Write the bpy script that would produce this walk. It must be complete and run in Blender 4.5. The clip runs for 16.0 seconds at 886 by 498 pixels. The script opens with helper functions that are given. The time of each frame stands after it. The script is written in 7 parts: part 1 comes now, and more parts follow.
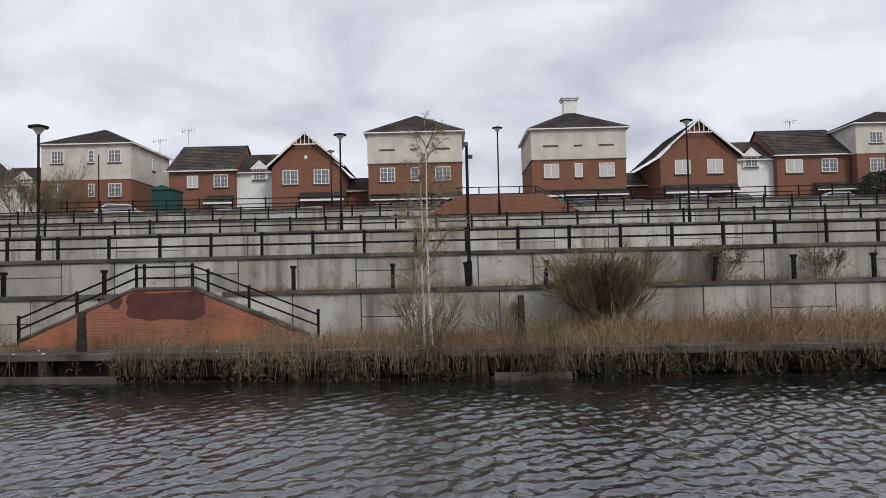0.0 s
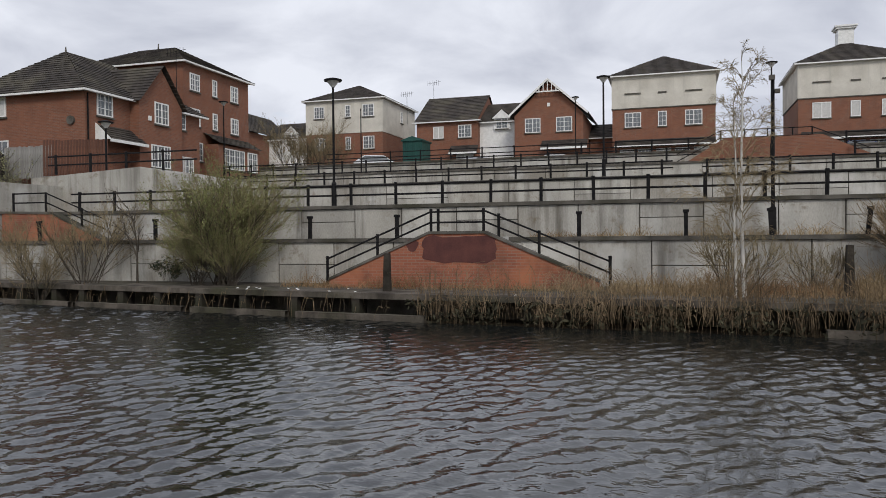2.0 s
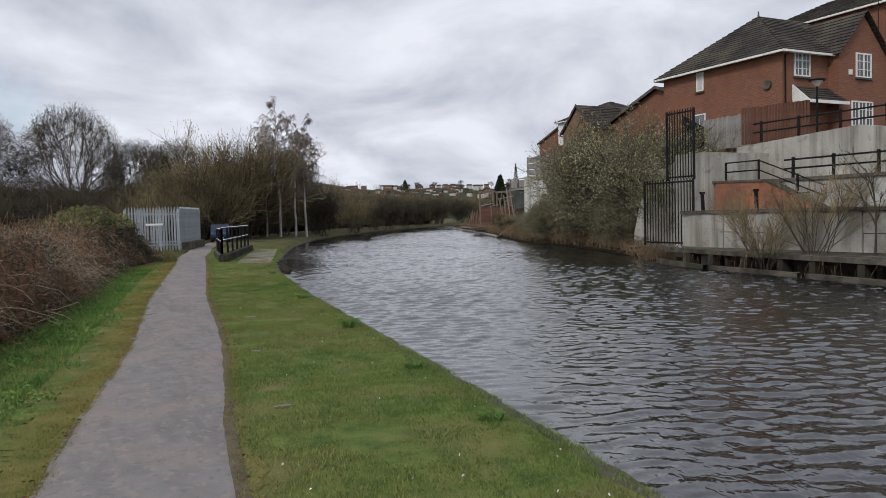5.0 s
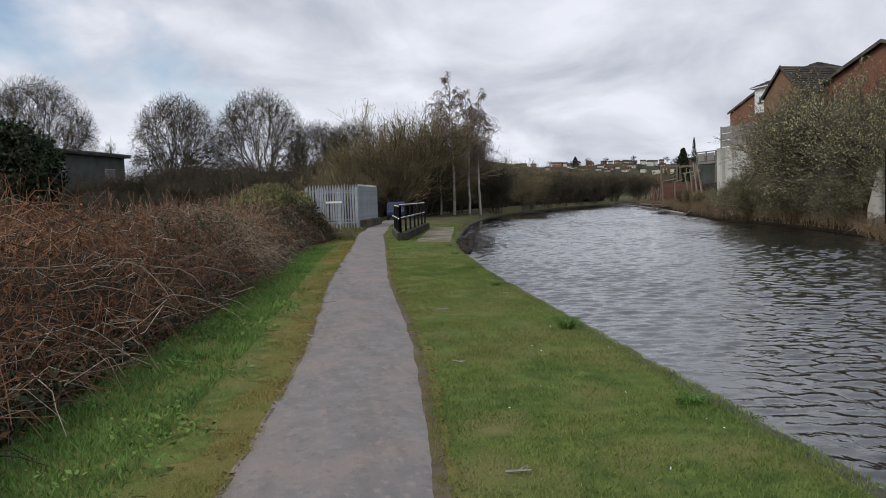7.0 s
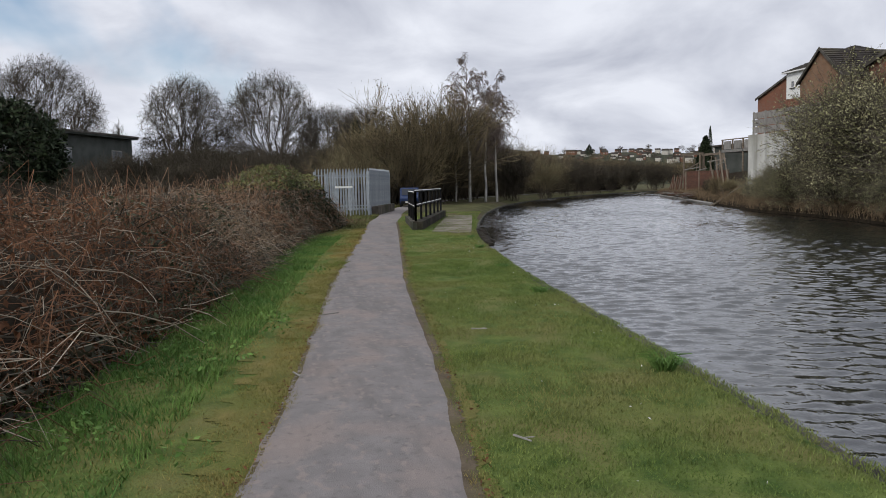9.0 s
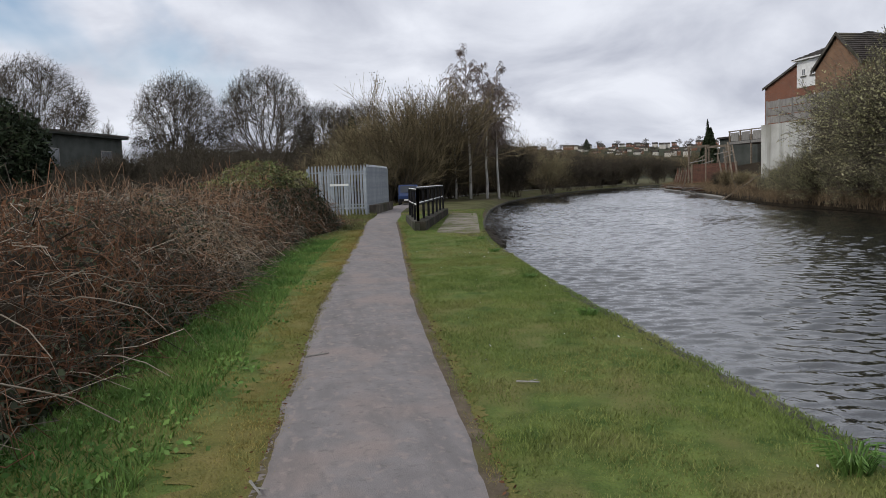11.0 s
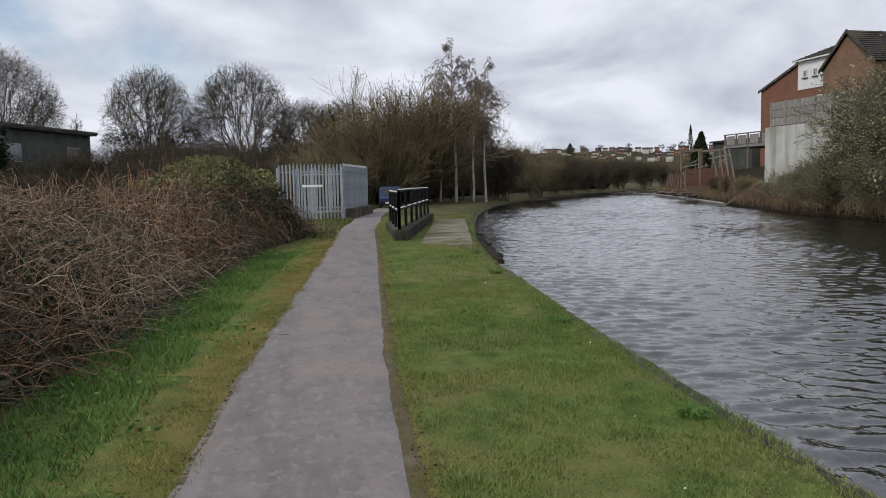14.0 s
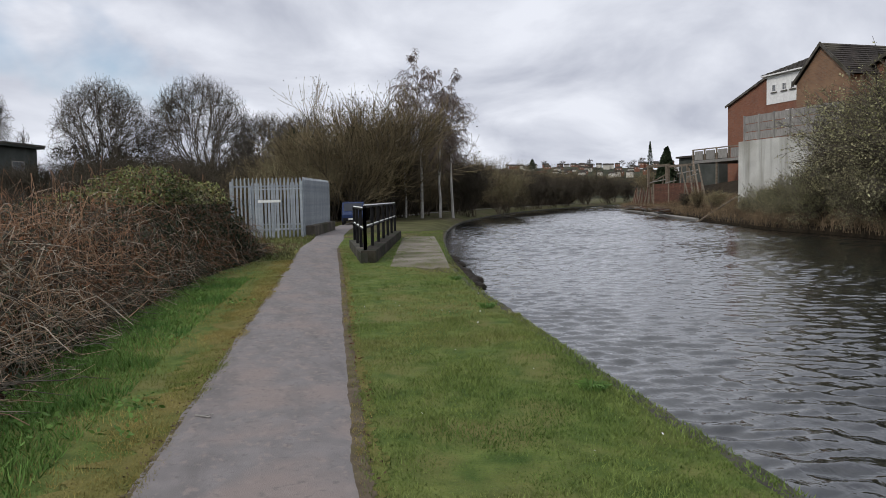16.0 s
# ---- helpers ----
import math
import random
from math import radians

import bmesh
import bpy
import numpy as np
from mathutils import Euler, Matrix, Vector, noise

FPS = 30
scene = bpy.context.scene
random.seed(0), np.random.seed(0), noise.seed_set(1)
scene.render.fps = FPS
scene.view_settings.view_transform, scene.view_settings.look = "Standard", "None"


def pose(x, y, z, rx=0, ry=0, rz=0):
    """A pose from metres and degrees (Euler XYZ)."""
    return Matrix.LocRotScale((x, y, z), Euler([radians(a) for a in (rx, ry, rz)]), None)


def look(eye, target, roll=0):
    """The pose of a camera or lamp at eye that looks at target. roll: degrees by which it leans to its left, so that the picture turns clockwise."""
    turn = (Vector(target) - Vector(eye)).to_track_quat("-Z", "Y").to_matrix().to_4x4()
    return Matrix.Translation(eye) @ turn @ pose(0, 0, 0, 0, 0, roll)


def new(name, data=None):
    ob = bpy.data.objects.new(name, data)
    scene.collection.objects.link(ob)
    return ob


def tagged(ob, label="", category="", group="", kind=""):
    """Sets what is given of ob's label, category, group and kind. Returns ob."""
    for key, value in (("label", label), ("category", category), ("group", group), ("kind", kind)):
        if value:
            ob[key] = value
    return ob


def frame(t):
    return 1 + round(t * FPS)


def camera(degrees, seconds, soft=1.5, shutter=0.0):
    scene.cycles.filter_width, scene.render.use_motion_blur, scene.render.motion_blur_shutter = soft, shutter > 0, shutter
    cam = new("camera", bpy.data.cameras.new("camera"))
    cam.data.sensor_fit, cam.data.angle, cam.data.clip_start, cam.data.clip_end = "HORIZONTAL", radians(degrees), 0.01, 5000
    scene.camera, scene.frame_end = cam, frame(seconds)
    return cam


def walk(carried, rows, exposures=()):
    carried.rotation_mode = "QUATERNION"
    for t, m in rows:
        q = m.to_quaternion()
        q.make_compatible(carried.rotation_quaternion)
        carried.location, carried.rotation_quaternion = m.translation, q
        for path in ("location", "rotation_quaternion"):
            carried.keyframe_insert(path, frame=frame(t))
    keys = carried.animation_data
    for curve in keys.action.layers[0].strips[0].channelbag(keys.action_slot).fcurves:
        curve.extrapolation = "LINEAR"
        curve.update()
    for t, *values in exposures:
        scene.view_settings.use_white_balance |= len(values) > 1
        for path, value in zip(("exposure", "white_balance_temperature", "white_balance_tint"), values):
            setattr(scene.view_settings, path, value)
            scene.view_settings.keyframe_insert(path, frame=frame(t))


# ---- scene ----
cam = camera(61.2, 16.0, soft=0.9)
PATH = [
    (0, (1.687, 0.077, 1.636), (1.674, 2.075, 1.726), -1.3),
    (0.5, (1.205, 0.116, 1.613), (1.065, 2.109, 1.705), -1.0),
    (1, (0.79, 0.216, 1.581), (0.555, 2.201, 1.643), -0.9),
    (1.5, (0.332, 0.347, 1.592), (-0.044, 2.311, 1.643), -0.8),
    (2, (-0.123, 0.344, 1.547), (-0.715, 2.255, 1.514), -0.5),
    (2.5, (-0.588, 0.363, 1.547), (-1.531, 2.126, 1.514), -1.0),
    (3, (-1.081, 0.312, 1.541), (-2.244, 1.938, 1.497), -1.0),
    (3.5, (-1.552, 0.326, 1.475), (-2.932, 1.772, 1.394), -1.6),
    (4, (-1.974, 0.251, 1.484), (-3.538, 1.495, 1.415), -0.9),
    (4.5, (-2.443, 0.212, 1.51), (-4.137, 1.272, 1.423), -1.3),
    (5, (-2.904, 0.2, 1.55), (-4.699, 1.078, 1.462), -1.4),
    (5.2, (-3.095, 0.186, 1.535), (-4.91, 1.021, 1.458), -1.2),
    (7.3, (-5.575, 0.435, 1.475), (-7.522, 0.871, 1.339), -1.7),
    (7.5, (-5.797, 0.447, 1.461), (-7.744, 0.885, 1.33), -1.5),
    (8, (-6.47, 0.541, 1.464), (-8.413, 0.984, 1.297), -1.5),
    (8.5, (-7.105, 0.654, 1.472), (-9.055, 1.067, 1.313), -1.4),
    (9, (-7.758, 0.734, 1.46), (-9.705, 1.159, 1.291), -1.1),
    (9.2, (-7.998, 0.771, 1.448), (-9.944, 1.198, 1.272), -1.2),
    (11.3, (-10.334, 1.031, 1.437), (-12.279, 1.462, 1.255), -2.0),
    (11.5, (-10.549, 1.066, 1.445), (-12.493, 1.494, 1.25), -1.9),
    (12, (-11.107, 1.166, 1.454), (-13.052, 1.595, 1.274), -1.7),
    (12.5, (-11.693, 1.263, 1.481), (-13.63, 1.726, 1.291), -1.6),
    (13, (-12.255, 1.416, 1.476), (-14.193, 1.872, 1.29), -1.6),
    (13.5, (-12.828, 1.516, 1.451), (-14.762, 1.991, 1.268), -1.2),
    (14, (-13.38, 1.66, 1.423), (-15.315, 2.137, 1.251), -1.2),
    (14.5, (-13.976, 1.734, 1.403), (-15.908, 2.223, 1.234), -0.8),
    (15, (-14.536, 1.845, 1.4), (-16.457, 2.375, 1.232), -1.0),
    (15.5, (-15.082, 1.911, 1.399), (-17.008, 2.434, 1.258), -0.9),
    (16, (-15.547, 1.988, 1.415), (-17.458, 2.562, 1.282), -1.2),
]
walk(cam, [(t, look(eye, target, roll)) for t, eye, target, roll in PATH])

# ---- world, sun, exposure ----
SUN_AZ, SUN_EL = 150.0, 38.0
world = bpy.data.worlds.new("sky")
scene.world = world
world.use_nodes = True
wn, wl = world.node_tree.nodes, world.node_tree.links
wn.clear()


def wnode(kind, **props):
    n = wn.new(kind)
    for key, value in props.items():
        n.inputs[key].default_value = value
    return n


def wmath(op, a, b=None):
    n = wn.new("ShaderNodeMath")
    n.operation = op
    for i, v in enumerate((a, b)):
        if v is None:
            continue
        if isinstance(v, (int, float)):
            n.inputs[i].default_value = v
        else:
            wl.new(v, n.inputs[i])
    return n.outputs[0]


sky = wn.new("ShaderNodeTexSky")
sky.sky_type, sky.sun_disc = "NISHITA", False
sky.sun_elevation, sky.sun_rotation = radians(SUN_EL), radians(SUN_AZ)
coord = wn.new("ShaderNodeTexCoord")
split = wn.new("ShaderNodeSeparateXYZ")
wl.new(coord.outputs["Generated"], split.inputs[0])
height = wmath("ADD", wmath("MAXIMUM", split.outputs[2], 0.0), 0.30)
plane = wn.new("ShaderNodeCombineXYZ")
wl.new(wmath("DIVIDE", split.outputs[0], height), plane.inputs[0])
wl.new(wmath("DIVIDE", split.outputs[1], height), plane.inputs[1])
big = wnode("ShaderNodeTexNoise", Scale=0.75, Detail=6.0, Roughness=0.52, Distortion=0.25)
small = wnode("ShaderNodeTexNoise", Scale=1.9, Detail=7.0, Roughness=0.52, Distortion=0.4)
wl.new(plane.outputs[0], big.inputs["Vector"])
wl.new(plane.outputs[0], small.inputs["Vector"])
cover = wn.new("ShaderNodeValToRGB")
cover.color_ramp.elements[0].position, cover.color_ramp.elements[1].position = 0.32, 0.42
wl.new(big.outputs[0], cover.inputs[0])
tone = wn.new("ShaderNodeValToRGB")
tone.color_ramp.elements[0].position, tone.color_ramp.elements[0].color = 0.36, (0.53, 0.56, 0.655, 1)
tone.color_ramp.elements[1].position, tone.color_ramp.elements[1].color = 0.62, (0.87, 0.90, 0.985, 1)
wl.new(small.outputs[0], tone.inputs[0])
blue = wn.new("ShaderNodeMixRGB")
blue.blend_type = "MULTIPLY"
blue.inputs[0].default_value = 1.0
blue.inputs[2].default_value = (0.14, 0.14, 0.14, 1)
wl.new(sky.outputs[0], blue.inputs[1])
mixed = wn.new("ShaderNodeMixRGB")
wl.new(cover.outputs[0], mixed.inputs[0])
wl.new(blue.outputs[0], mixed.inputs[1])
wl.new(tone.outputs[0], mixed.inputs[2])
back = wn.new("ShaderNodeBackground")
back.inputs["Strength"].default_value = 0.95
wl.new(mixed.outputs[0], back.inputs[0])
wout = wn.new("ShaderNodeOutputWorld")
wl.new(back.outputs[0], wout.inputs[0])

sun = new("sun", bpy.data.lights.new("sun", "SUN"))
sun.data.energy, sun.data.angle, sun.data.color = 1.5, radians(14), (1.0, 0.95, 0.88)
sun_dir = Vector((math.sin(radians(SUN_AZ)) * math.cos(radians(SUN_EL)), math.cos(radians(SUN_AZ)) * math.cos(radians(SUN_EL)), math.sin(radians(SUN_EL))))
sun.matrix_world = look(sun_dir * 200, (0, 0, 0))


# ---- materials ----
def material(name, c1, c2, scale=3.0, rough=0.8, bump=0.2, fine=40.0, metal=0.0, stretch=(1, 1, 1), c3=None, spread=0.0, islands=0.0, depth=0.01, spec=0.4):
    """Two tones mixed by coarse noise, a third by a second noise, fine grain in tone and relief."""
    m = bpy.data.materials.new(name)
    m.use_nodes = True
    n, l = m.node_tree.nodes, m.node_tree.links
    p = n["Principled BSDF"]
    p.inputs["Roughness"].default_value, p.inputs["Metallic"].default_value = rough, metal
    p.inputs["Specular IOR Level"].default_value = spec
    tc, mp = n.new("ShaderNodeTexCoord"), n.new("ShaderNodeMapping")
    mp.inputs["Scale"].default_value = stretch
    l.new(tc.outputs["Object"], mp.inputs[0])
    a, b = n.new("ShaderNodeTexNoise"), n.new("ShaderNodeTexNoise")
    a.inputs["Scale"].default_value, a.inputs["Detail"].default_value = scale, 5.0
    b.inputs["Scale"].default_value, b.inputs["Detail"].default_value = fine, 4.0
    l.new(mp.outputs[0], a.inputs["Vector"])
    l.new(mp.outputs[0], b.inputs["Vector"])
    r = n.new("ShaderNodeValToRGB")
    r.color_ramp.elements[0].position, r.color_ramp.elements[0].color = 0.34, (*c1, 1)
    r.color_ramp.elements[1].position, r.color_ramp.elements[1].color = 0.66, (*c2, 1)
    l.new(a.outputs[0], r.inputs[0])
    colour = r.outputs[0]
    if c3:
        c = n.new("ShaderNodeTexNoise")
        c.inputs["Scale"].default_value, c.inputs["Detail"].default_value = scale * 0.31, 6.0
        l.new(mp.outputs[0], c.inputs["Vector"])
        k = n.new("ShaderNodeValToRGB")
        k.color_ramp.elements[0].position, k.color_ramp.elements[1].position = 0.48, 0.66
        l.new(c.outputs[0], k.inputs[0])
        mix = n.new("ShaderNodeMixRGB")
        mix.inputs[2].default_value = (*c3, 1)
        l.new(k.outputs[0], mix.inputs[0])
        l.new(colour, mix.inputs[1])
        colour = mix.outputs[0]
    grain = n.new("ShaderNodeMapRange")
    grain.inputs["To Min"].default_value, grain.inputs["To Max"].default_value = 0.72, 1.28
    l.new(b.outputs[0], grain.inputs[0])
    value = grain.outputs[0]
    for amount, kind, socket in ((spread, "ShaderNodeObjectInfo", "Random"), (islands, "ShaderNodeNewGeometry", "Random Per Island")):
        if amount:
            o, mr, mu = n.new(kind), n.new("ShaderNodeMapRange"), n.new("ShaderNodeMath")
            mr.inputs["To Min"].default_value, mr.inputs["To Max"].default_value = 1 - amount, 1 + amount
            l.new(o.outputs[socket], mr.inputs[0])
            mu.operation = "MULTIPLY"
            l.new(value, mu.inputs[0])
            l.new(mr.outputs[0], mu.inputs[1])
            value = mu.outputs[0]
    hsv = n.new("ShaderNodeHueSaturation")
    l.new(value, hsv.inputs["Value"])
    l.new(colour, hsv.inputs["Color"])
    l.new(hsv.outputs[0], p.inputs["Base Color"])
    if bump:
        bp = n.new("ShaderNodeBump")
        bp.inputs["Strength"].default_value, bp.inputs["Distance"].default_value = bump, depth
        l.new(b.outputs[0], bp.inputs["Height"])
        l.new(bp.outputs[0], p.inputs["Normal"])
    return m


def brick_material(name, c1, c2, mortar, blotch):
    """Stretcher-bond brickwork at real size on upright walls."""
    m = material(name, c1, c2, 1.2, 0.85, 0.15)
    n, l = m.node_tree.nodes, m.node_tree.links
    p = n["Principled BSDF"]
    tc, sp, cb, add = n.new("ShaderNodeTexCoord"), n.new("ShaderNodeSeparateXYZ"), n.new("ShaderNodeCombineXYZ"), n.new("ShaderNodeMath")
    l.new(tc.outputs["Object"], sp.inputs[0])
    l.new(sp.outputs[0], add.inputs[0])
    l.new(sp.outputs[1], add.inputs[1])
    l.new(add.outputs[0], cb.inputs[0])
    l.new(sp.outputs[2], cb.inputs[1])
    bt = n.new("ShaderNodeTexBrick")
    bt.inputs["Scale"].default_value, bt.inputs["Mortar Size"].default_value = 1.0, 0.006
    bt.inputs["Brick Width"].default_value, bt.inputs["Row Height"].default_value = 0.225, 0.075
    bt.inputs["Color1"].default_value, bt.inputs["Color2"].default_value, bt.inputs["Mortar"].default_value = (*c1, 1), (*c2, 1), (*mortar, 1)
    l.new(cb.outputs[0], bt.inputs["Vector"])
    ns, rp, mx = n.new("ShaderNodeTexNoise"), n.new("ShaderNodeValToRGB"), n.new("ShaderNodeMixRGB")
    ns.inputs["Scale"].default_value, ns.inputs["Detail"].default_value = 0.9, 5.0
    l.new(tc.outputs["Object"], ns.inputs["Vector"])
    rp.color_ramp.elements[0].position, rp.color_ramp.elements[1].position = 0.45, 0.75
    l.new(ns.outputs[0], rp.inputs[0])
    l.new(rp.outputs[0], mx.inputs[0])
    l.new(bt.outputs["Color"], mx.inputs[1])
    mx.inputs[2].default_value = (*blotch, 1)
    l.new(mx.outputs[0], p.inputs["Base Color"])
    return m


def overlay(m, colour, stretch, scale, lo, hi, amount=1.0):
    """Lays stains of another colour over a material, shaped by stretched noise."""
    n, l = m.node_tree.nodes, m.node_tree.links
    socket = n["Principled BSDF"].inputs["Base Color"]
    under = socket.links[0].from_socket
    tc, mp, ns, rp, sc, mx = (n.new("ShaderNode" + k) for k in ("TexCoord", "Mapping", "TexNoise", "ValToRGB", "Math", "MixRGB"))
    mp.inputs["Scale"].default_value = stretch
    mp.inputs["Location"].default_value = (scale * 3.7, lo * 19, hi * 23)
    ns.inputs["Scale"].default_value, ns.inputs["Detail"].default_value, ns.inputs["Roughness"].default_value = scale, 7.0, 0.62
    rp.color_ramp.elements[0].position, rp.color_ramp.elements[1].position = lo, hi
    sc.operation = "MULTIPLY"
    sc.inputs[1].default_value = amount
    mx.inputs[2].default_value = (*colour, 1)
    l.new(tc.outputs["Object"], mp.inputs[0])
    l.new(mp.outputs[0], ns.inputs["Vector"])
    l.new(ns.outputs[0], rp.inputs[0])
    l.new(rp.outputs[0], sc.inputs[0])
    l.new(sc.outputs[0], mx.inputs[0])
    l.new(under, mx.inputs[1])
    l.new(mx.outputs[0], socket)


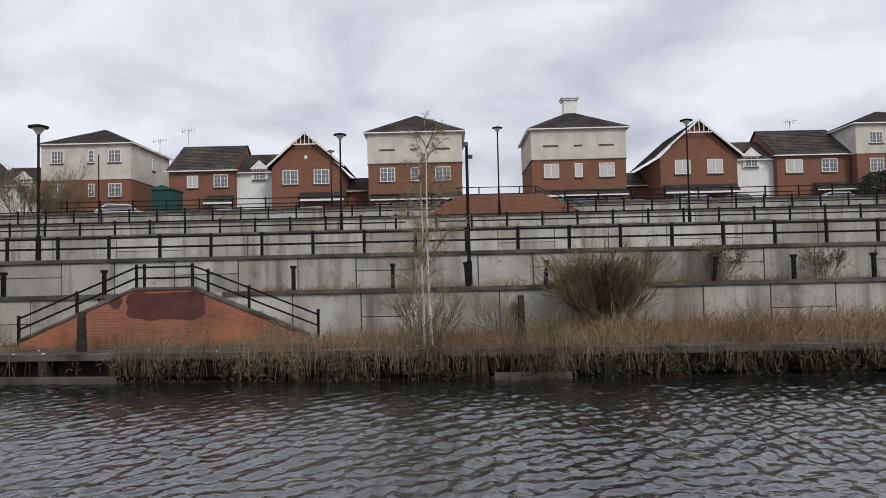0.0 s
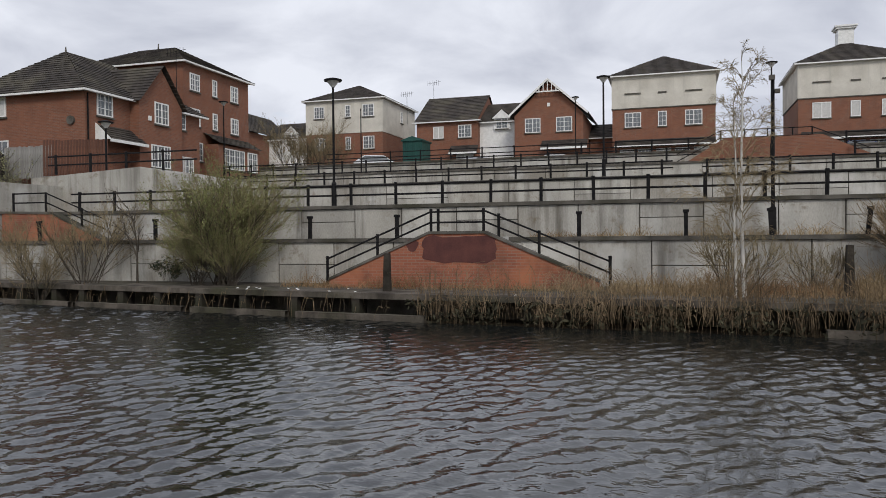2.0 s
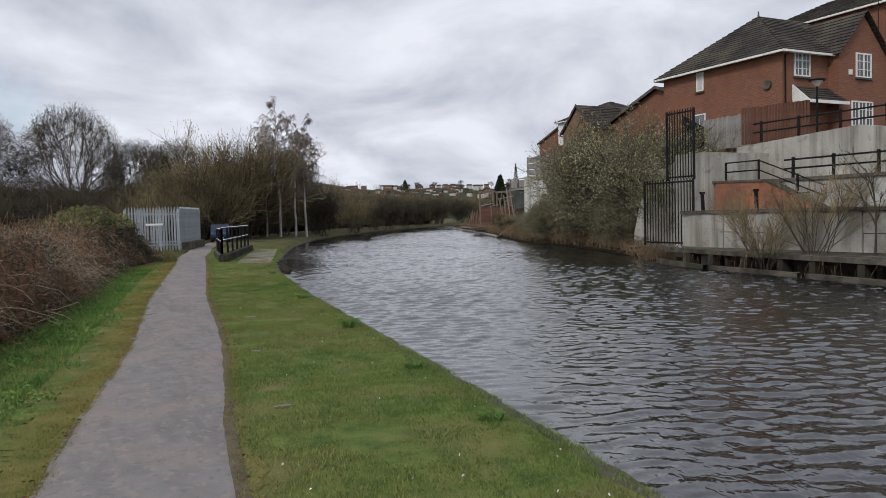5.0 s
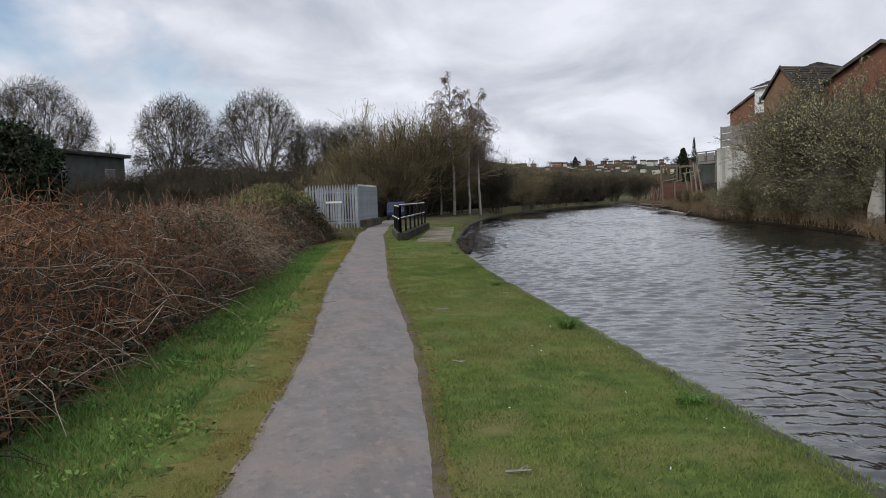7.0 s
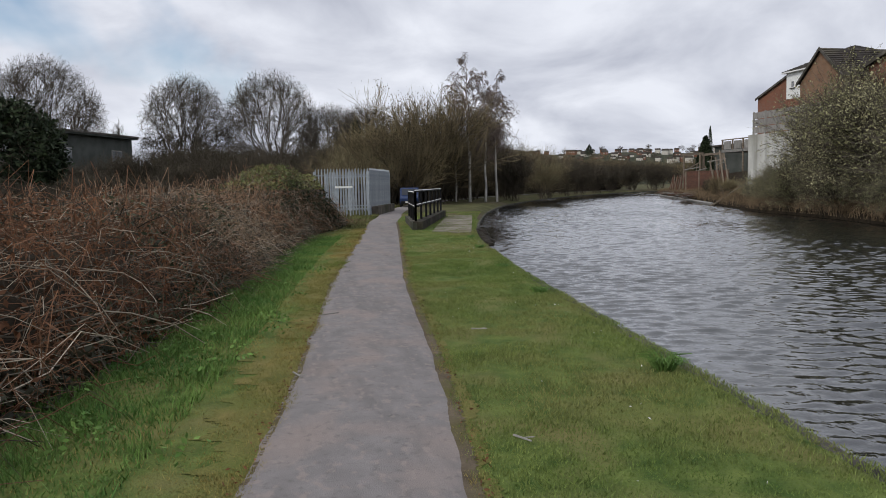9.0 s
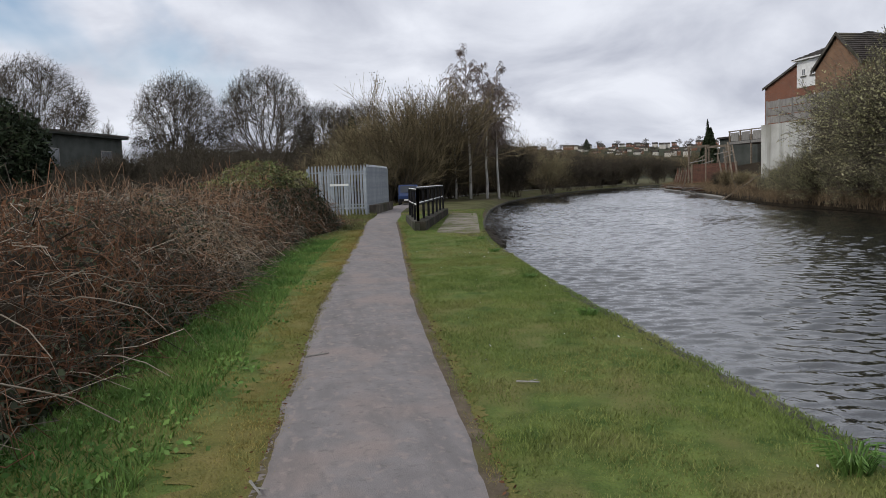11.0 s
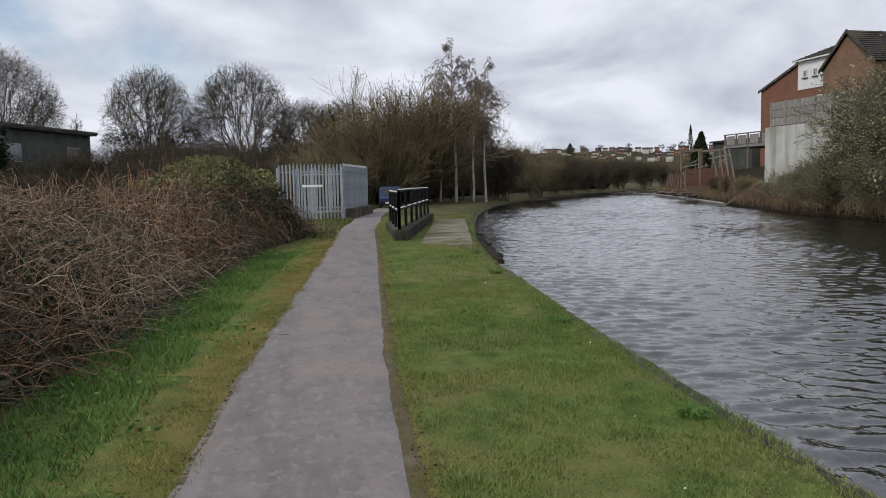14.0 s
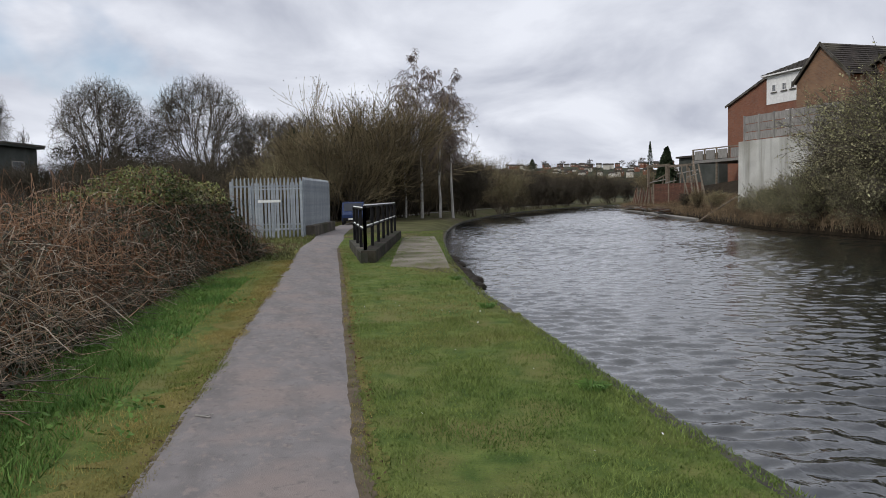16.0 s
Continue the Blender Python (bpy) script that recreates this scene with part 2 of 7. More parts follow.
M = {
    "grass": material("grass", (0.060, 0.104, 0.022), (0.150, 0.195, 0.050), 4.5, 0.9, 0.8, 55, c3=(0.175, 0.168, 0.06), depth=0.03, spec=0.15),
    "blade": material("blade", (0.098, 0.155, 0.036), (0.175, 0.222, 0.060), 0.9, 0.75, 0, 20, islands=0.35, c3=(0.22, 0.215, 0.078), spec=0.2),
    "verge": material("verge", (0.070, 0.155, 0.034), (0.150, 0.240, 0.060), 1.1, 0.75, 0, 20, islands=0.35, spec=0.2),
    "path": material("path", (0.196, 0.182, 0.179), (0.240, 0.223, 0.218), 5.0, 0.95, 0.45, 160, c3=(0.262, 0.222, 0.205), depth=0.008, spec=0.12),
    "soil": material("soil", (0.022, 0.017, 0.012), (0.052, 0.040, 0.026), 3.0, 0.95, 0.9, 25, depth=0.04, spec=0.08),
    "stone_edge": material("stone_edge", (0.048, 0.045, 0.038), (0.120, 0.110, 0.092), 2.5, 0.9, 0.6, 30, c3=(0.035, 0.042, 0.022), spec=0.15),
    "concrete": material("concrete", (0.345, 0.332, 0.300), (0.480, 0.462, 0.420), 1.1, 0.9, 0.25, 35, stretch=(1, 1, 0.45), c3=(0.26, 0.24, 0.205), spread=0.14, spec=0.15),
    "coping": material("coping", (0.065, 0.060, 0.054), (0.150, 0.138, 0.120), 2.2, 0.9, 0.4, 30, c3=(0.055, 0.052, 0.038), spec=0.15),
    "quay": material("quay", (0.060, 0.052, 0.043), (0.150, 0.130, 0.108), 1.7, 0.92, 0.5, 25, c3=(0.060, 0.058, 0.036), spec=0.15),
    "paving": material("paving", (0.20, 0.185, 0.165), (0.28, 0.26, 0.235), 1.5, 0.92, 0.4, 35, c3=(0.15, 0.15, 0.10), spec=0.2),
    "black_iron": material("black_iron", (0.007, 0.007, 0.008), (0.017, 0.016, 0.016), 6, 0.65, 0.2, 60, spec=0.12),
    "white_paint": material("white_paint", (0.70, 0.70, 0.68), (0.82, 0.82, 0.80), 4, 0.5, 0.05, 40),
    "galvanised": material("galvanised", (0.25, 0.28, 0.31), (0.36, 0.39, 0.42), 5, 0.55, 0.1, 50, metal=0.25, spread=0.12),
    "render": material("render", (0.52, 0.49, 0.43), (0.64, 0.61, 0.54), 0.8, 0.9, 0.15, 30, c3=(0.45, 0.42, 0.36), spec=0.2),
    "roof_tile": material("roof_tile", (0.040, 0.035, 0.032), (0.075, 0.064, 0.056), 1.6, 0.85, 0.5, 14, c3=(0.095, 0.085, 0.065), spec=0.2),
    "brick": brick_material("brick", (0.245, 0.098, 0.056), (0.170, 0.070, 0.042), (0.19, 0.145, 0.115), (0.215, 0.090, 0.052)),
    "tan_brick": brick_material("tan_brick", (0.235, 0.130, 0.075), (0.165, 0.092, 0.055), (0.20, 0.16, 0.12), (0.255, 0.160, 0.095)),
    "red_brick": brick_material("red_brick", (0.33, 0.115, 0.065), (0.25, 0.085, 0.05), (0.26, 0.18, 0.14), (0.40, 0.15, 0.075)),
    "paint_patch": material("paint_patch", (0.075, 0.025, 0.022), (0.115, 0.04, 0.032), 2.5, 0.8, 0.2, 25),
    "glass": material("glass", (0.10, 0.11, 0.12), (0.20, 0.21, 0.22), 0.5, 0.08, 0, 5, spec=0.7),
    "blind": material("blind", (0.48, 0.47, 0.45), (0.58, 0.57, 0.55), 1.0, 0.6, 0, 8),
    "timber": material("timber", (0.115, 0.092, 0.068), (0.235, 0.192, 0.145), 2.0, 0.85, 0.4, 20, stretch=(1, 1, 6), spread=0.25),
    "rust_timber": material("rust_timber", (0.085, 0.040, 0.028), (0.150, 0.068, 0.044), 3.0, 0.85, 0.4, 20, spread=0.15),
    "grey_timber": material("grey_timber", (0.20, 0.19, 0.175), (0.30, 0.29, 0.27), 2.0, 0.9, 0.4, 20, stretch=(6, 6, 1), spread=0.12),
    "green_metal": material("green_metal", (0.008, 0.050, 0.042), (0.014, 0.075, 0.062), 2.0, 0.5, 0.05, 20),
    "bark": material("bark", (0.050, 0.042, 0.034), (0.105, 0.090, 0.072), 3.0, 0.95, 0.5, 20, spec=0.1),
    "twig": material("twig", (0.050, 0.042, 0.033), (0.118, 0.099, 0.077), 0.8, 0.95, 0, 12, islands=0.35, spec=0.08),
    "twig_brown": material("twig_brown", (0.150, 0.120, 0.072), (0.260, 0.210, 0.125), 0.5, 0.95, 0, 12, islands=0.35, spec=0.1),
    "birch_bark": material("birch_bark", (0.40, 0.38, 0.35), (0.62, 0.60, 0.56), 2.2, 0.8, 0.3, 12, stretch=(1, 1, 0.5), c3=(0.06, 0.055, 0.05), spec=0.2),
    "birch_twig": material("birch_twig", (0.12, 0.092, 0.08), (0.22, 0.175, 0.15), 0.8, 0.95, 0, 12, islands=0.3, spec=0.1),
    "cane": material("cane", (0.092, 0.045, 0.027), (0.275, 0.146, 0.083), 0.35, 0.85, 0, 14, islands=0.5, c3=(0.33, 0.235, 0.155), spec=0.15),
    "dead_leaf": material("dead_leaf", (0.075, 0.036, 0.020), (0.215, 0.100, 0.050), 0.4, 0.85, 0, 14, islands=0.5, c3=(0.10, 0.075, 0.045), spec=0.15),
    "bramble_leaf": material("bramble_leaf", (0.022, 0.036, 0.016), (0.062, 0.082, 0.042), 0.6, 0.6, 0, 14, islands=0.6, c3=(0.085, 0.070, 0.048), spec=0.25),
    "ivy": material("ivy", (0.070, 0.095, 0.026), (0.235, 0.245, 0.085), 0.8, 0.5, 0, 14, islands=0.5, spec=0.3),
    "dark_leaf": material("dark_leaf", (0.018, 0.028, 0.014), (0.040, 0.055, 0.026), 0.8, 0.7, 0, 14, islands=0.4, spec=0.2),
    "spring_leaf": material("spring_leaf", (0.150, 0.170, 0.062), (0.270, 0.275, 0.110), 0.4, 0.7, 0, 14, islands=0.45, spec=0.15),
    "willow_leaf": material("willow_leaf", (0.200, 0.195, 0.100), (0.400, 0.380, 0.220), 0.25, 0.75, 0, 14, islands=0.5, c3=(0.17, 0.185, 0.085), spec=0.15),
    "straw": material("straw", (0.20, 0.175, 0.055), (0.33, 0.265, 0.095), 0.9, 0.85, 0, 20, islands=0.35, c3=(0.16, 0.19, 0.05), spec=0.15),
    "bare_ground": material("bare_ground", (0.180, 0.158, 0.128), (0.290, 0.258, 0.212), 1.3, 0.95, 0.5, 22, c3=(0.13, 0.12, 0.075), depth=0.02, spec=0.1),
    "grey_twig": material("grey_twig", (0.060, 0.052, 0.042), (0.150, 0.132, 0.106), 0.8, 0.95, 0, 12, islands=0.4, spec=0.08),
    "worn_turf": material("worn_turf", (0.125, 0.130, 0.038), (0.225, 0.190, 0.068), 4.0, 0.92, 0.8, 60, c3=(0.135, 0.155, 0.042), depth=0.03, spec=0.12),
    "dark_stone": material("dark_stone", (0.022, 0.019, 0.016), (0.062, 0.053, 0.043), 2.2, 0.9, 0.8, 14, c3=(0.028, 0.032, 0.018), depth=0.03, spec=0.12),
    "dry_grass": material("dry_grass", (0.19, 0.135, 0.075), (0.33, 0.245, 0.14), 0.5, 0.9, 0, 14, islands=0.4, c3=(0.20, 0.105, 0.055), spec=0.15),
    "scrub": material("scrub", (0.028, 0.027, 0.018), (0.078, 0.071, 0.045), 0.12, 0.95, 0, 3, islands=0.45, c3=(0.042, 0.052, 0.025), spec=0.08),
    "rough_ground": material("rough_ground", (0.058, 0.060, 0.026), (0.115, 0.112, 0.052), 0.6, 0.95, 0.6, 30, c3=(0.105, 0.085, 0.055), spec=0.08),
    "rough_blade": material("rough_blade", (0.075, 0.085, 0.030), (0.150, 0.150, 0.060), 0.5, 0.85, 0, 20, islands=0.4, c3=(0.15, 0.12, 0.07), spec=0.1),
    "fringe": material("fringe", (0.085, 0.068, 0.046), (0.155, 0.125, 0.090), 6.0, 0.95, 0.6, 60, c3=(0.105, 0.095, 0.040), spec=0.08),
    "bare_cane": material("bare_cane", (0.26, 0.215, 0.160), (0.44, 0.38, 0.30), 0.9, 0.85, 0, 20, islands=0.35, spec=0.15),
    "red_twig": material("red_twig", (0.110, 0.080, 0.050), (0.235, 0.175, 0.110), 0.6, 0.95, 0, 12, islands=0.4, spec=0.08),
    "gold_twig": material("gold_twig", (0.185, 0.145, 0.085), (0.320, 0.255, 0.155), 0.6, 0.95, 0, 12, islands=0.35, spec=0.08),
    "litter": material("litter", (0.60, 0.60, 0.60), (0.80, 0.80, 0.80), 5, 0.6, 0, 20),
    "car_white": material("car_white", (0.62, 0.63, 0.65), (0.70, 0.71, 0.73), 1, 0.25, 0, 10),
    "car_dark": material("car_dark", (0.03, 0.035, 0.045), (0.045, 0.05, 0.06), 1, 0.25, 0, 10),
    "car_blue": material("car_blue", (0.015, 0.03, 0.085), (0.022, 0.042, 0.11), 1, 0.25, 0, 10),
    "car_silver": material("car_silver", (0.33, 0.34, 0.36), (0.42, 0.43, 0.45), 1, 0.3, 0, 10, metal=0.3),
    "rubber": material("rubber", (0.012, 0.012, 0.012), (0.02, 0.02, 0.02), 4, 0.9, 0, 30),
    "hill": material("hill", (0.040, 0.045, 0.030), (0.075, 0.078, 0.050), 0.02, 0.95, 0, 0.3, c3=(0.065, 0.055, 0.045), spec=0.05),
    "cladding": material("cladding", (0.055, 0.060, 0.054), (0.095, 0.102, 0.092), 0.6, 0.85, 0.1, 20, spec=0.1),
    "dirty_white": material("dirty_white", (0.50, 0.50, 0.47), (0.60, 0.60, 0.56), 0.7, 0.9, 0.2, 20, c3=(0.30, 0.29, 0.25), spec=0.2),
}

overlay(M["concrete"], (0.105, 0.095, 0.078), (2.4, 2.4, 0.16), 1.0, 0.50, 0.70, 0.75)
overlay(M["concrete"], (0.56, 0.555, 0.53), (1.0, 1.0, 0.8), 0.55, 0.54, 0.64, 0.55)
overlay(M["concrete"], (0.165, 0.130, 0.085), (1, 1, 1), 2.6, 0.58, 0.70, 0.6)
overlay(M["render"], (0.34, 0.33, 0.30), (2.0, 2.0, 0.15), 0.9, 0.55, 0.75, 0.5)
overlay(M["red_brick"], (0.115, 0.052, 0.034), (1.2, 1.2, 0.8), 1.1, 0.50, 0.72, 0.8)
overlay(M["red_brick"], (0.42, 0.24, 0.16), (1.0, 1.0, 0.5), 0.8, 0.60, 0.74, 0.5)
overlay(M["brick"], (0.150, 0.060, 0.036), (1, 1, 0.6), 0.6, 0.50, 0.72, 0.6)
overlay(M["roof_tile"], (0.022, 0.020, 0.018), (1, 1, 1), 1.1, 0.50, 0.68, 0.7)
overlay(M["quay"], (0.025, 0.022, 0.018), (1.5, 1.5, 0.5), 1.3, 0.48, 0.66, 0.7)
overlay(M["dirty_white"], (0.24, 0.235, 0.20), (2.0, 2.0, 0.14), 0.8, 0.47, 0.68, 0.8)
overlay(M["path"], (0.150, 0.140, 0.136), (0.35, 1.6, 1), 2.2, 0.50, 0.68, 0.65)
overlay(M["path"], (0.285, 0.245, 0.225), (0.8, 1.2, 1), 11.0, 0.54, 0.64, 0.75)
overlay(M["path"], (0.125, 0.116, 0.112), (1, 1, 1), 17.0, 0.56, 0.68, 0.5)
overlay(M["grass"], (0.205, 0.195, 0.065), (1, 1, 1), 0.9, 0.54, 0.70, 0.5)
overlay(M["bare_ground"], (0.26, 0.235, 0.20), (1, 1, 1), 0.6, 0.50, 0.66, 0.6)

# rippled canal water
m = bpy.data.materials.new("water")
m.use_nodes = True
n, l = m.node_tree.nodes, m.node_tree.links
p = n["Principled BSDF"]
p.inputs["Base Color"].default_value = (0.009, 0.011, 0.011, 1)
p.inputs["Roughness"].default_value, p.inputs["IOR"].default_value = 0.02, 1.9
tc = n.new("ShaderNodeTexCoord")
total = None
for scale_xyz, scale, amount in (((0.6, 1.0, 1), 6.0, 0.8), ((0.8, 1.0, 1), 13.0, 0.35)):
    mp, ns, mu = n.new("ShaderNodeMapping"), n.new("ShaderNodeTexNoise"), n.new("ShaderNodeMath")
    mp.inputs["Scale"].default_value = scale_xyz
    mp.inputs["Rotation"].default_value = (0, 0, 0.35)
    ns.inputs["Scale"].default_value, ns.inputs["Detail"].default_value, ns.inputs["Distortion"].default_value = scale, 2.0, 0.6
    l.new(tc.outputs["Object"], mp.inputs[0])
    l.new(mp.outputs[0], ns.inputs["Vector"])
    mu.operation = "MULTIPLY"
    mu.inputs[1].default_value = amount
    crest = n.new("ShaderNodeMath")
    crest.operation = "POWER"
    crest.inputs[1].default_value = 3.0
    l.new(ns.outputs[0], crest.inputs[0])
    l.new(crest.outputs[0], mu.inputs[0])
    if total is None:
        total = mu.outputs[0]
    else:
        ad = n.new("ShaderNodeMath")
        l.new(total, ad.inputs[0])
        l.new(mu.outputs[0], ad.inputs[1])
        total = ad.outputs[0]
bp = n.new("ShaderNodeBump")
bp.inputs["Strength"].default_value, bp.inputs["Distance"].default_value = 1.0, 0.016
l.new(total, bp.inputs["Height"])
l.new(bp.outputs[0], p.inputs["Normal"])
M["water"] = m


# ---- mesh helpers ----
class Shape:
    """Collects faces of one mesh."""

    def __init__(self):
        self.v, self.f = [], []

    def face(self, pts):
        k = len(self.v)
        self.v += [tuple(q) for q in pts]
        self.f.append(tuple(range(k, k + len(pts))))
        return self

    def box(self, x0, x1, y0, y1, z0, z1):
        k = len(self.v)
        self.v += [(x, y, z) for z in (z0, z1) for x, y in ((x0, y0), (x1, y0), (x1, y1), (x0, y1))]
        self.f += [tuple(k + i for i in q) for q in ((3, 2, 1, 0), (4, 5, 6, 7), (0, 1, 5, 4), (1, 2, 6, 5), (2, 3, 7, 6), (3, 0, 4, 7))]
        return self

    def prism(self, outline, axis, a, b):
        """An outline in the two other axes, drawn out along axis from a to b."""
        def put(u, w, s):
            return {"x": (s, u, w), "y": (u, s, w), "z": (u, w, s)}[axis]
        k, n_ = len(self.v), len(outline)
        self.v += [put(u, w, a) for u, w in outline] + [put(u, w, b) for u, w in outline]
        self.f += [tuple(k + i for i in range(n_))[::-1], tuple(k + n_ + i for i in range(n_))]
        self.f += [(k + i, k + (i + 1) % n_, k + n_ + (i + 1) % n_, k + n_ + i) for i in range(n_)]
        return self

    def rod(self, a, b, r0, r1=None, n_=8):
        a, b = Vector(a), Vector(b)
        r1 = r0 if r1 is None else r1
        d = (b - a).normalized()
        u = d.orthogonal().normalized()
        w = d.cross(u)
        k = len(self.v)
        for c, r in ((a, r0), (b, r1)):
            self.v += [tuple(c + (u * math.cos(t) + w * math.sin(t)) * r) for t in (2 * math.pi * i / n_ for i in range(n_))]
        self.f += [(k + i, k + (i + 1) % n_, k + n_ + (i + 1) % n_, k + n_ + i) for i in range(n_)]
        self.f += [tuple(k + i for i in range(n_))[::-1], tuple(k + n_ + i for i in range(n_))]
        return self

    def mesh(self, name, mat, recalc=True, bevel=0.0):
        me = bpy.data.meshes.new(name)
        me.from_pydata(self.v, [], self.f)
        bm = bmesh.new()
        bm.from_mesh(me)
        if bevel:
            bmesh.ops.remove_doubles(bm, verts=bm.verts, dist=1e-5)
            bmesh.ops.bevel(bm, geom=list(bm.edges), offset=bevel, segments=1, affect="EDGES")
        if not recalc:
            bmesh.ops.remove_doubles(bm, verts=bm.verts, dist=1e-4)
        if recalc:
            bmesh.ops.recalc_face_normals(bm, faces=bm.faces)
        bm.to_mesh(me)
        bm.free()
        me.materials.append(M[mat] if isinstance(mat, str) else mat)
        return me


def part(name, shape, mat, parent, label="", at=None, recalc=True, bevel=0.0):
    me = shape if isinstance(shape, bpy.types.Mesh) else shape.mesh(name, mat, recalc, bevel)
    ob = new(name, me)
    ob.parent = parent
    if at is not None:
        ob.matrix_basis = at
    return tagged(ob, label)


def thing(name, m, label, category, group="", kind=""):
    ob = new(name)
    ob.matrix_basis = m
    return tagged(ob, label, category, group, kind)


def solid(name, shape, mat, label, category, kind="", m=None, recalc=True, bevel=0.0, group=""):
    ob = new(name, shape if isinstance(shape, bpy.types.Mesh) else shape.mesh(name, mat, recalc, bevel))
    if m is not None:
        ob.matrix_basis = m
    return tagged(ob, label, category, group, kind)


def array_mesh(name, verts, faces, mat, smooth=False):
    """A mesh from numpy arrays; faces all have the same number of corners."""
    verts, faces = np.asarray(verts, np.float32).reshape(-1, 3), np.asarray(faces, np.int32)
    me = bpy.data.meshes.new(name)
    c = faces.shape[1]
    me.vertices.add(len(verts))
    me.vertices.foreach_set("co", verts.ravel())
    me.loops.add(faces.size)
    me.loops.foreach_set("vertex_index", faces.ravel())
    me.polygons.add(len(faces))
    me.polygons.foreach_set("loop_start", np.arange(0, faces.size, c, dtype=np.int32))
    me.polygons.foreach_set("use_smooth", np.full(len(faces), smooth))
    me.update(calc_edges=True)
    me.materials.append(M[mat])
    return me


def tubes(paths, radii, sides=3):
    """Tubes round many polylines: paths (n, k, 3), radii (n, k)."""
    paths, radii = np.asarray(paths, float), np.asarray(radii, float)
    n_, k, _ = paths.shape
    d = np.gradient(paths, axis=1)
    d /= np.linalg.norm(d, axis=2, keepdims=True) + 1e-9
    ref = np.where(np.abs(d[:, :, 2:3]) > 0.9, np.array([1.0, 0, 0]), np.array([0, 0, 1.0]))
    u = np.cross(d, ref)
    u /= np.linalg.norm(u, axis=2, keepdims=True) + 1e-9
    w = np.cross(d, u)
    rings = [paths + (u * math.cos(t) + w * math.sin(t)) * radii[:, :, None] for t in (2 * math.pi * i / sides for i in range(sides))]
    verts = np.stack(rings, axis=2).reshape(-1, 3)
    base = np.arange(n_)[:, None, None] * k * sides + np.arange(k - 1)[None, :, None] * sides
    i = np.arange(sides)[None, None, :]
    j = (i + 1) % sides
    faces = np.stack([base + i, base + j, base + sides + j, base + sides + i], axis=-1).reshape(-1, 4)
    return verts, faces


def leaves(points, size, rng, flat=0.0, long=1.0):
    """Small four-cornered leaves, turned at random, round many points."""
    points = np.asarray(points, float)
    n_ = len(points)
    a = rng.normal(size=(n_, 3))
    a[:, 2] *= 1 - flat
    a /= np.linalg.norm(a, axis=1, keepdims=True) + 1e-9
    b = np.cross(a, rng.normal(size=(n_, 3)))
    b /= np.linalg.norm(b, axis=1, keepdims=True) + 1e-9
    s = size * rng.uniform(0.6, 1.4, (n_, 1))
    a, b = a * s * 0.5 * long, b * s * 0.32
    verts = np.stack([points - a, points + b, points + a, points - b], axis=1).reshape(-1, 3)
    return verts, np.arange(n_ * 4).reshape(-1, 4)


def joined(*pieces):
    """Joins (verts, faces) pairs."""
    vs, fs, k = [], [], 0
    for v, f in pieces:
        vs.append(v)
        fs.append(f + k)
        k += len(v)
    return np.concatenate(vs), np.concatenate(fs)


def smooth_line(pts, steps):
    """Catmull-Rom through rows of numbers."""
    pts = np.asarray(pts, float)
    ext = np.vstack([2 * pts[0] - pts[1], pts, 2 * pts[-1] - pts[-2]])
    out = []
    for i in range(1, len(ext) - 2):
        p0, p1, p2, p3 = ext[i - 1:i + 3]
        for t in (j / steps for j in range(steps)):
            out.append(0.5 * (2 * p1 + (p2 - p0) * t + (2 * p0 - 5 * p1 + 4 * p2 - p3) * t * t + (3 * p1 - p0 - 3 * p2 + p3) * t ** 3))
    out.append(pts[-1])
    return np.array(out)


# ---- ground, canal, path ----
# both banks, as pairs of points across the water: near x, near y, far x, far y
BANKS = smooth_line([
    (400, -40, 400, -15), (150, -14, 150, 4), (60, -4.5, 60, 11), (25, -0.6, 25, 13.8), (10, 1.0, 9.5, 15.1), (4, 1.75, 4, 15.5),
    (0, 2.2, -0.7, 15.9), (-5, 2.88, -5, 16.25), (-8.7, 3.42, -8, 16.6), (-13.8, 4.03, -12, 17.15), (-18.6, 4.63, -17.7, 18.0),
    (-22.4, 5.21, -23, 18.9), (-28.8, 6.44, -28, 21.6), (-37.5, 8.7, -35, 24.5), (-46, 11.2, -41, 26.4), (-56, 14.5, -46, 27.6),
    (-69, 19.7, -54, 30.8), (-82, 26.5, -66, 36), (-96, 35, -78, 41.2), (-116, 50, -98, 50), (-131, 65, -118, 67), (-146, 80, -134, 88), (-170, 110, -158, 122), (-210, 150, -198, 162), (-300, 240, -288, 252), (-500, 440, -488, 452)], 6)
WATER = -0.4
rng = np.random.default_rng(7)


def near_y(x):
    return float(np.interp(-x, -BANKS[:, 0], BANKS[:, 1]))


def far_y(x):
    return float(np.interp(-x, -BANKS[:, 2], BANKS[:, 3]))


def far_height(x, off):
    """The far bank's height, off metres behind the water's edge."""
    wild = np.clip((-26.5 - x) / 3, 0, 1)
    rise = np.interp(off, [0, 0.4, 1.5, 4, 8, 14, 30, 60, 130], [-0.15, 0.0, 0.35, 1.5, 4.3, 4.8, 6.0, 7.5, 9.0])
    rise *= np.interp(x, [-140, -100, -60, -45], [0.25, 0.35, 0.7, 1.0])
    return wild * rise + (1 - wild) * -0.45


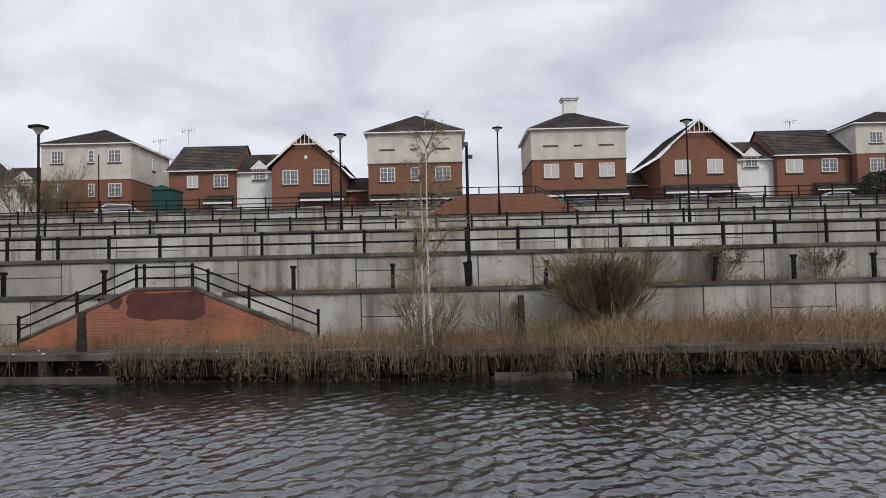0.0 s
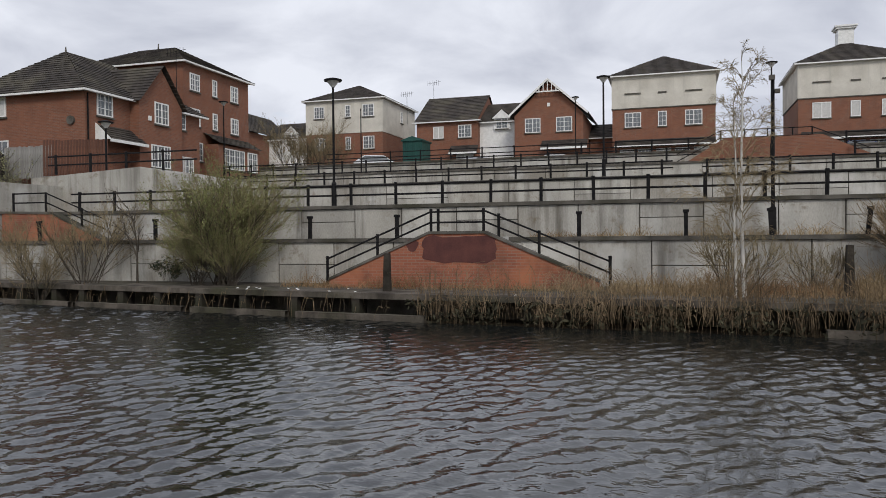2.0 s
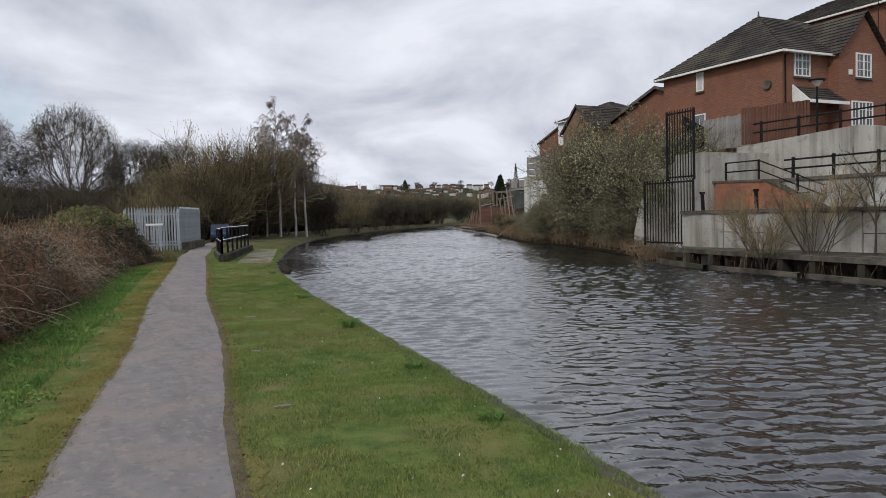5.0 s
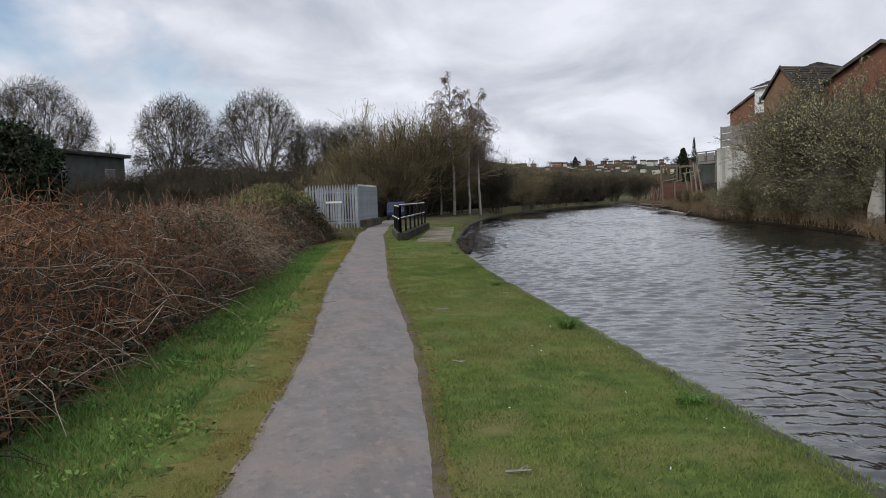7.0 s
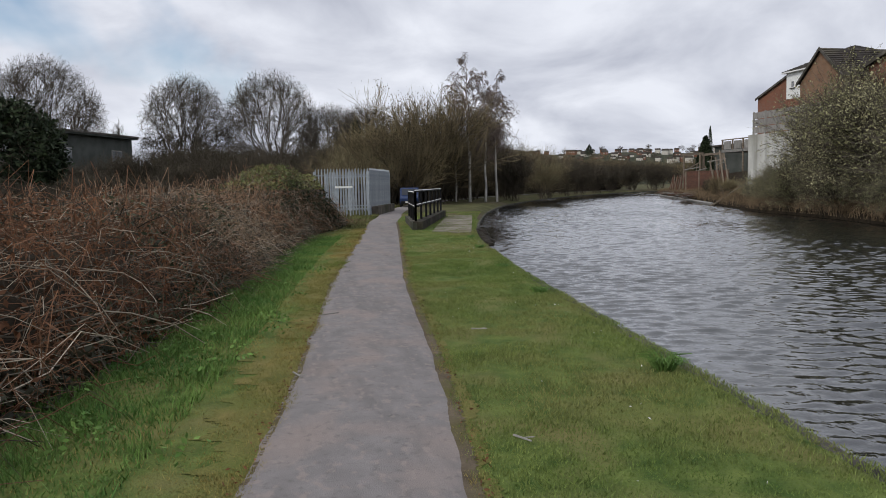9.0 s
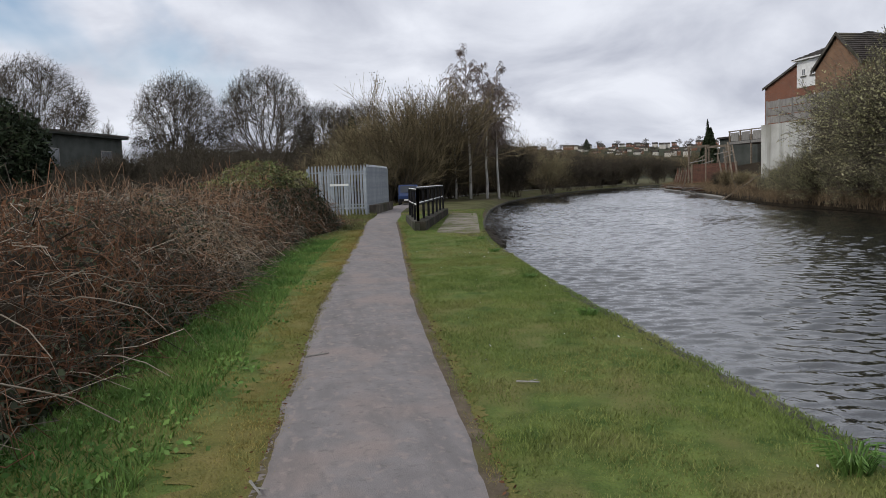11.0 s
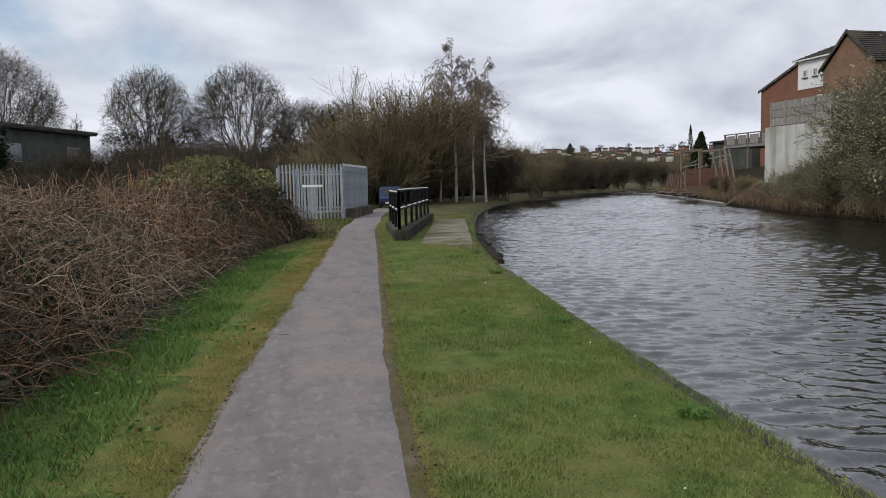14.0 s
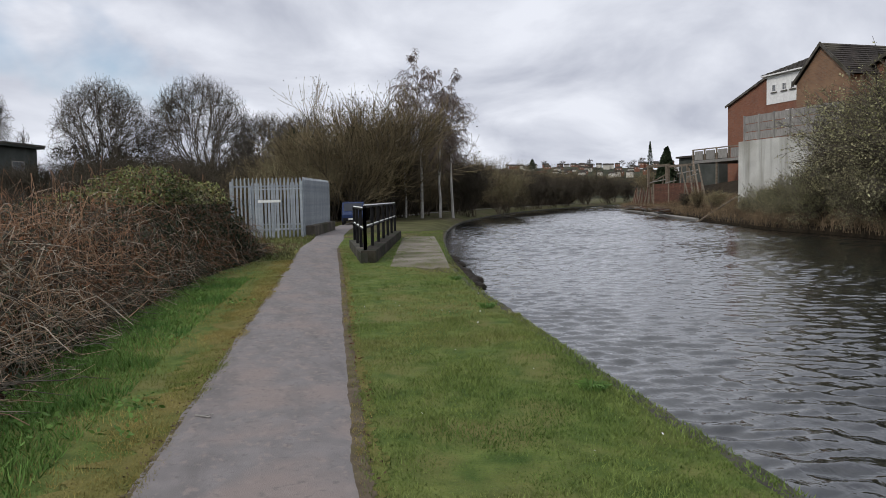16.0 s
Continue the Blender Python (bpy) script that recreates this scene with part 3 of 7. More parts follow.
OFF_N = [1500, 300, 80, 30, 12, 6, 3, 1, 0.25, 0.0]
OFF_F = [0.0, 0.4, 1.5, 4, 8, 14, 30, 60, 130]
sections = []
for nx, ny, fx, fy in BANKS:
    d = np.array([fx - nx, fy - ny])
    d /= np.linalg.norm(d)
    row = []
    for o in OFF_N:
        z = (-0.07 if o == 0 else 0.0) - np.interp(o, [0, 1.0], [0.22, 0.0]) * np.interp(-nx, [25, 33], [0, 1])
        row.append((nx - d[0] * o, ny - d[1] * o, z))
    row.append((nx, ny, -1.3))
    row.append((fx, fy, -1.3))
    for o in OFF_F:
        row.append((fx + d[0] * o, fy + d[1] * o, far_height(fx, o)))
    sections.append(row)
s = np.array(sections)
r_, c_ = s.shape[:2]
idx = np.arange(r_ * c_).reshape(r_, c_)
quads = np.stack([idx[:-1, :-1], idx[1:, :-1], idx[1:, 1:], idx[:-1, 1:]], axis=-1).reshape(-1, 4)
ground = new("ground", array_mesh("ground", s.reshape(-1, 3), quads, "grass"))
ground.data.materials.append(M["soil"])
far_side = np.zeros((r_ - 1, c_ - 1), np.int32)
far_side[:, len(OFF_N):] = 1
far_side[np.ix_((BANKS[:-1, 0] < -42) | (BANKS[:-1, 0] > 8), range(len(OFF_N)))] = 2
ground.data.materials.append(M["rough_ground"])
ground.data.polygons.foreach_set("material_index", far_side.ravel())
tagged(ground, "mown green and straw-yellow canal bank grass", "ground", kind="structure")

# wind ripples: many short waves of mixed length and heading, choppier in gusts
WIND, WAVES = random.Random(17), []
for k in range(46):
    length = 0.155 * (3.3 ** WIND.random())
    WAVES.append((2 * math.pi / length, radians(150) + WIND.gauss(0, 0.42), WIND.uniform(0, 6.28), 0.0047 * length ** 0.85))


def swell(x, y):
    gust = 0.78 + 0.18 * np.sin(x * 0.21 + 1.1 * np.sin(y * 0.33)) + 0.22 * np.sin(y * 0.57 - x * 0.13 + 2)
    bend = 0.35 * np.sin(x * 0.9 + y * 0.4) + 0.35 * np.sin(y * 1.1 - x * 0.5)
    z = np.zeros_like(x)
    for k, a, ph, amp in WAVES:
        c = np.sin(k * (math.cos(a) * x + math.sin(a) * y) + ph + bend * min(1.5, 0.12 * k))
        z += amp * (c + 0.35 * c * c)
    return z * gust


def water_strip(x_from, x_to, along_, across):
    """A rippled sheet between the banks; the outer rows lie under the edgings."""
    u = np.arange(len(BANKS))
    lo, hi = np.interp([-x_from, -x_to], -BANKS[:, 0], u)
    span = np.hypot(*np.diff(BANKS[int(lo):int(hi) + 2, :2], axis=0).T).sum()
    pos = np.linspace(lo, hi, max(2, int(span / along_)))
    row = np.stack([np.interp(pos, u, BANKS[:, k]) for k in range(4)], axis=1)
    t = np.linspace(-0.003, 1.003, across)[None, :, None]
    xy = row[:, None, :2] * (1 - t) + row[:, None, 2:] * t
    z = WATER + swell(xy[:, :, 0], xy[:, :, 1])
    id_ = np.arange(z.size).reshape(z.shape)
    faces = np.stack([id_[:-1, :-1], id_[1:, :-1], id_[1:, 1:], id_[:-1, 1:]], axis=-1).reshape(-1, 4)
    return np.concatenate([xy, z[:, :, None]], axis=2).reshape(-1, 3), faces


water = new("water", array_mesh("water", *joined(water_strip(400, 24, 2.0, 12), water_strip(24, -34, 0.05, 275), water_strip(-34, -120, 0.10, 140), water_strip(-120, -500, 2.0, 12)), "water", True))
tagged(water, "dark rippled canal water under cloud", "water", kind="structure")

# gravel towpath with ragged edges
PATH_LINE = smooth_line([(60, -7.5), (20, -2.9), (5, -1.15), (-7.4, 0.45), (-10, 0.85), (-13.4, 1.38), (-18.6, 2.0), (-22.5, 2.57), (-31, 3.85), (-38.4, 4.95), (-43, 5.85), (-48, 6.75), (-56, 8.6), (-66, 11.5), (-80, 17.5), (-95, 26), (-115, 41), (-145, 70)], 40)
tan = np.gradient(PATH_LINE, axis=0)
tan /= np.linalg.norm(tan, axis=1, keepdims=True)
nor = np.stack([-tan[:, 1], tan[:, 0]], axis=1)
pv, pf = [], []
cols = [-0.55, -0.47, -0.25, 0, 0.25, 0.5, 0.60]
for i, (c, nn) in enumerate(zip(PATH_LINE, nor)):
    for j, o in enumerate(cols):
        w = o
        if j in (0, 6):
            w = math.copysign(abs(o) + 0.022 * noise.noise(Vector((c[0] * 1.3, o * 9, 0))) + 0.02 * noise.noise(Vector((c[0] * 6.1, o * 9, 3))), o)
        z = 0.004 if j in (0, 6) else 0.012 + 0.012 * (1 - (o / 0.6) ** 2) + 0.004 * noise.noise(Vector((c[0] * 2, o * 5, 7)))
        pv.append((c[0] + nn[0] * w, c[1] + nn[1] * w, z))
    if i:
        a = (i - 1) * 7
        pf += [(a + j, a + j + 1, a + j + 8, a + j + 7) for j in range(6)]
path = new("path", array_mesh("path", pv, pf, "path", True))
tagged(path, "narrow grey gravel towpath worn smooth along the canal", "path", kind="structure")


def path_y(x):
    return float(np.interp(-x, -PATH_LINE[:, 0], PATH_LINE[:, 1]))


# stone edging of the near bank
ev, ef = [], []
sel = BANKS[(BANKS[:, 0] < 60) & (BANKS[:, 0] > -150)]
fine = np.stack([np.interp(np.linspace(0, len(sel) - 1, 900), np.arange(len(sel)), sel[:, k]) for k in range(4)], axis=1)
for i, (nx, ny, fx, fy) in enumerate(fine):
    d = np.array([fx - nx, fy - ny])
    d /= np.linalg.norm(d)
    j1 = 0.035 * noise.noise(Vector((nx * 1.3, 0, 0))) + 0.02 * noise.noise(Vector((nx * 5.3, 0, 0)))
    sunk = np.interp(-nx, [25, 33], [0, 0.22])
    lip = -0.05 - sunk + 0.02 * noise.noise(Vector((nx * 2.7, 4, 0)))
    for o, z in ((-0.16, -0.045 - sunk * 0.85), (-0.10, lip), (0.05 + j1, lip - 0.01), (0.07 + j1, lip - 0.06), (0.06 + j1, -0.9)):
        ev.append((nx + d[0] * o, ny + d[1] * o, z))
    if i:
        a = (i - 1) * 5
        ef += [(a + k, a + k + 1, a + k + 6, a + k + 5) for k in range(4)]
edge = new("bank_edging", array_mesh("bank_edging", ev, ef, "stone_edge", False))
tagged(edge, "dark mossy stone edging of the canal bank", "edging", kind="structure")

# ---- far bank: quay and concrete terraces ----
XL, XR = -24.0, 60.0
quay = Shape()
prev = None
for x in np.linspace(XL - 1.5, XR, 60):
    y = far_y(x) + 0.45
    cur = (x, y)
    if prev:
        for (za, zb, ya, yb) in ((0.07, 0.21, 0.0, 7.0),):
            quay.face([(prev[0], prev[1], zb), (cur[0], cur[1], zb), (cur[0], 21.0, zb), (prev[0], 21.0, zb)])
            quay.face([(prev[0], prev[1], za), (cur[0], cur[1], za), (cur[0], cur[1], zb), (prev[0], prev[1], zb)])
            quay.face([(prev[0], prev[1], za), (prev[0], prev[1] + 1.2, za), (cur[0], cur[1] + 1.2, za), (cur[0], cur[1], za)])
            quay.face([(prev[0], prev[1] + 1.2, za), (prev[0], prev[1] + 1.2, -1.0), (cur[0], cur[1] + 1.2, -1.0), (cur[0], cur[1] + 1.2, za)])
    prev = cur
solid("quay", quay, "quay", "long weathered concrete quay deck over the water", "quay", "structure", recalc=False)


def quay_pier(x):
    y = far_y(x) + 0.43
    g = Shape().box(-0.10, 0.10, 0.0, 0.5, -0.75, 0.05)
    ob = solid("quay_pier", g, "dark_stone", "short concrete pier under the quay edge", "pier", group="piers under the quay", m=pose(x, y, 0), bevel=0.01)
    return ob


for x in (-22.4, -21.1, -19.6, -18.1, -16.9, -15.3, -13.9, -12.4, -10.9, -9.3, -7.5, 3.2, 5.0):
    quay_pier(x)
for x0, x1 in ((-25, -21.2), (-20.9, -17.2), (-16.9, -12.8), (-12.5, -9.4), (-9.1, -5.6), (2.6, 4.2)):
    g = Shape()
    ya, yb = far_y(x0) + 0.18, far_y(x1) + 0.18
    g.face([(x0, ya, -0.27), (x1, yb, -0.27), (x1, yb + 0.2, -0.27), (x0, ya + 0.2, -0.27)])
    g.face([(x0, ya, -0.27), (x0, ya, -0.6), (x1, yb, -0.6), (x1, yb, -0.27)])
    g.face([(x0, ya + 0.2, -0.27), (x1, yb + 0.2, -0.27), (x1, yb + 0.2, -0.6), (x0, ya + 0.2, -0.6)])
    solid("fender_beam", g, "quay", "wet grey timber fender beam at the waterline", "beam", group="fender beams", recalc=False)

# terraces: front y, top z, left end
TERRACES = [(20.4, 1.52, -24.0), (22.6, 2.58, -24.0), (33.6, 4.10, -26.0), (42.4, 5.45, -29.0), (49.0, 6.75, -60.0)]
for i, (y, z, xl) in enumerate(TERRACES):
    y_next = TERRACES[i + 1][0] + 0.5 if i + 1 < len(TERRACES) else 150
    g = Shape().box(xl, XR + 20, y + 0.06, y_next, -0.6, z - 0.12)
    wall = solid("terrace_wall_%d" % (i + 1), g, "concrete", "grey concrete retaining wall of a stepped terrace", "wall", "structure")
    c = Shape().box(xl, XR + 20, y - 0.07, y + 0.42, z - 0.11, z)
    solid("coping_%d" % (i + 1), c, "coping", "dark weathered coping along the terrace edge", "coping", "structure")
    if i < 4:
        # concrete facing panels with open joints
        base = -0.05 if i == 0 else TERRACES[i - 1][1]
        h = z - 0.12 - base
        part("joint_face", Shape().box(xl + 0.35, 16.4 if i < 2 else 24.4, y + 0.05, y + 0.063, base, z - 0.12), "coping", wall, "dark open joints between the panels")
        x, k = xl + 0.4, 0
        lim = 16.0 if i < 2 else 24.0
        r = random.Random(i + 3)
        while x < lim:
            w = r.uniform(1.5, 2.0) if i < 2 else r.uniform(2.4, 3.4)
            splits = [(base, z - 0.12)] if k % 3 != 1 else [(base, base + h * 0.55), (base + h * 0.55 + 0.025, z - 0.12)]
            for za, zb in splits:
                lean_ = r.uniform(-0.012, 0.012)
                b = Shape().box(x, x + w - 0.035, y + lean_, y + 0.055, za, zb)
                part("panel", b, "concrete", wall)
            x += w
            k += 1
floor_mat = {0: "soil", 1: "paving", 2: "paving", 3: "paving", 4: "paving"}
for i, (y, z, xl) in enumerate(TERRACES):
    y_next = TERRACES[i + 1][0] + 0.06 if i + 1 < len(TERRACES) else 150
    g = Shape().box(xl, XR + 20, y + 0.42, y_next, z - 0.12, z - 0.03)
    solid("terrace_floor_%d" % (i + 1), g, floor_mat[i], "level floor of a terrace", "floor", "structure")


def railing(x0, x1, y, z, step, h, name="railing", shift=0.0):
    """Black posts with two rails along x."""
    ob = thing(name, pose(x0, y, z), "low black iron railing along the terrace edge", "railing", "terrace railings")
    post = Shape().rod((0, 0, 0), (0, 0, h + 0.03), 0.055, n_=6).rod((0, 0, h + 0.03), (0, 0, h + 0.07), 0.07, 0.05, n_=6).mesh("post", "black_iron")
    k = 0
    while shift + k * step <= x1 - x0:
        part("post", post, None, ob, at=pose(shift + k * step, 0, 0, 0, random.uniform(-1, 1), 0))
        k += 1
    for zz in (h * 0.52, h - 0.01):
        part("rail", Shape().rod((0, 0, zz), (x1 - x0, 0, zz), 0.032, n_=6), "black_iron", ob)
    return ob


railing(-21.5, 34, 22.85, 2.58, 1.56, 0.66, shift=0.36)
railing(-25, -0.2, 34.0, 4.10, 1.6, 0.62, shift=0.35)
railing(1.0, 44, 34.0, 4.10, 1.6, 0.62, shift=0.2)
railing(-28, 1.0, 42.8, 5.45, 1.6, 0.75, shift=0.25)
railing(8.6, 50, 42.8, 5.45, 1.6, 0.75)
railing(-24, 1.6, 49.4, 6.75, 2.2, 0.75, shift=0.5)
railing(9.5, 55, 49.4, 6.75, 2.2, 0.75)


# ---- houses ----
def courses(shape, e0, e1, r0, r1, n_):
    """A tiled slope from the eave line e0-e1 up to the ridge line r0-r1, in overlapping courses."""
    e0, e1, r0, r1 = (Vector(q) for q in (e0, e1, r0, r1))
    up = (e1 - e0).cross(r0 - e0 if (r0 - e0).length > 0.01 else r1 - e0).normalized()
    if up.z < 0:
        up = -up
    for i in range(n_):
        a, b = i / n_, (i + 1) / n_
        p0, p1, q0, q1 = e0.lerp(r0, a), e1.lerp(r1, a), e0.lerp(r0, b), e1.lerp(r1, b)
        lift = up * 0.035
        shape.face([p0 + lift, p1 + lift, q1, q0])
        shape.face([p0, p1, p1 + lift, p0 + lift])


def window(parent, x, z, w, h, side="y-", at=0.0, bars=2, blind=False, cols=None):
    """A white casement with panes, set in a wall that faces the given way; x runs along the wall."""
    d = {"y-": pose(x, at, z), "x+": pose(at, x, z, 0, 0, 90), "x-": pose(at, x, z, 0, 0, -90)}[side]
    fr = 0.07
    g = Shape()
    for a in ((-w / 2, w / 2, 0, fr), (-w / 2, w / 2, h - fr, h), (-w / 2, -w / 2 + fr, fr, h - fr), (w / 2 - fr, w / 2, fr, h - fr)):
        g.box(a[0], a[1], -0.05, 0.03, a[2], a[3])
    n_ = cols or (2 if w > 0.7 else 1)
    win = part("window", g, "white_paint", parent, "white window frame", at=d)
    for k in range(1, n_):
        xx = -w / 2 + w * k / n_
        part("mullion", Shape().box(xx - 0.035, xx + 0.035, -0.045, 0.03, fr, h - fr), "white_paint", win)
    if not blind:
        for k in range(1, bars + 1):
            zz = h * k / (bars + 1)
            part("glazing_bar", Shape().box(-w / 2 + fr, w / 2 - fr, -0.035, 0.02, zz - 0.015, zz + 0.015), "white_paint", win)
        for k in range(n_):
            xx = -w / 2 + w * (k + 0.5) / n_
            part("glazing_bar", Shape().box(xx - 0.012, xx + 0.012, -0.03, 0.02, fr, h - fr), "white_paint", win)
    part("pane", Shape().box(-w / 2 + fr, w / 2 - fr, -0.012, 0.02, fr, h - fr), "blind" if blind else "glass", win)
    part("sill", Shape().box(-w / 2 - 0.06, w / 2 + 0.06, -0.10, 0.02, -0.09, -0.002), "coping", win, "dark sill")
    return win


def house(m, w, d, eave, label, wall="brick", upper=None, split=2.6, roof="hip", ridge=2.0, over=0.35, ridge_cut=None, group="", n_=16, boards="white_paint"):
    """A house with its front along y = 0, from x = 0 to w, d deep."""
    ob = thing("house", m, label, "house", group)
    z0 = -1.0
    if upper:
        part("wall", Shape().box(0, w, 0, d, z0, split), wall, ob, "red brick wall")
        part("upper_wall", Shape().box(-0.05, w + 0.05, -0.05, d + 0.05, split, eave), upper, ob, "pale rendered upper wall")
    else:
        part("wall", Shape().box(0, w, 0, d, z0, eave), wall, ob)
    g = Shape()
    a, b, c, e = (-over, -over, eave), (w + over, -over, eave), (w + over, d + over, eave), (-over, d + over, eave)
    zt = eave + ridge
    if roof == "hip":
        if w >= d:
            k = (d / 2) * (ridge_cut if ridge_cut is not None else 0.95)
            p, q = (k, d / 2, zt), (w - k, d / 2, zt)
            courses(g, a, b, p, q, n_), courses(g, c, e, q, p, n_), courses(g, b, c, q, q, n_), courses(g, e, a, p, p, n_)
        else:
            k = (w / 2) * (ridge_cut if ridge_cut is not None else 0.95)
            p, q = (w / 2, k, zt), (w / 2, d - k, zt)
            courses(g, a, b, p, p, n_), courses(g, c, e, q, q, n_), courses(g, b, c, p, q, n_), courses(g, e, a, q, p, n_)
    elif roof == "side":
        p, q = (-over * 0.4, d / 2, zt), (w + over * 0.4, d / 2, zt)
        a, b, c, e = (-over * 0.4, -over, eave), (w + over * 0.4, -over, eave), (w + over * 0.4, d + over, eave), (-over * 0.4, d + over, eave)
        courses(g, a, b, p, q, n_), courses(g, c, e, q, p, n_)
        for x in (0, w):
            part("gable", Shape().prism([(0, eave), (d, eave), (d / 2, zt - 0.08)], "x", x - 0.001, x + (0.2 if x == 0 else -0.2)), wall, ob)
    else:
        p, q = (w / 2, -over, zt), (w / 2, d + over, zt)
        courses(g, b, c, p, q, n_), courses(g, e, a, q, p, n_)
        part("gable", Shape().prism([(0, eave), (w, eave), (w / 2, zt - 0.1)], "y", 0, 0.2), wall, ob)
        slope = math.atan2(ridge, w / 2 + over)
        for s_ in (-1, 1):
            f = Shape()
            f.prism([(w / 2 + s_ * (w / 2 + over), eave - 0.16), (w / 2 + s_ * (w / 2 + over), eave + 0.06), (w / 2, zt + 0.06), (w / 2, zt - 0.16)], "y", -over - 0.02, -over + 0.05)
            part("bargeboard", f, boards, ob, "white bargeboard" if boards == "white_paint" else "dark verge")
        if boards == "white_paint":
            zl, wl_ = zt - ridge * 0.36, w * 0.17
            part("gable_collar", Shape().box(w / 2 - wl_, w / 2 + wl_, -over + 0.0, -over + 0.05, zl - 0.05, zl + 0.05), "white_paint", ob, "white gable collar")
            for k in range(-2, 3):
                xx = w / 2 + k * wl_ * 0.36
                part("gable_strut", Shape().box(xx - 0.035, xx + 0.035, -over + 0.005, -over + 0.045, zl + 0.05, zl + (1 - abs(k) * 0.34) * ridge * 0.33), "white_paint", ob)
    part("roof", g, "roof_tile", ob, "dark brown tiled roof", recalc=False)
    if roof != "gable":
        f = Shape()
        f.box(-over, w + over, -over - 0.02, -over + 0.08, eave - 0.12, eave - 0.02)
        if roof == "hip":
            f.box(-over - 0.02, -over + 0.08, -over + 0.08, d + over, eave - 0.12, eave - 0.02).box(w + over - 0.08, w + over + 0.02, -over + 0.08, d + over, eave - 0.12, eave - 0.02)
        part("fascia", f, "white_paint", ob, "white fascia and gutter")
        part("soffit", Shape().box(-over + 0.08, w + over - 0.08, -over + 0.08, d + over - 0.08, eave - 0.06, eave - 0.03), "white_paint", ob)
    return ob


def downpipe(ob, x, y, z1):
    part("downpipe", Shape().rod((x, y, -0.5), (x, y, z1), 0.04, n_=6), "black_iron", ob, "black downpipe")


def porch(ob, x0, x1, z, y=0.0, depth=0.9, rise=0.7):
    g = Shape()
    courses(g, (x0 - 0.1, y - depth, z), (x1 + 0.1, y - depth, z), (x0 - 0.1, y, z + rise), (x1 + 0.1, y, z + rise), 5)
    part("porch_roof", g, "roof_tile", ob, "lean-to tiled porch roof", recalc=False)
    part("porch_fascia", Shape().box(x0 - 0.1, x1 + 0.1, y - depth - 0.03, y - depth + 0.03, z - 0.16, z), "white_paint", ob, "white porch fascia")


ZS = 6.72   # street level
FY = 66.0   # front line of the far row

# white house with rendered upper storey, seen corner-on
wa = house(pose(-34.2, FY, ZS), 7.9, 9.0, 8.0, "two-storey house with cream render over red brick", upper="render", split=4.75, ridge=2.0, group="houses along the street")
for x, w in ((1.4, 1.1), (4.4, 0.55), (6.5, 1.15)):
    window(wa, x, 6.25, w, 1.15, at=-0.055)
    window(wa, x, 3.2, w, 1.2, at=-0.005)
window(wa, 5.0, 6.2, 0.6, 1.1, "x+", at=7.955)

ra = house(pose(-22.9, FY, ZS), 5.8, 8.5, 5.35, "red brick house with a plain dark tiled roof", roof="side", ridge=2.95, group="houses along the street")
window(ra, 2.1, 3.8, 1.0, 1.1, at=-0.005, blind=True)
window(ra, 4.6, 3.8, 1.25, 1.15, at=-0.005)
porch(ra, 3.4, 5.8, 2.4)
window(ra, 4.6, 1.0, 1.6, 1.3, at=-0.005, blind=True)

dm = house(pose(-17.1, FY + 0.8, ZS), 3.9, 7.0, 5.2, "cottage with a white boarded front and one dormer", wall="white_paint", roof="side", ridge=2.2, group="houses along the street")


def dormer(ob, x, z, y=0.0, w=1.5):
    """A small gabled dormer with a white window."""
    dz = 1.15
    g = Shape().box(x - w / 2, x + w / 2, y - 0.15, y + 2.2, z, z + dz)
    dd = part("dormer", g, "white_paint", ob, "white gabled dormer")
    r = Shape()
    courses(r, (x + w / 2 + 0.2, y - 0.35, z + dz - 0.1), (x + w / 2 + 0.2, y + 2.3, z + dz - 0.1), (x, y - 0.35, z + dz + 0.75), (x, y + 2.3, z + dz + 0.75), 6)
    courses(r, (x - w / 2 - 0.2, y + 2.3, z + dz - 0.1), (x - w / 2 - 0.2, y - 0.35, z + dz - 0.1), (x, y + 2.3, z + dz + 0.75), (x, y - 0.35, z + dz + 0.75), 6)
    part("dormer_roof", r, "roof_tile", dd, recalc=False)
    part("dormer_gable", Shape().prism([(x - w / 2 - 0.15, z + dz - 0.1), (x + w / 2 + 0.15, z + dz - 0.1), (x, z + dz + 0.7)], "y", y - 0.30, y - 0.2), "white_paint", dd)
    window(ob, x, z + 0.12, w * 0.75, 0.95, at=y - 0.155)


dormer(dm, 2.1, 4.4)
gb = house(pose(-13.4, FY - 1.5, ZS), 5.9, 9.5, 5.2, "red brick house with a white-edged front gable", roof="gable", ridge=3.0, over=0.45, group="houses along the street")
for x in (1.6, 4.3):
    window(gb, x, 3.7, 1.35, 1.25, at=-0.005)
porch(gb, 2.5, 6.2, 2.3)
part("alarm_box", Shape().box(2.85, 3.1, -0.06, 0, 5.9, 6.2), "white_paint", gb, "white alarm box")
house(pose(-7.4, FY + 3, ZS), 2.6, 6, 3.6, "low brick garage with a dark tiled roof", roof="side", ridge=1.6, group="garages", n_=8)

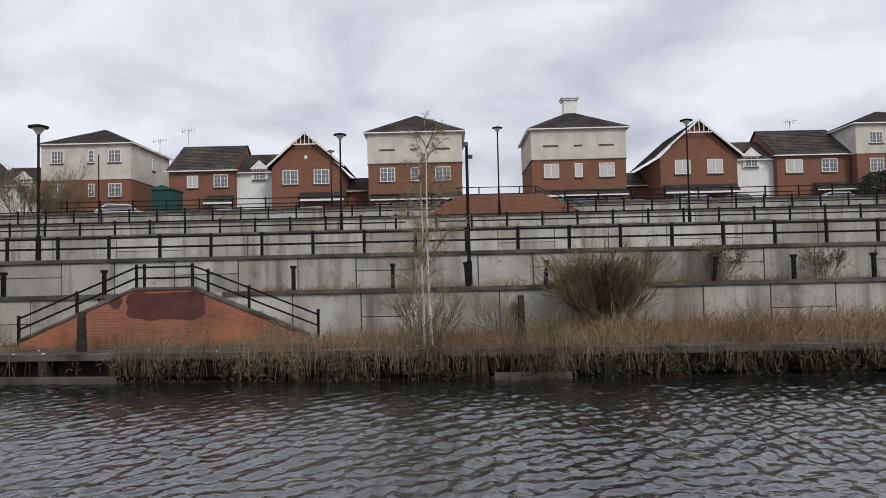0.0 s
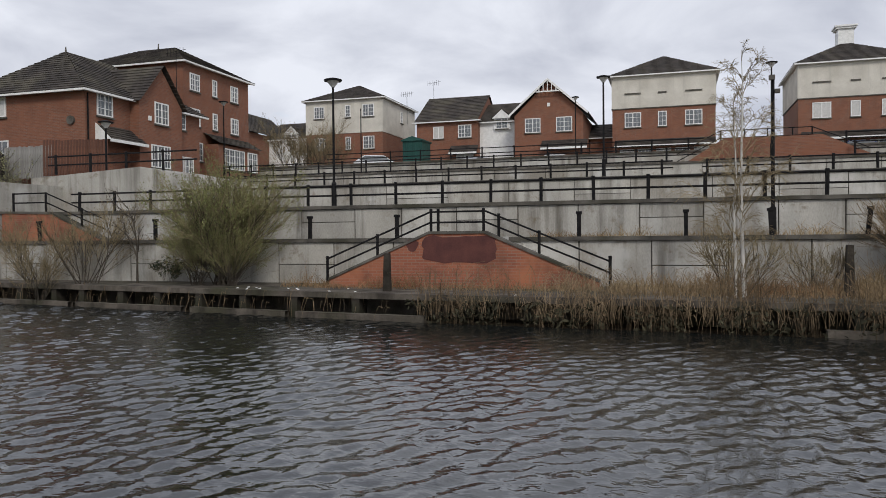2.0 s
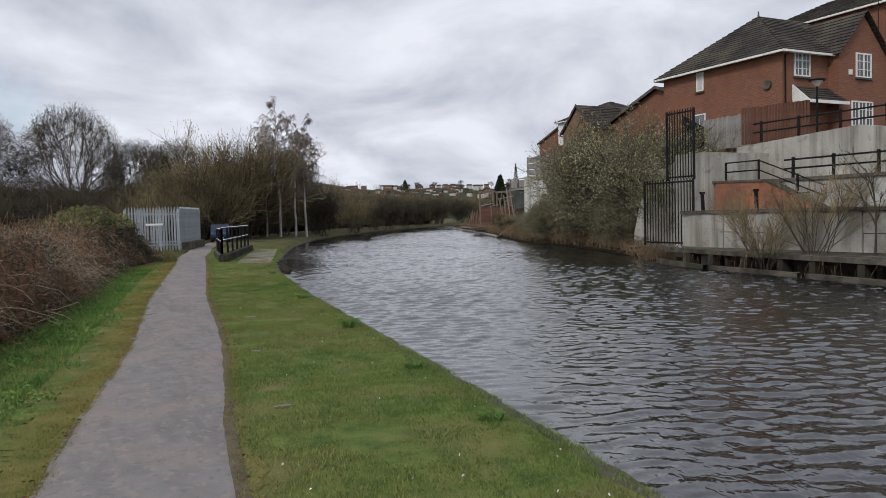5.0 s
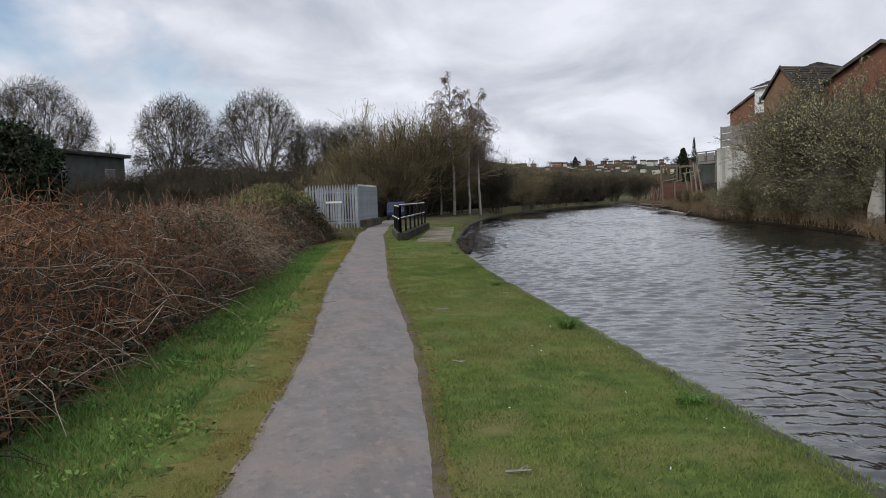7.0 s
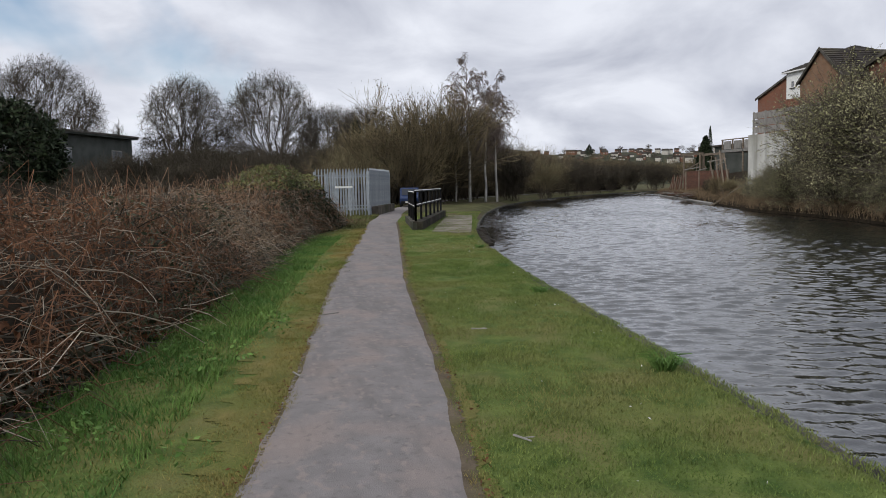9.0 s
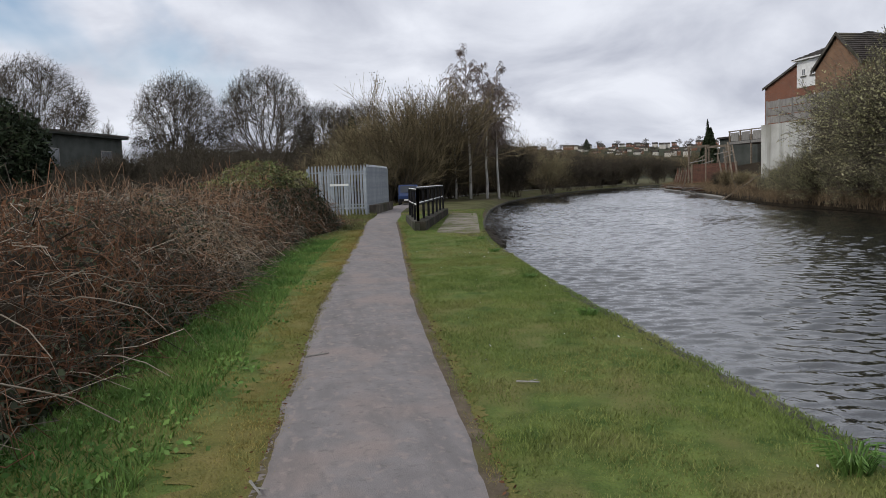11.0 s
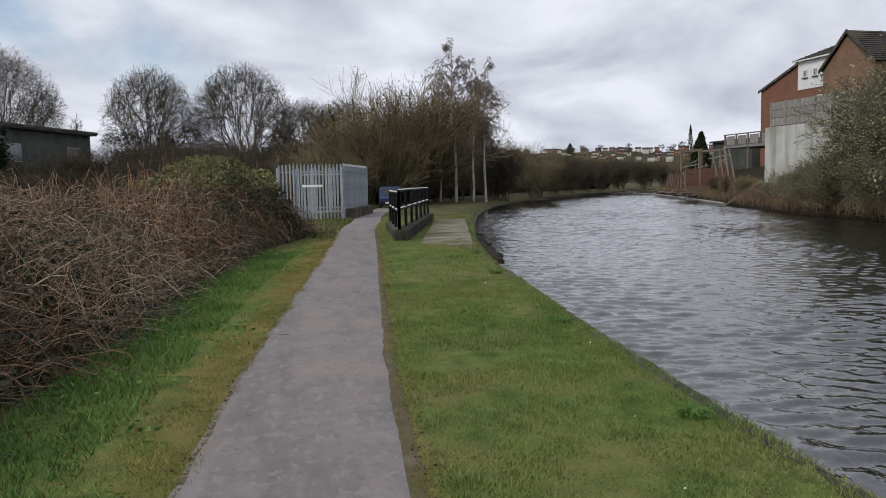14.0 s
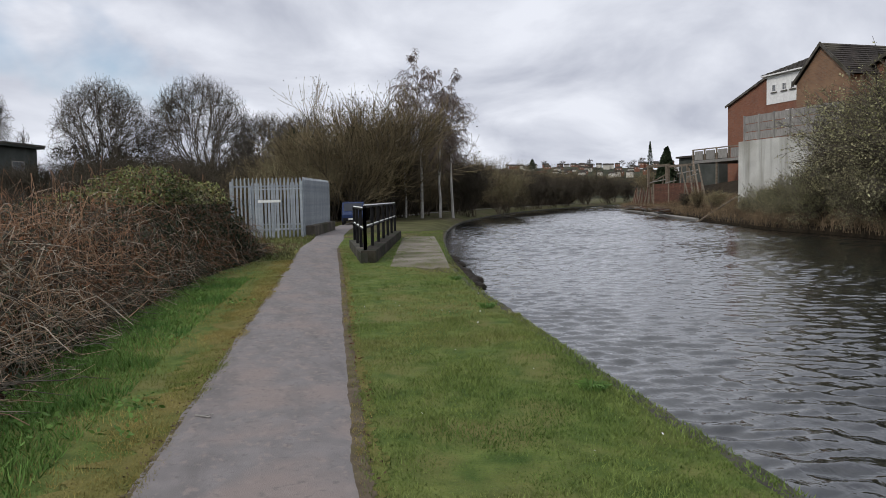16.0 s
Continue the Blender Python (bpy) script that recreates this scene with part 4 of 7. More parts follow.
for hx, chimney in ((-5.2, False), (9.3, True)):
    wb = house(pose(hx, FY, ZS), 8.3, 8.6, 8.35, "square three-storey house with white render over red brick", upper="render", split=5.55, ridge=2.35, ridge_cut=0.98, group="square white-topped houses")
    for x, w in ((1.7, 1.35), (4.1, 0.7), (6.6, 1.35)):
        window(wb, x, 3.95, w, 1.25, at=-0.005, blind=chimney)
        part("slot_sill", Shape().box(x - w * 0.5, x + w * 0.5, -0.12, -0.05, 6.72, 6.84), "coping", wb, "dark blind window sill")
    part("band", Shape().box(-0.07, 8.37, -0.07, 8.67, 5.5, 5.58), "coping", wb, "dark band below the render")
    porch(wb, 0.3, 8.2, 2.35, depth=0.7, rise=0.55)
    for k in range(5):
        window(wb, 1.2 + k * 1.5, 0.8, 1.2, 1.3, at=-0.005, blind=k % 2 == 0)
    if chimney:
        st = Shape().box(3.55, 4.75, 3.7, 4.9, 10.2, 11.75).box(3.4, 4.9, 3.55, 5.05, 11.75, 11.9).box(3.3, 5.0, 3.45, 5.15, 11.9, 12.03)
        part("roof_turret", st, "white_paint", wb, "white roof turret")

gd = house(pose(20.2, FY - 1.5, ZS), 6.6, 9.5, 5.3, "red brick house with a white-edged front gable", roof="gable", ridge=3.2, over=0.45, group="houses along the street")
for x in (1.9, 4.7):
    window(gd, x, 3.8, 1.35, 1.25, at=-0.005, blind=True)
porch(gd, 0.2, 6.4, 2.2)
window(gd, 2.4, 0.8, 2.6, 1.4, at=-0.005, cols=4)
house(pose(17.9, FY + 3, ZS), 2.4, 6, 3.5, "low brick garage with a dark tiled roof", roof="side", ridge=1.6, group="garages", n_=8)
de = house(pose(26.8, FY + 0.8, ZS), 4.1, 7.0, 5.3, "cottage with a white boarded front and one dormer", wall="white_paint", roof="side", ridge=2.2, group="houses along the street")
dormer(de, 2.1, 4.5)
he = house(pose(30.9, FY, ZS), 6.4, 8.5, 5.5, "red brick house with a plain dark tiled roof", roof="side", ridge=3.0, group="houses along the street")
window(he, 1.5, 3.9, 1.5, 1.2, at=-0.005, blind=True)
window(he, 4.6, 3.9, 1.4, 1.2, at=-0.005)
porch(he, 3.2, 6.4, 2.3)
wf_ = house(pose(37.4, FY - 1, ZS), 8.3, 8.6, 8.0, "square three-storey house with white render over red brick", upper="render", split=5.3, ridge=1.8, group="square white-topped houses")
window(wf_, 1.7, 6.2, 1.2, 1.0, at=-0.055)
window(wf_, 1.7, 3.7, 1.2, 1.2, at=-0.005)

# dormer cottage and gable between the tall block and the white house
dl = house(pose(-39.6, FY + 1, ZS), 5.6, 8.0, 4.6, "cottage with a white boarded front and one dormer", wall="white_paint", roof="side", ridge=2.2, group="houses along the street")
dormer(dl, 3.3, 4.0)
gl = house(pose(-43.5, FY - 3, ZS), 4.6, 8, 5.0, "narrow red brick house with a white-edged front gable", roof="gable", ridge=2.4, group="houses along the street")
window(gl, 2.3, 3.2, 1.3, 1.2, at=-0.005)

# corner house above the gate: hipped roof, side wall to the canal, front to the terraces
bh = house(pose(-35.7, 30.4, 4.6), 7.9, 9.3, 4.35, "red brick corner house with a hipped dark tiled roof", ridge=2.85, ridge_cut=0.76, over=0.4, n_=18)
window(bh, 2.75, 3.25, 0.5, 1.0, at=-0.005, blind=True)
window(bh, 2.7, 0.1, 0.85, 1.95, at=-0.005, cols=1)
part("vent", Shape().rod((7.1, 0.02, 2.87), (7.1, -0.12, 2.87), 0.22, n_=12), "coping", bh, "dark round vent")
window(bh, 1.35, 3.2, 1.1, 1.15, "x+", at=7.905)
downpipe(bh, 7.96, 0.15, 4.2)
pg = Shape()
courses(pg, (8.85, 0.75, 1.95), (8.85, 3.4, 1.95), (7.9, 0.75, 2.75), (7.9, 3.4, 2.75), 6)
part("porch_roof", pg, "roof_tile", bh, "lean-to tiled porch roof", recalc=False)
part("porch_cheek", Shape().prism([(7.9, 1.95), (8.85, 1.95), (7.9, 2.8)], "y", 0.68, 0.75), "white_paint", bh, "white porch cheek")
part("porch_fascia", Shape().box(8.82, 8.9, 0.68, 3.45, 1.82, 1.97), "white_paint", bh, "white porch fascia")
# projecting gabled bay of the same house
bay = Shape().box(7.9, 8.5, 3.2, 6.8, -1, 4.35)
part("bay_wall", bay, "brick", bh)
part("bay_gable", Shape().prism([(3.2, 4.35), (6.8, 4.35), (5.0, 6.35)], "x", 8.3, 8.5), "brick", bh, "brick front gable")
bg = Shape()
courses(bg, (8.75, 3.0, 4.25), (4.4, 3.0, 4.25), (8.75, 5.0, 6.5), (4.4, 5.0, 6.5), 12)
courses(bg, (4.4, 7.0, 4.25), (8.75, 7.0, 4.25), (4.4, 5.0, 6.5), (8.75, 5.0, 6.5), 12)
part("bay_roof", bg, "roof_tile", bh, "dark tiled gable roof", recalc=False)
window(bh, 5.0, 3.25, 1.15, 1.2, "x+", at=8.505)
window(bh, 4.9, 0.85, 1.6, 1.25, "x+", at=8.505, cols=3)
window(bh, 7.45, 3.35, 0.95, 1.0, "x+", at=7.905)
part("alarm_box", Shape().box(8.5, 8.56, 3.9, 4.12, 3.35, 3.6), "white_paint", bh, "white alarm box")
window(bh, 7.4, 0.6, 0.55, 1.2, "x+", at=7.905, cols=1)
window(bh, 8.2, 0.1, 0.85, 1.7, "x+", at=7.905, cols=2)
finial = Shape().rod((3.95, 3.0, 7.1), (3.95, 3.0, 7.45), 0.06, 0.03, 6)
part("finial", finial, "coping", bh)

# three-storey block beyond it
b2 = house(pose(-38.5, 40.1, 5.6), 9.3, 7.4, 7.0, "tall three-storey red brick block with a hipped roof", ridge=1.95, ridge_cut=0.9, n_=18)
for yy, w in ((1.15, 1.0), (3.3, 0.5), (5.6, 0.9)):
    window(b2, yy, 5.3, w, 1.1, "x+", at=9.305)
    window(b2, yy, 3.1, w, 1.1, "x+", at=9.305)
window(b2, 1.6, 0.9, 0.6, 1.2, "x+", at=9.305)
p2 = Shape()
courses(p2, (10.5, 2.0, 2.1), (10.5, 7.2, 2.1), (9.3, 2.0, 2.8), (9.3, 7.2, 2.8), 6)
part("porch_roof", p2, "roof_tile", b2, "lean-to tiled porch roof", recalc=False)
part("porch_front", Shape().box(9.3, 10.3, 2.2, 7.1, -1.0, 2.05), "brick", b2)
window(b2, 4.0, 0.5, 2.4, 1.35, "x+", at=10.305, cols=4)
window(b2, 6.2, 0.5, 1.2, 1.35, "x+", at=10.305, cols=2)
part("finial", Shape().rod((4.65, 3.7, 8.9), (4.65, 3.7, 9.3), 0.06, 0.03, 6), "coping", b2)

# houses farther along the far bank
house(pose(-49.5, 38.0, 4.6), 10.0, 9.0, 3.9, "red brick house with a dark-edged front gable", roof="gable", ridge=1.9, n_=12, boards="coping")
house(pose(-53.4, 36.0, 4.6), 4.0, 11.0, 3.3, "narrow brown brick house with a steep gable", wall="tan_brick", roof="gable", ridge=2.1, n_=14, over=0.2, boards="coping")
h4 = house(pose(-65.4, 44.0, 4.3), 7.0, 7.0, 6.3, "tall house with a white rendered upper storey and hipped roof", upper="white_paint", split=4.0, ridge=1.7, n_=12)
for x in (0.8, 1.9, 2.8):
    window(h4, x, 4.9, 0.5, 0.6, at=-0.055, bars=0, cols=1)
window(h4, 2.4, 1.6, 0.8, 1.8, at=-0.005)
house(pose(-78.0, 50.0, 3.5), 11.0, 9.0, 6.3, "red brick house with a broad plain gable", roof="gable", ridge=2.0, n_=12, over=0.2, boards="coping")

# aerials
for x, y, z, h in ((-28.5, 38.5, 11.3, 1.4), (-22.5, 70, 13.5, 3.0), (-26.0, 72, 14.0, 2.0), (34, 70, 14.4, 1.6)):
    ob = thing("aerial", pose(x, y, z), "thin television aerial on a roof", "aerial", "roof aerials")
    part("mast", Shape().rod((0, 0, -1.0), (0, 0, h), 0.02, n_=5), "black_iron", ob)
    g = Shape().rod((-0.7, 0, h - 0.05), (0.7, 0, h + 0.1), 0.015, n_=5)
    for k in range(6):
        g.rod((-0.6 + k * 0.22, 0, h - 0.25), (-0.6 + k * 0.22, 0, h + 0.25), 0.012, n_=4)
    part("antenna", g, "black_iron", ob)


# ---- things on the terraces ----
def street_lamp(x, y, z, h, label="black street lamp column with a dish head"):
    ob = thing("street_lamp", pose(x, y, z), label, "street lamp", "lamp columns")
    part("base", Shape().rod((0, 0, 0), (0, 0, 0.75), 0.085, 0.08, 8).rod((0, 0, 0.75), (0, 0, 0.82), 0.095, 0.05, 8), "black_iron", ob)
    part("column", Shape().rod((0, 0, 0.8), (0, 0, h - 0.28), 0.045, 0.038, 8), "black_iron", ob)
    part("bowl", Shape().rod((0, 0, h - 0.28), (0, 0, h - 0.08), 0.05, 0.20, 12), "blind", ob, "clouded lamp bowl")
    part("hood", Shape().rod((0, 0, h - 0.08), (0, 0, h - 0.03), 0.29, 0.30, 14).rod((0, 0, h - 0.03), (0, 0, h + 0.03), 0.30, 0.08, 14), "black_iron", ob, "flat black hood")
    return ob


street_lamp(-10.84, 22.88, 2.56, 4.2)
street_lamp(-3.08, 33.7, 4.08, 4.4)
street_lamp(4.65, 42.3, 5.4, 5.0)
street_lamp(13.0, 35.0, 4.08, 4.95)
street_lamp(-21.98, 25.2, 2.56, 3.75)
street_lamp(-27.6, 42.0, 5.4, 4.9)
street_lamp(-7.6, 60.2, ZS, 5.8)
fl = thing("floodlight_pole", pose(2.28, 21.2, 1.49), "black lamp column with small floodlight heads", "street lamp")
part("base", Shape().rod((0, 0, 0), (0, 0, 0.75), 0.085, 0.08, 8), "black_iron", fl)
part("column", Shape().rod((0, 0, 0.75), (0, 0, 4.0), 0.05, 0.04, 8), "black_iron", fl)
part("floodlight", Shape().box(-0.10, 0.04, -0.12, 0.0, 3.98, 4.10), "coping", fl, "small grey floodlight")
part("floodlight", Shape().box(0.04, 0.16, -0.12, 0.0, 3.64, 3.74), "coping", fl, "small grey floodlight")
for x, y, z, h in ((-20.5, 47.5, 5.4, 4.9),):
    ob = thing("signal_pole", pose(x, y, z), "thin black pole with a swept head", "pole")
    part("column", Shape().rod((0, 0, 0), (0, 0, h), 0.05, 0.035, 6), "black_iron", ob)

r = random.Random(5)
for x in (-23.3, -20.9, -16.2, -13.4, -10.65, -7.85, -2.6, 0.15, 2.2, 4.35, 6.6, 9.0, 11.2, 13.4, 15.8):
    g = Shape().box(-0.05, 0.05, -0.05, 0.05, 0, 0.62).box(-0.075, 0.075, -0.075, 0.075, 0.62, 0.70)
    solid("bollard", g, "black_iron", "black iron bollard on the terrace coping", "bollard", m=pose(x, 20.78, 1.5, 0, r.choice((0, 0, -3, 6)), 0), group="terrace bollards", bevel=0.008)


def stairs(m, w, top, run, half, label, rails=True, patch=False):
    """Brick stair block: sloping flanks either side of a level top, with handrails and steps behind."""
    ob = thing("stair_block", m, label, "stairs")
    out = [(-w / 2 - run, 0.18), (-w / 2 - run, 0.0), (w / 2 + run, 0.0), (w / 2 + run, 0.18), (w / 2, top), (-w / 2, top)]
    part("flank_wall", Shape().prism(out, "y", 0, 0.24), "red_brick", ob, "orange-red brick flank wall")
    cap = Shape()
    for a, b in (((-w / 2 - run, 0.18), (-w / 2, top)), ((-w / 2, top), (w / 2, top)), ((w / 2, top), (w / 2 + run, 0.18))):
        cap.prism([(a[0], a[1]), (b[0], b[1]), (b[0], b[1] + 0.07), (a[0], a[1] + 0.07)], "y", -0.04, 0.28)
    part("cap", cap, "coping", ob, "dark sloping cap")
    k = max(4, int(top / 0.17))
    for s_ in (-1, 1):
        for i in range(k):
            x0 = w / 2 + run * i / k
            xs = sorted((s_ * x0, s_ * (x0 + run / k)))
            part("step", Shape().box(xs[0], xs[1], 0.24, 1.4, 0, top * (1 - (i + 0.5) / k)), "concrete", ob)
    part("landing", Shape().box(-w / 2, w / 2, 0.24, 1.4, 0, top - 0.02), "concrete", ob)
    if patch:
        pts = []
        q = random.Random(9)
        for i in range(26):
            t = 2 * math.pi * i / 26
            pts.append((max(-1.0, min(1.0, math.cos(t) * 1.25)) * 1.0 + 0.08 + q.uniform(-0.05, 0.05), 1.02 + max(-1, min(1, math.sin(t) * 1.3)) * 0.34 + q.uniform(-0.04, 0.04)))
        part("paint_patch", Shape().prism(pts, "y", -0.006, 0.001), "paint_patch", ob, "dark red overpainted patch")
        blob = [(-1.22 + 0.17 * math.cos(a) * (1 + 0.2 * math.sin(3 * a)), 1.12 + 0.17 * math.sin(a)) for a in (2 * math.pi * i / 14 for i in range(14))]
        part("paint_patch", Shape().prism(blob, "y", -0.006, 0.001), "paint_patch", ob, "dark red overpainted patch")
    if rails:
        hh = 0.62
        def zat(x):
            return top if abs(x) <= w / 2 else top - (abs(x) - w / 2) / run * (top - 0.18)
        xs = (-w / 2 - run - 0.1, -w / 2 - run * 0.52, -w / 2 + 0.02, -w / 2 + 0.22, w / 2 - 0.05, w / 2 + 0.35, w / 2 + run * 0.48, w / 2 + run + 0.25)
        for x in xs:
            zz = zat(max(-w / 2 - run, min(w / 2 + run, x)))
            part("post", Shape().rod((x, 0.12, zz - 0.1), (x, 0.12, zz + hh), 0.042, n_=6).rod((x, 0.12, zz + hh), (x, 0.12, zz + hh + 0.04), 0.055, 0.04, 6), "black_iron", ob)
        for dz in (0.30, 0.58):
            ln = [(-w / 2 - run - 0.1, 0.18), (-w / 2, top), (w / 2, top), (w / 2 + run + 0.25, 0.12)]
            for a, b in zip(ln, ln[1:]):
                part("rail", Shape().rod((a[0], 0.12, a[1] + dz), (b[0], 0.12, b[1] + dz), 0.026, n_=6), "black_iron", ob)
    return ob


stairs(pose(-5.55, 19.05, 0.2), 1.5, 1.42, 2.9, 1.4, "orange-red brick stair block with dark painted patch and black handrails", patch=True)
st2 = thing("brick_ramp", pose(-24.0, 22.0, 1.49), "small orange brick ramp block with black rails", "stairs")
part("flank_wall", Shape().prism([(0.1, 0), (4.6, 0), (2.4, 1.0), (0.1, 1.05)], "y", 0, 0.3), "red_brick", st2)
part("cap", Shape().prism([(0.0, 1.05), (2.4, 1.0), (4.7, -0.02), (4.7, 0.05), (2.4, 1.08), (0.0, 1.13)], "y", -0.04, 0.34), "coping", st2, "dark sloping cap")
for x, zb in ((0.5, 1.05), (2.0, 1.05), (3.6, 0.45)):
    part("post", Shape().rod((x, 0.15, zb), (x, 0.15, zb + 0.75), 0.042, n_=6), "black_iron", st2)
for dz in (0.38, 0.72):
    part("rail", Shape().rod((0.5, 0.15, 1.05 + dz), (2.0, 0.15, 1.05 + dz), 0.026, n_=6), "black_iron", st2)
    part("rail", Shape().rod((2.0, 0.15, 1.05 + dz), (4.6, 0.15, 0.05 + dz), 0.026, n_=6), "black_iron", st2)

# red brick ramp between the upper railings
rp = thing("brick_ramp", pose(4.6, 43.2, 5.42), "broad red brick ramp with flared sides and railings", "ramp")
part("flank_wall", Shape().prism([(-4.2, 0), (5.2, 0), (2.6, 1.25), (-2.2, 1.25)], "y", 0, 6.5), "brick", rp)
part("side_wall", Shape().box(-4.3, 5.4, -0.5, 0, -1.2, 0.05), "brick", rp)
for x in (-2.2, -0.9, 0.3, 1.6, 2.6):
    part("post", Shape().rod((x, 3.2, 1.2), (x, 3.2, 2.1), 0.04, n_=6), "black_iron", rp)
for zz in (1.65, 2.08):
    part("rail", Shape().rod((-2.2, 3.2, zz), (2.6, 3.2, zz), 0.026, n_=6), "black_iron", rp)
    part("rail", Shape().rod((2.6, 3.2, zz), (5.4, 3.2, zz - 1.25), 0.026, n_=6), "black_iron", rp)
    part("rail", Shape().rod((-2.2, 3.2, zz), (-4.6, 3.2, zz - 1.25), 0.026, n_=6), "black_iron", rp)

# end wall of the terraces and the tall gate
ew = Shape().box(-25.55, -24.0, 21.6, 26.5, -0.3, 3.72)
solid("end_wall", ew, "concrete", "tall stained concrete end wall of the terraces", "wall", "structure")
ew2 = Shape().prism([(-25.6, 4.10), (-20.2, 4.40), (-17.5, 3.9), (-16.5, 3.2), (-16.5, 2.5), (-25.6, 2.5)], "y", 25.0, 29.0)
solid("garden_wall", ew2, "concrete", "concrete garden wall with a stained uneven top", "wall", "structure")
gk = Shape().prism([(-29.2, -0.2), (-24.1, -0.2), (-24.1, 3.70), (-26.3, 3.65), (-27.8, 3.1), (-28.8, 1.9), (-29.2, 0.6)], "y", 22.6, 23.0)
solid("curved_wall", gk, "concrete", "pale concrete wall with a curved shoulder behind the gate", "wall", "structure")
railing(-25.0, -17.8, 25.3, 4.25, 1.75, 0.75, shift=0.4)


def bar_gate(m, w, h, label, n_, thick=0.045):
    ob = thing("bar_gate", m, label, "gate")
    for x in (0, w):
        part("post", Shape().rod((x, 0, 0), (x, 0, h), thick, n_=6), "black_iron", ob)
    for z in (0.12, h - 0.1):
        part("rail", Shape().box(0, w, -0.02, 0.02, z - 0.03, z + 0.03), "black_iron", ob)
    bar = Shape().box(-0.014, 0.014, -0.014, 0.014, 0.05, h + 0.02).mesh("bar", "black_iron")
    for k in range(1, n_):
        part("bar", bar, None, ob, at=pose(w * k / n_, 0, 0))
    return ob


bar_gate(pose(-26.55, 20.9, 0.18), 2.65, 2.55, "tall black barred gate closing the end of the quay", 17)
bar_gate(pose(-25.35, 21.0, 2.7), 1.4, 2.65, "black barred extension rising above the gate", 10, 0.05)

# garden fences by the corner house
gf = thing("garden_fence", pose(-31.6, 29.2, 4.55), "grey and red-brown boarded garden fence", "fence")
board = Shape().box(0, 0.145, 0, 0.02, 0, 1.55).mesh("board", "grey_timber")
for k in range(20):
    part("board", board, None, gf, at=pose(0.15 * k, 0, random.uniform(-0.03, 0.03)))
rboard = Shape().box(0, 0.13, 0, 0.02, 0, 1.7).mesh("board", "rust_timber")
for k in range(22):
    part("board", rboard, None, gf, "red-brown board", at=pose(3.0 + 0.145 * k, -0.6 + 0.03 * k, random.uniform(-0.03, 0.03)))
gt = thing("garden_gate", pose(-32.0, 28.2, 4.4, 0, 0, 35), "dark boarded garden gate standing open", "gate")
for k in range(7):
    part("board", Shape().prism([(0.15 * k, 0), (0.15 * k + 0.14, 0), (0.15 * k + 0.14, 1.9 - 0.1 * k), (0.15 * k, 2.0 - 0.1 * k)], "y", 0, 0.03), "black_iron", gt)

# green steel cabin
cb = thing("steel_cabin", pose(-22.1, 60.0, ZS), "dark green corrugated steel cabin by the street", "cabin")
part("body", Shape().box(0, 1.75, 0, 2.2, 0, 2.9), "green_metal", cb)
for k in range(8):
    part("rib", Shape().box(0.1 + k * 0.2, 0.18 + k * 0.2, -0.04, 0, 0.1, 2.8), "green_metal", cb)
part("roof", Shape().prism([(-0.1, 2.9), (1.85, 2.9), (1.85, 3.0), (0.9, 3.3), (-0.1, 3.0)], "y", -0.15, 2.35), "green_metal", cb)


def car(m, mat, label):
    ob = thing("car", m, label, "car", "parked cars")
    body = [(-2.1, 0.28), (2.1, 0.28), (2.12, 0.7), (1.95, 0.86), (1.0, 0.95), (0.35, 1.42), (-1.25, 1.45), (-1.95, 0.98), (-2.12, 0.9)]
    part("body", Shape().prism(body, "y", -0.85, 0.85), mat, ob, bevel=0.06)
    win = [(0.88, 0.97), (0.32, 1.36), (-1.2, 1.39), (-1.75, 1.0)]
    part("side_window", Shape().prism(win, "y", -0.865, -0.845), "glass", ob, "dark side glass")
    part("side_window", Shape().prism(win, "y", 0.845, 0.865), "glass", ob, "dark side glass")
    for x in (-1.3, 1.3):
        for y in (-0.82, 0.82):
            wh = part("wheel", Shape().rod((x, y - 0.09, 0.31), (x, y + 0.09, 0.31), 0.31, n_=14), "rubber", ob, "black tyre")
            part("rim", Shape().rod((x, y - 0.1, 0.31), (x, y + 0.1, 0.31), 0.19, n_=10), "car_silver", wh)
    part("headlight", Shape().box(1.98, 2.1, -0.75, -0.45, 0.62, 0.78), "blind", ob)
    part("headlight", Shape().box(1.98, 2.1, 0.45, 0.75, 0.62, 0.78), "blind", ob)
    return ob


for x, y, rz, mt, lb in ((-23.2, 57.4, 28, "car_white", "white hatchback parked by the street"), (-15.8, 62.0, 60, "car_silver", "silver car parked on a drive"), (-9.0, 62.3, 0, "car_white", "white car parked before the houses"), (8.6, 60.5, 170, "car_silver", "silver car parked by the ramp"), (13.0, 61.0, 0, "car_blue", "blue car parked before the houses"), (17.2, 61.5, 0, "car_dark", "dark car parked before the houses"), (21.2, 60.5, 180, "car_silver", "silver car parked before the houses"), (25.4, 60.5, 0, "car_dark", "dark car parked before the houses"), (33.5, 60.5, 0, "car_white", "white car parked before the houses"), (38.0, 60.0, 0, "car_dark", "dark car parked before the houses")):
    car(pose(x, y, ZS, 0, 0, rz), mt, lb)


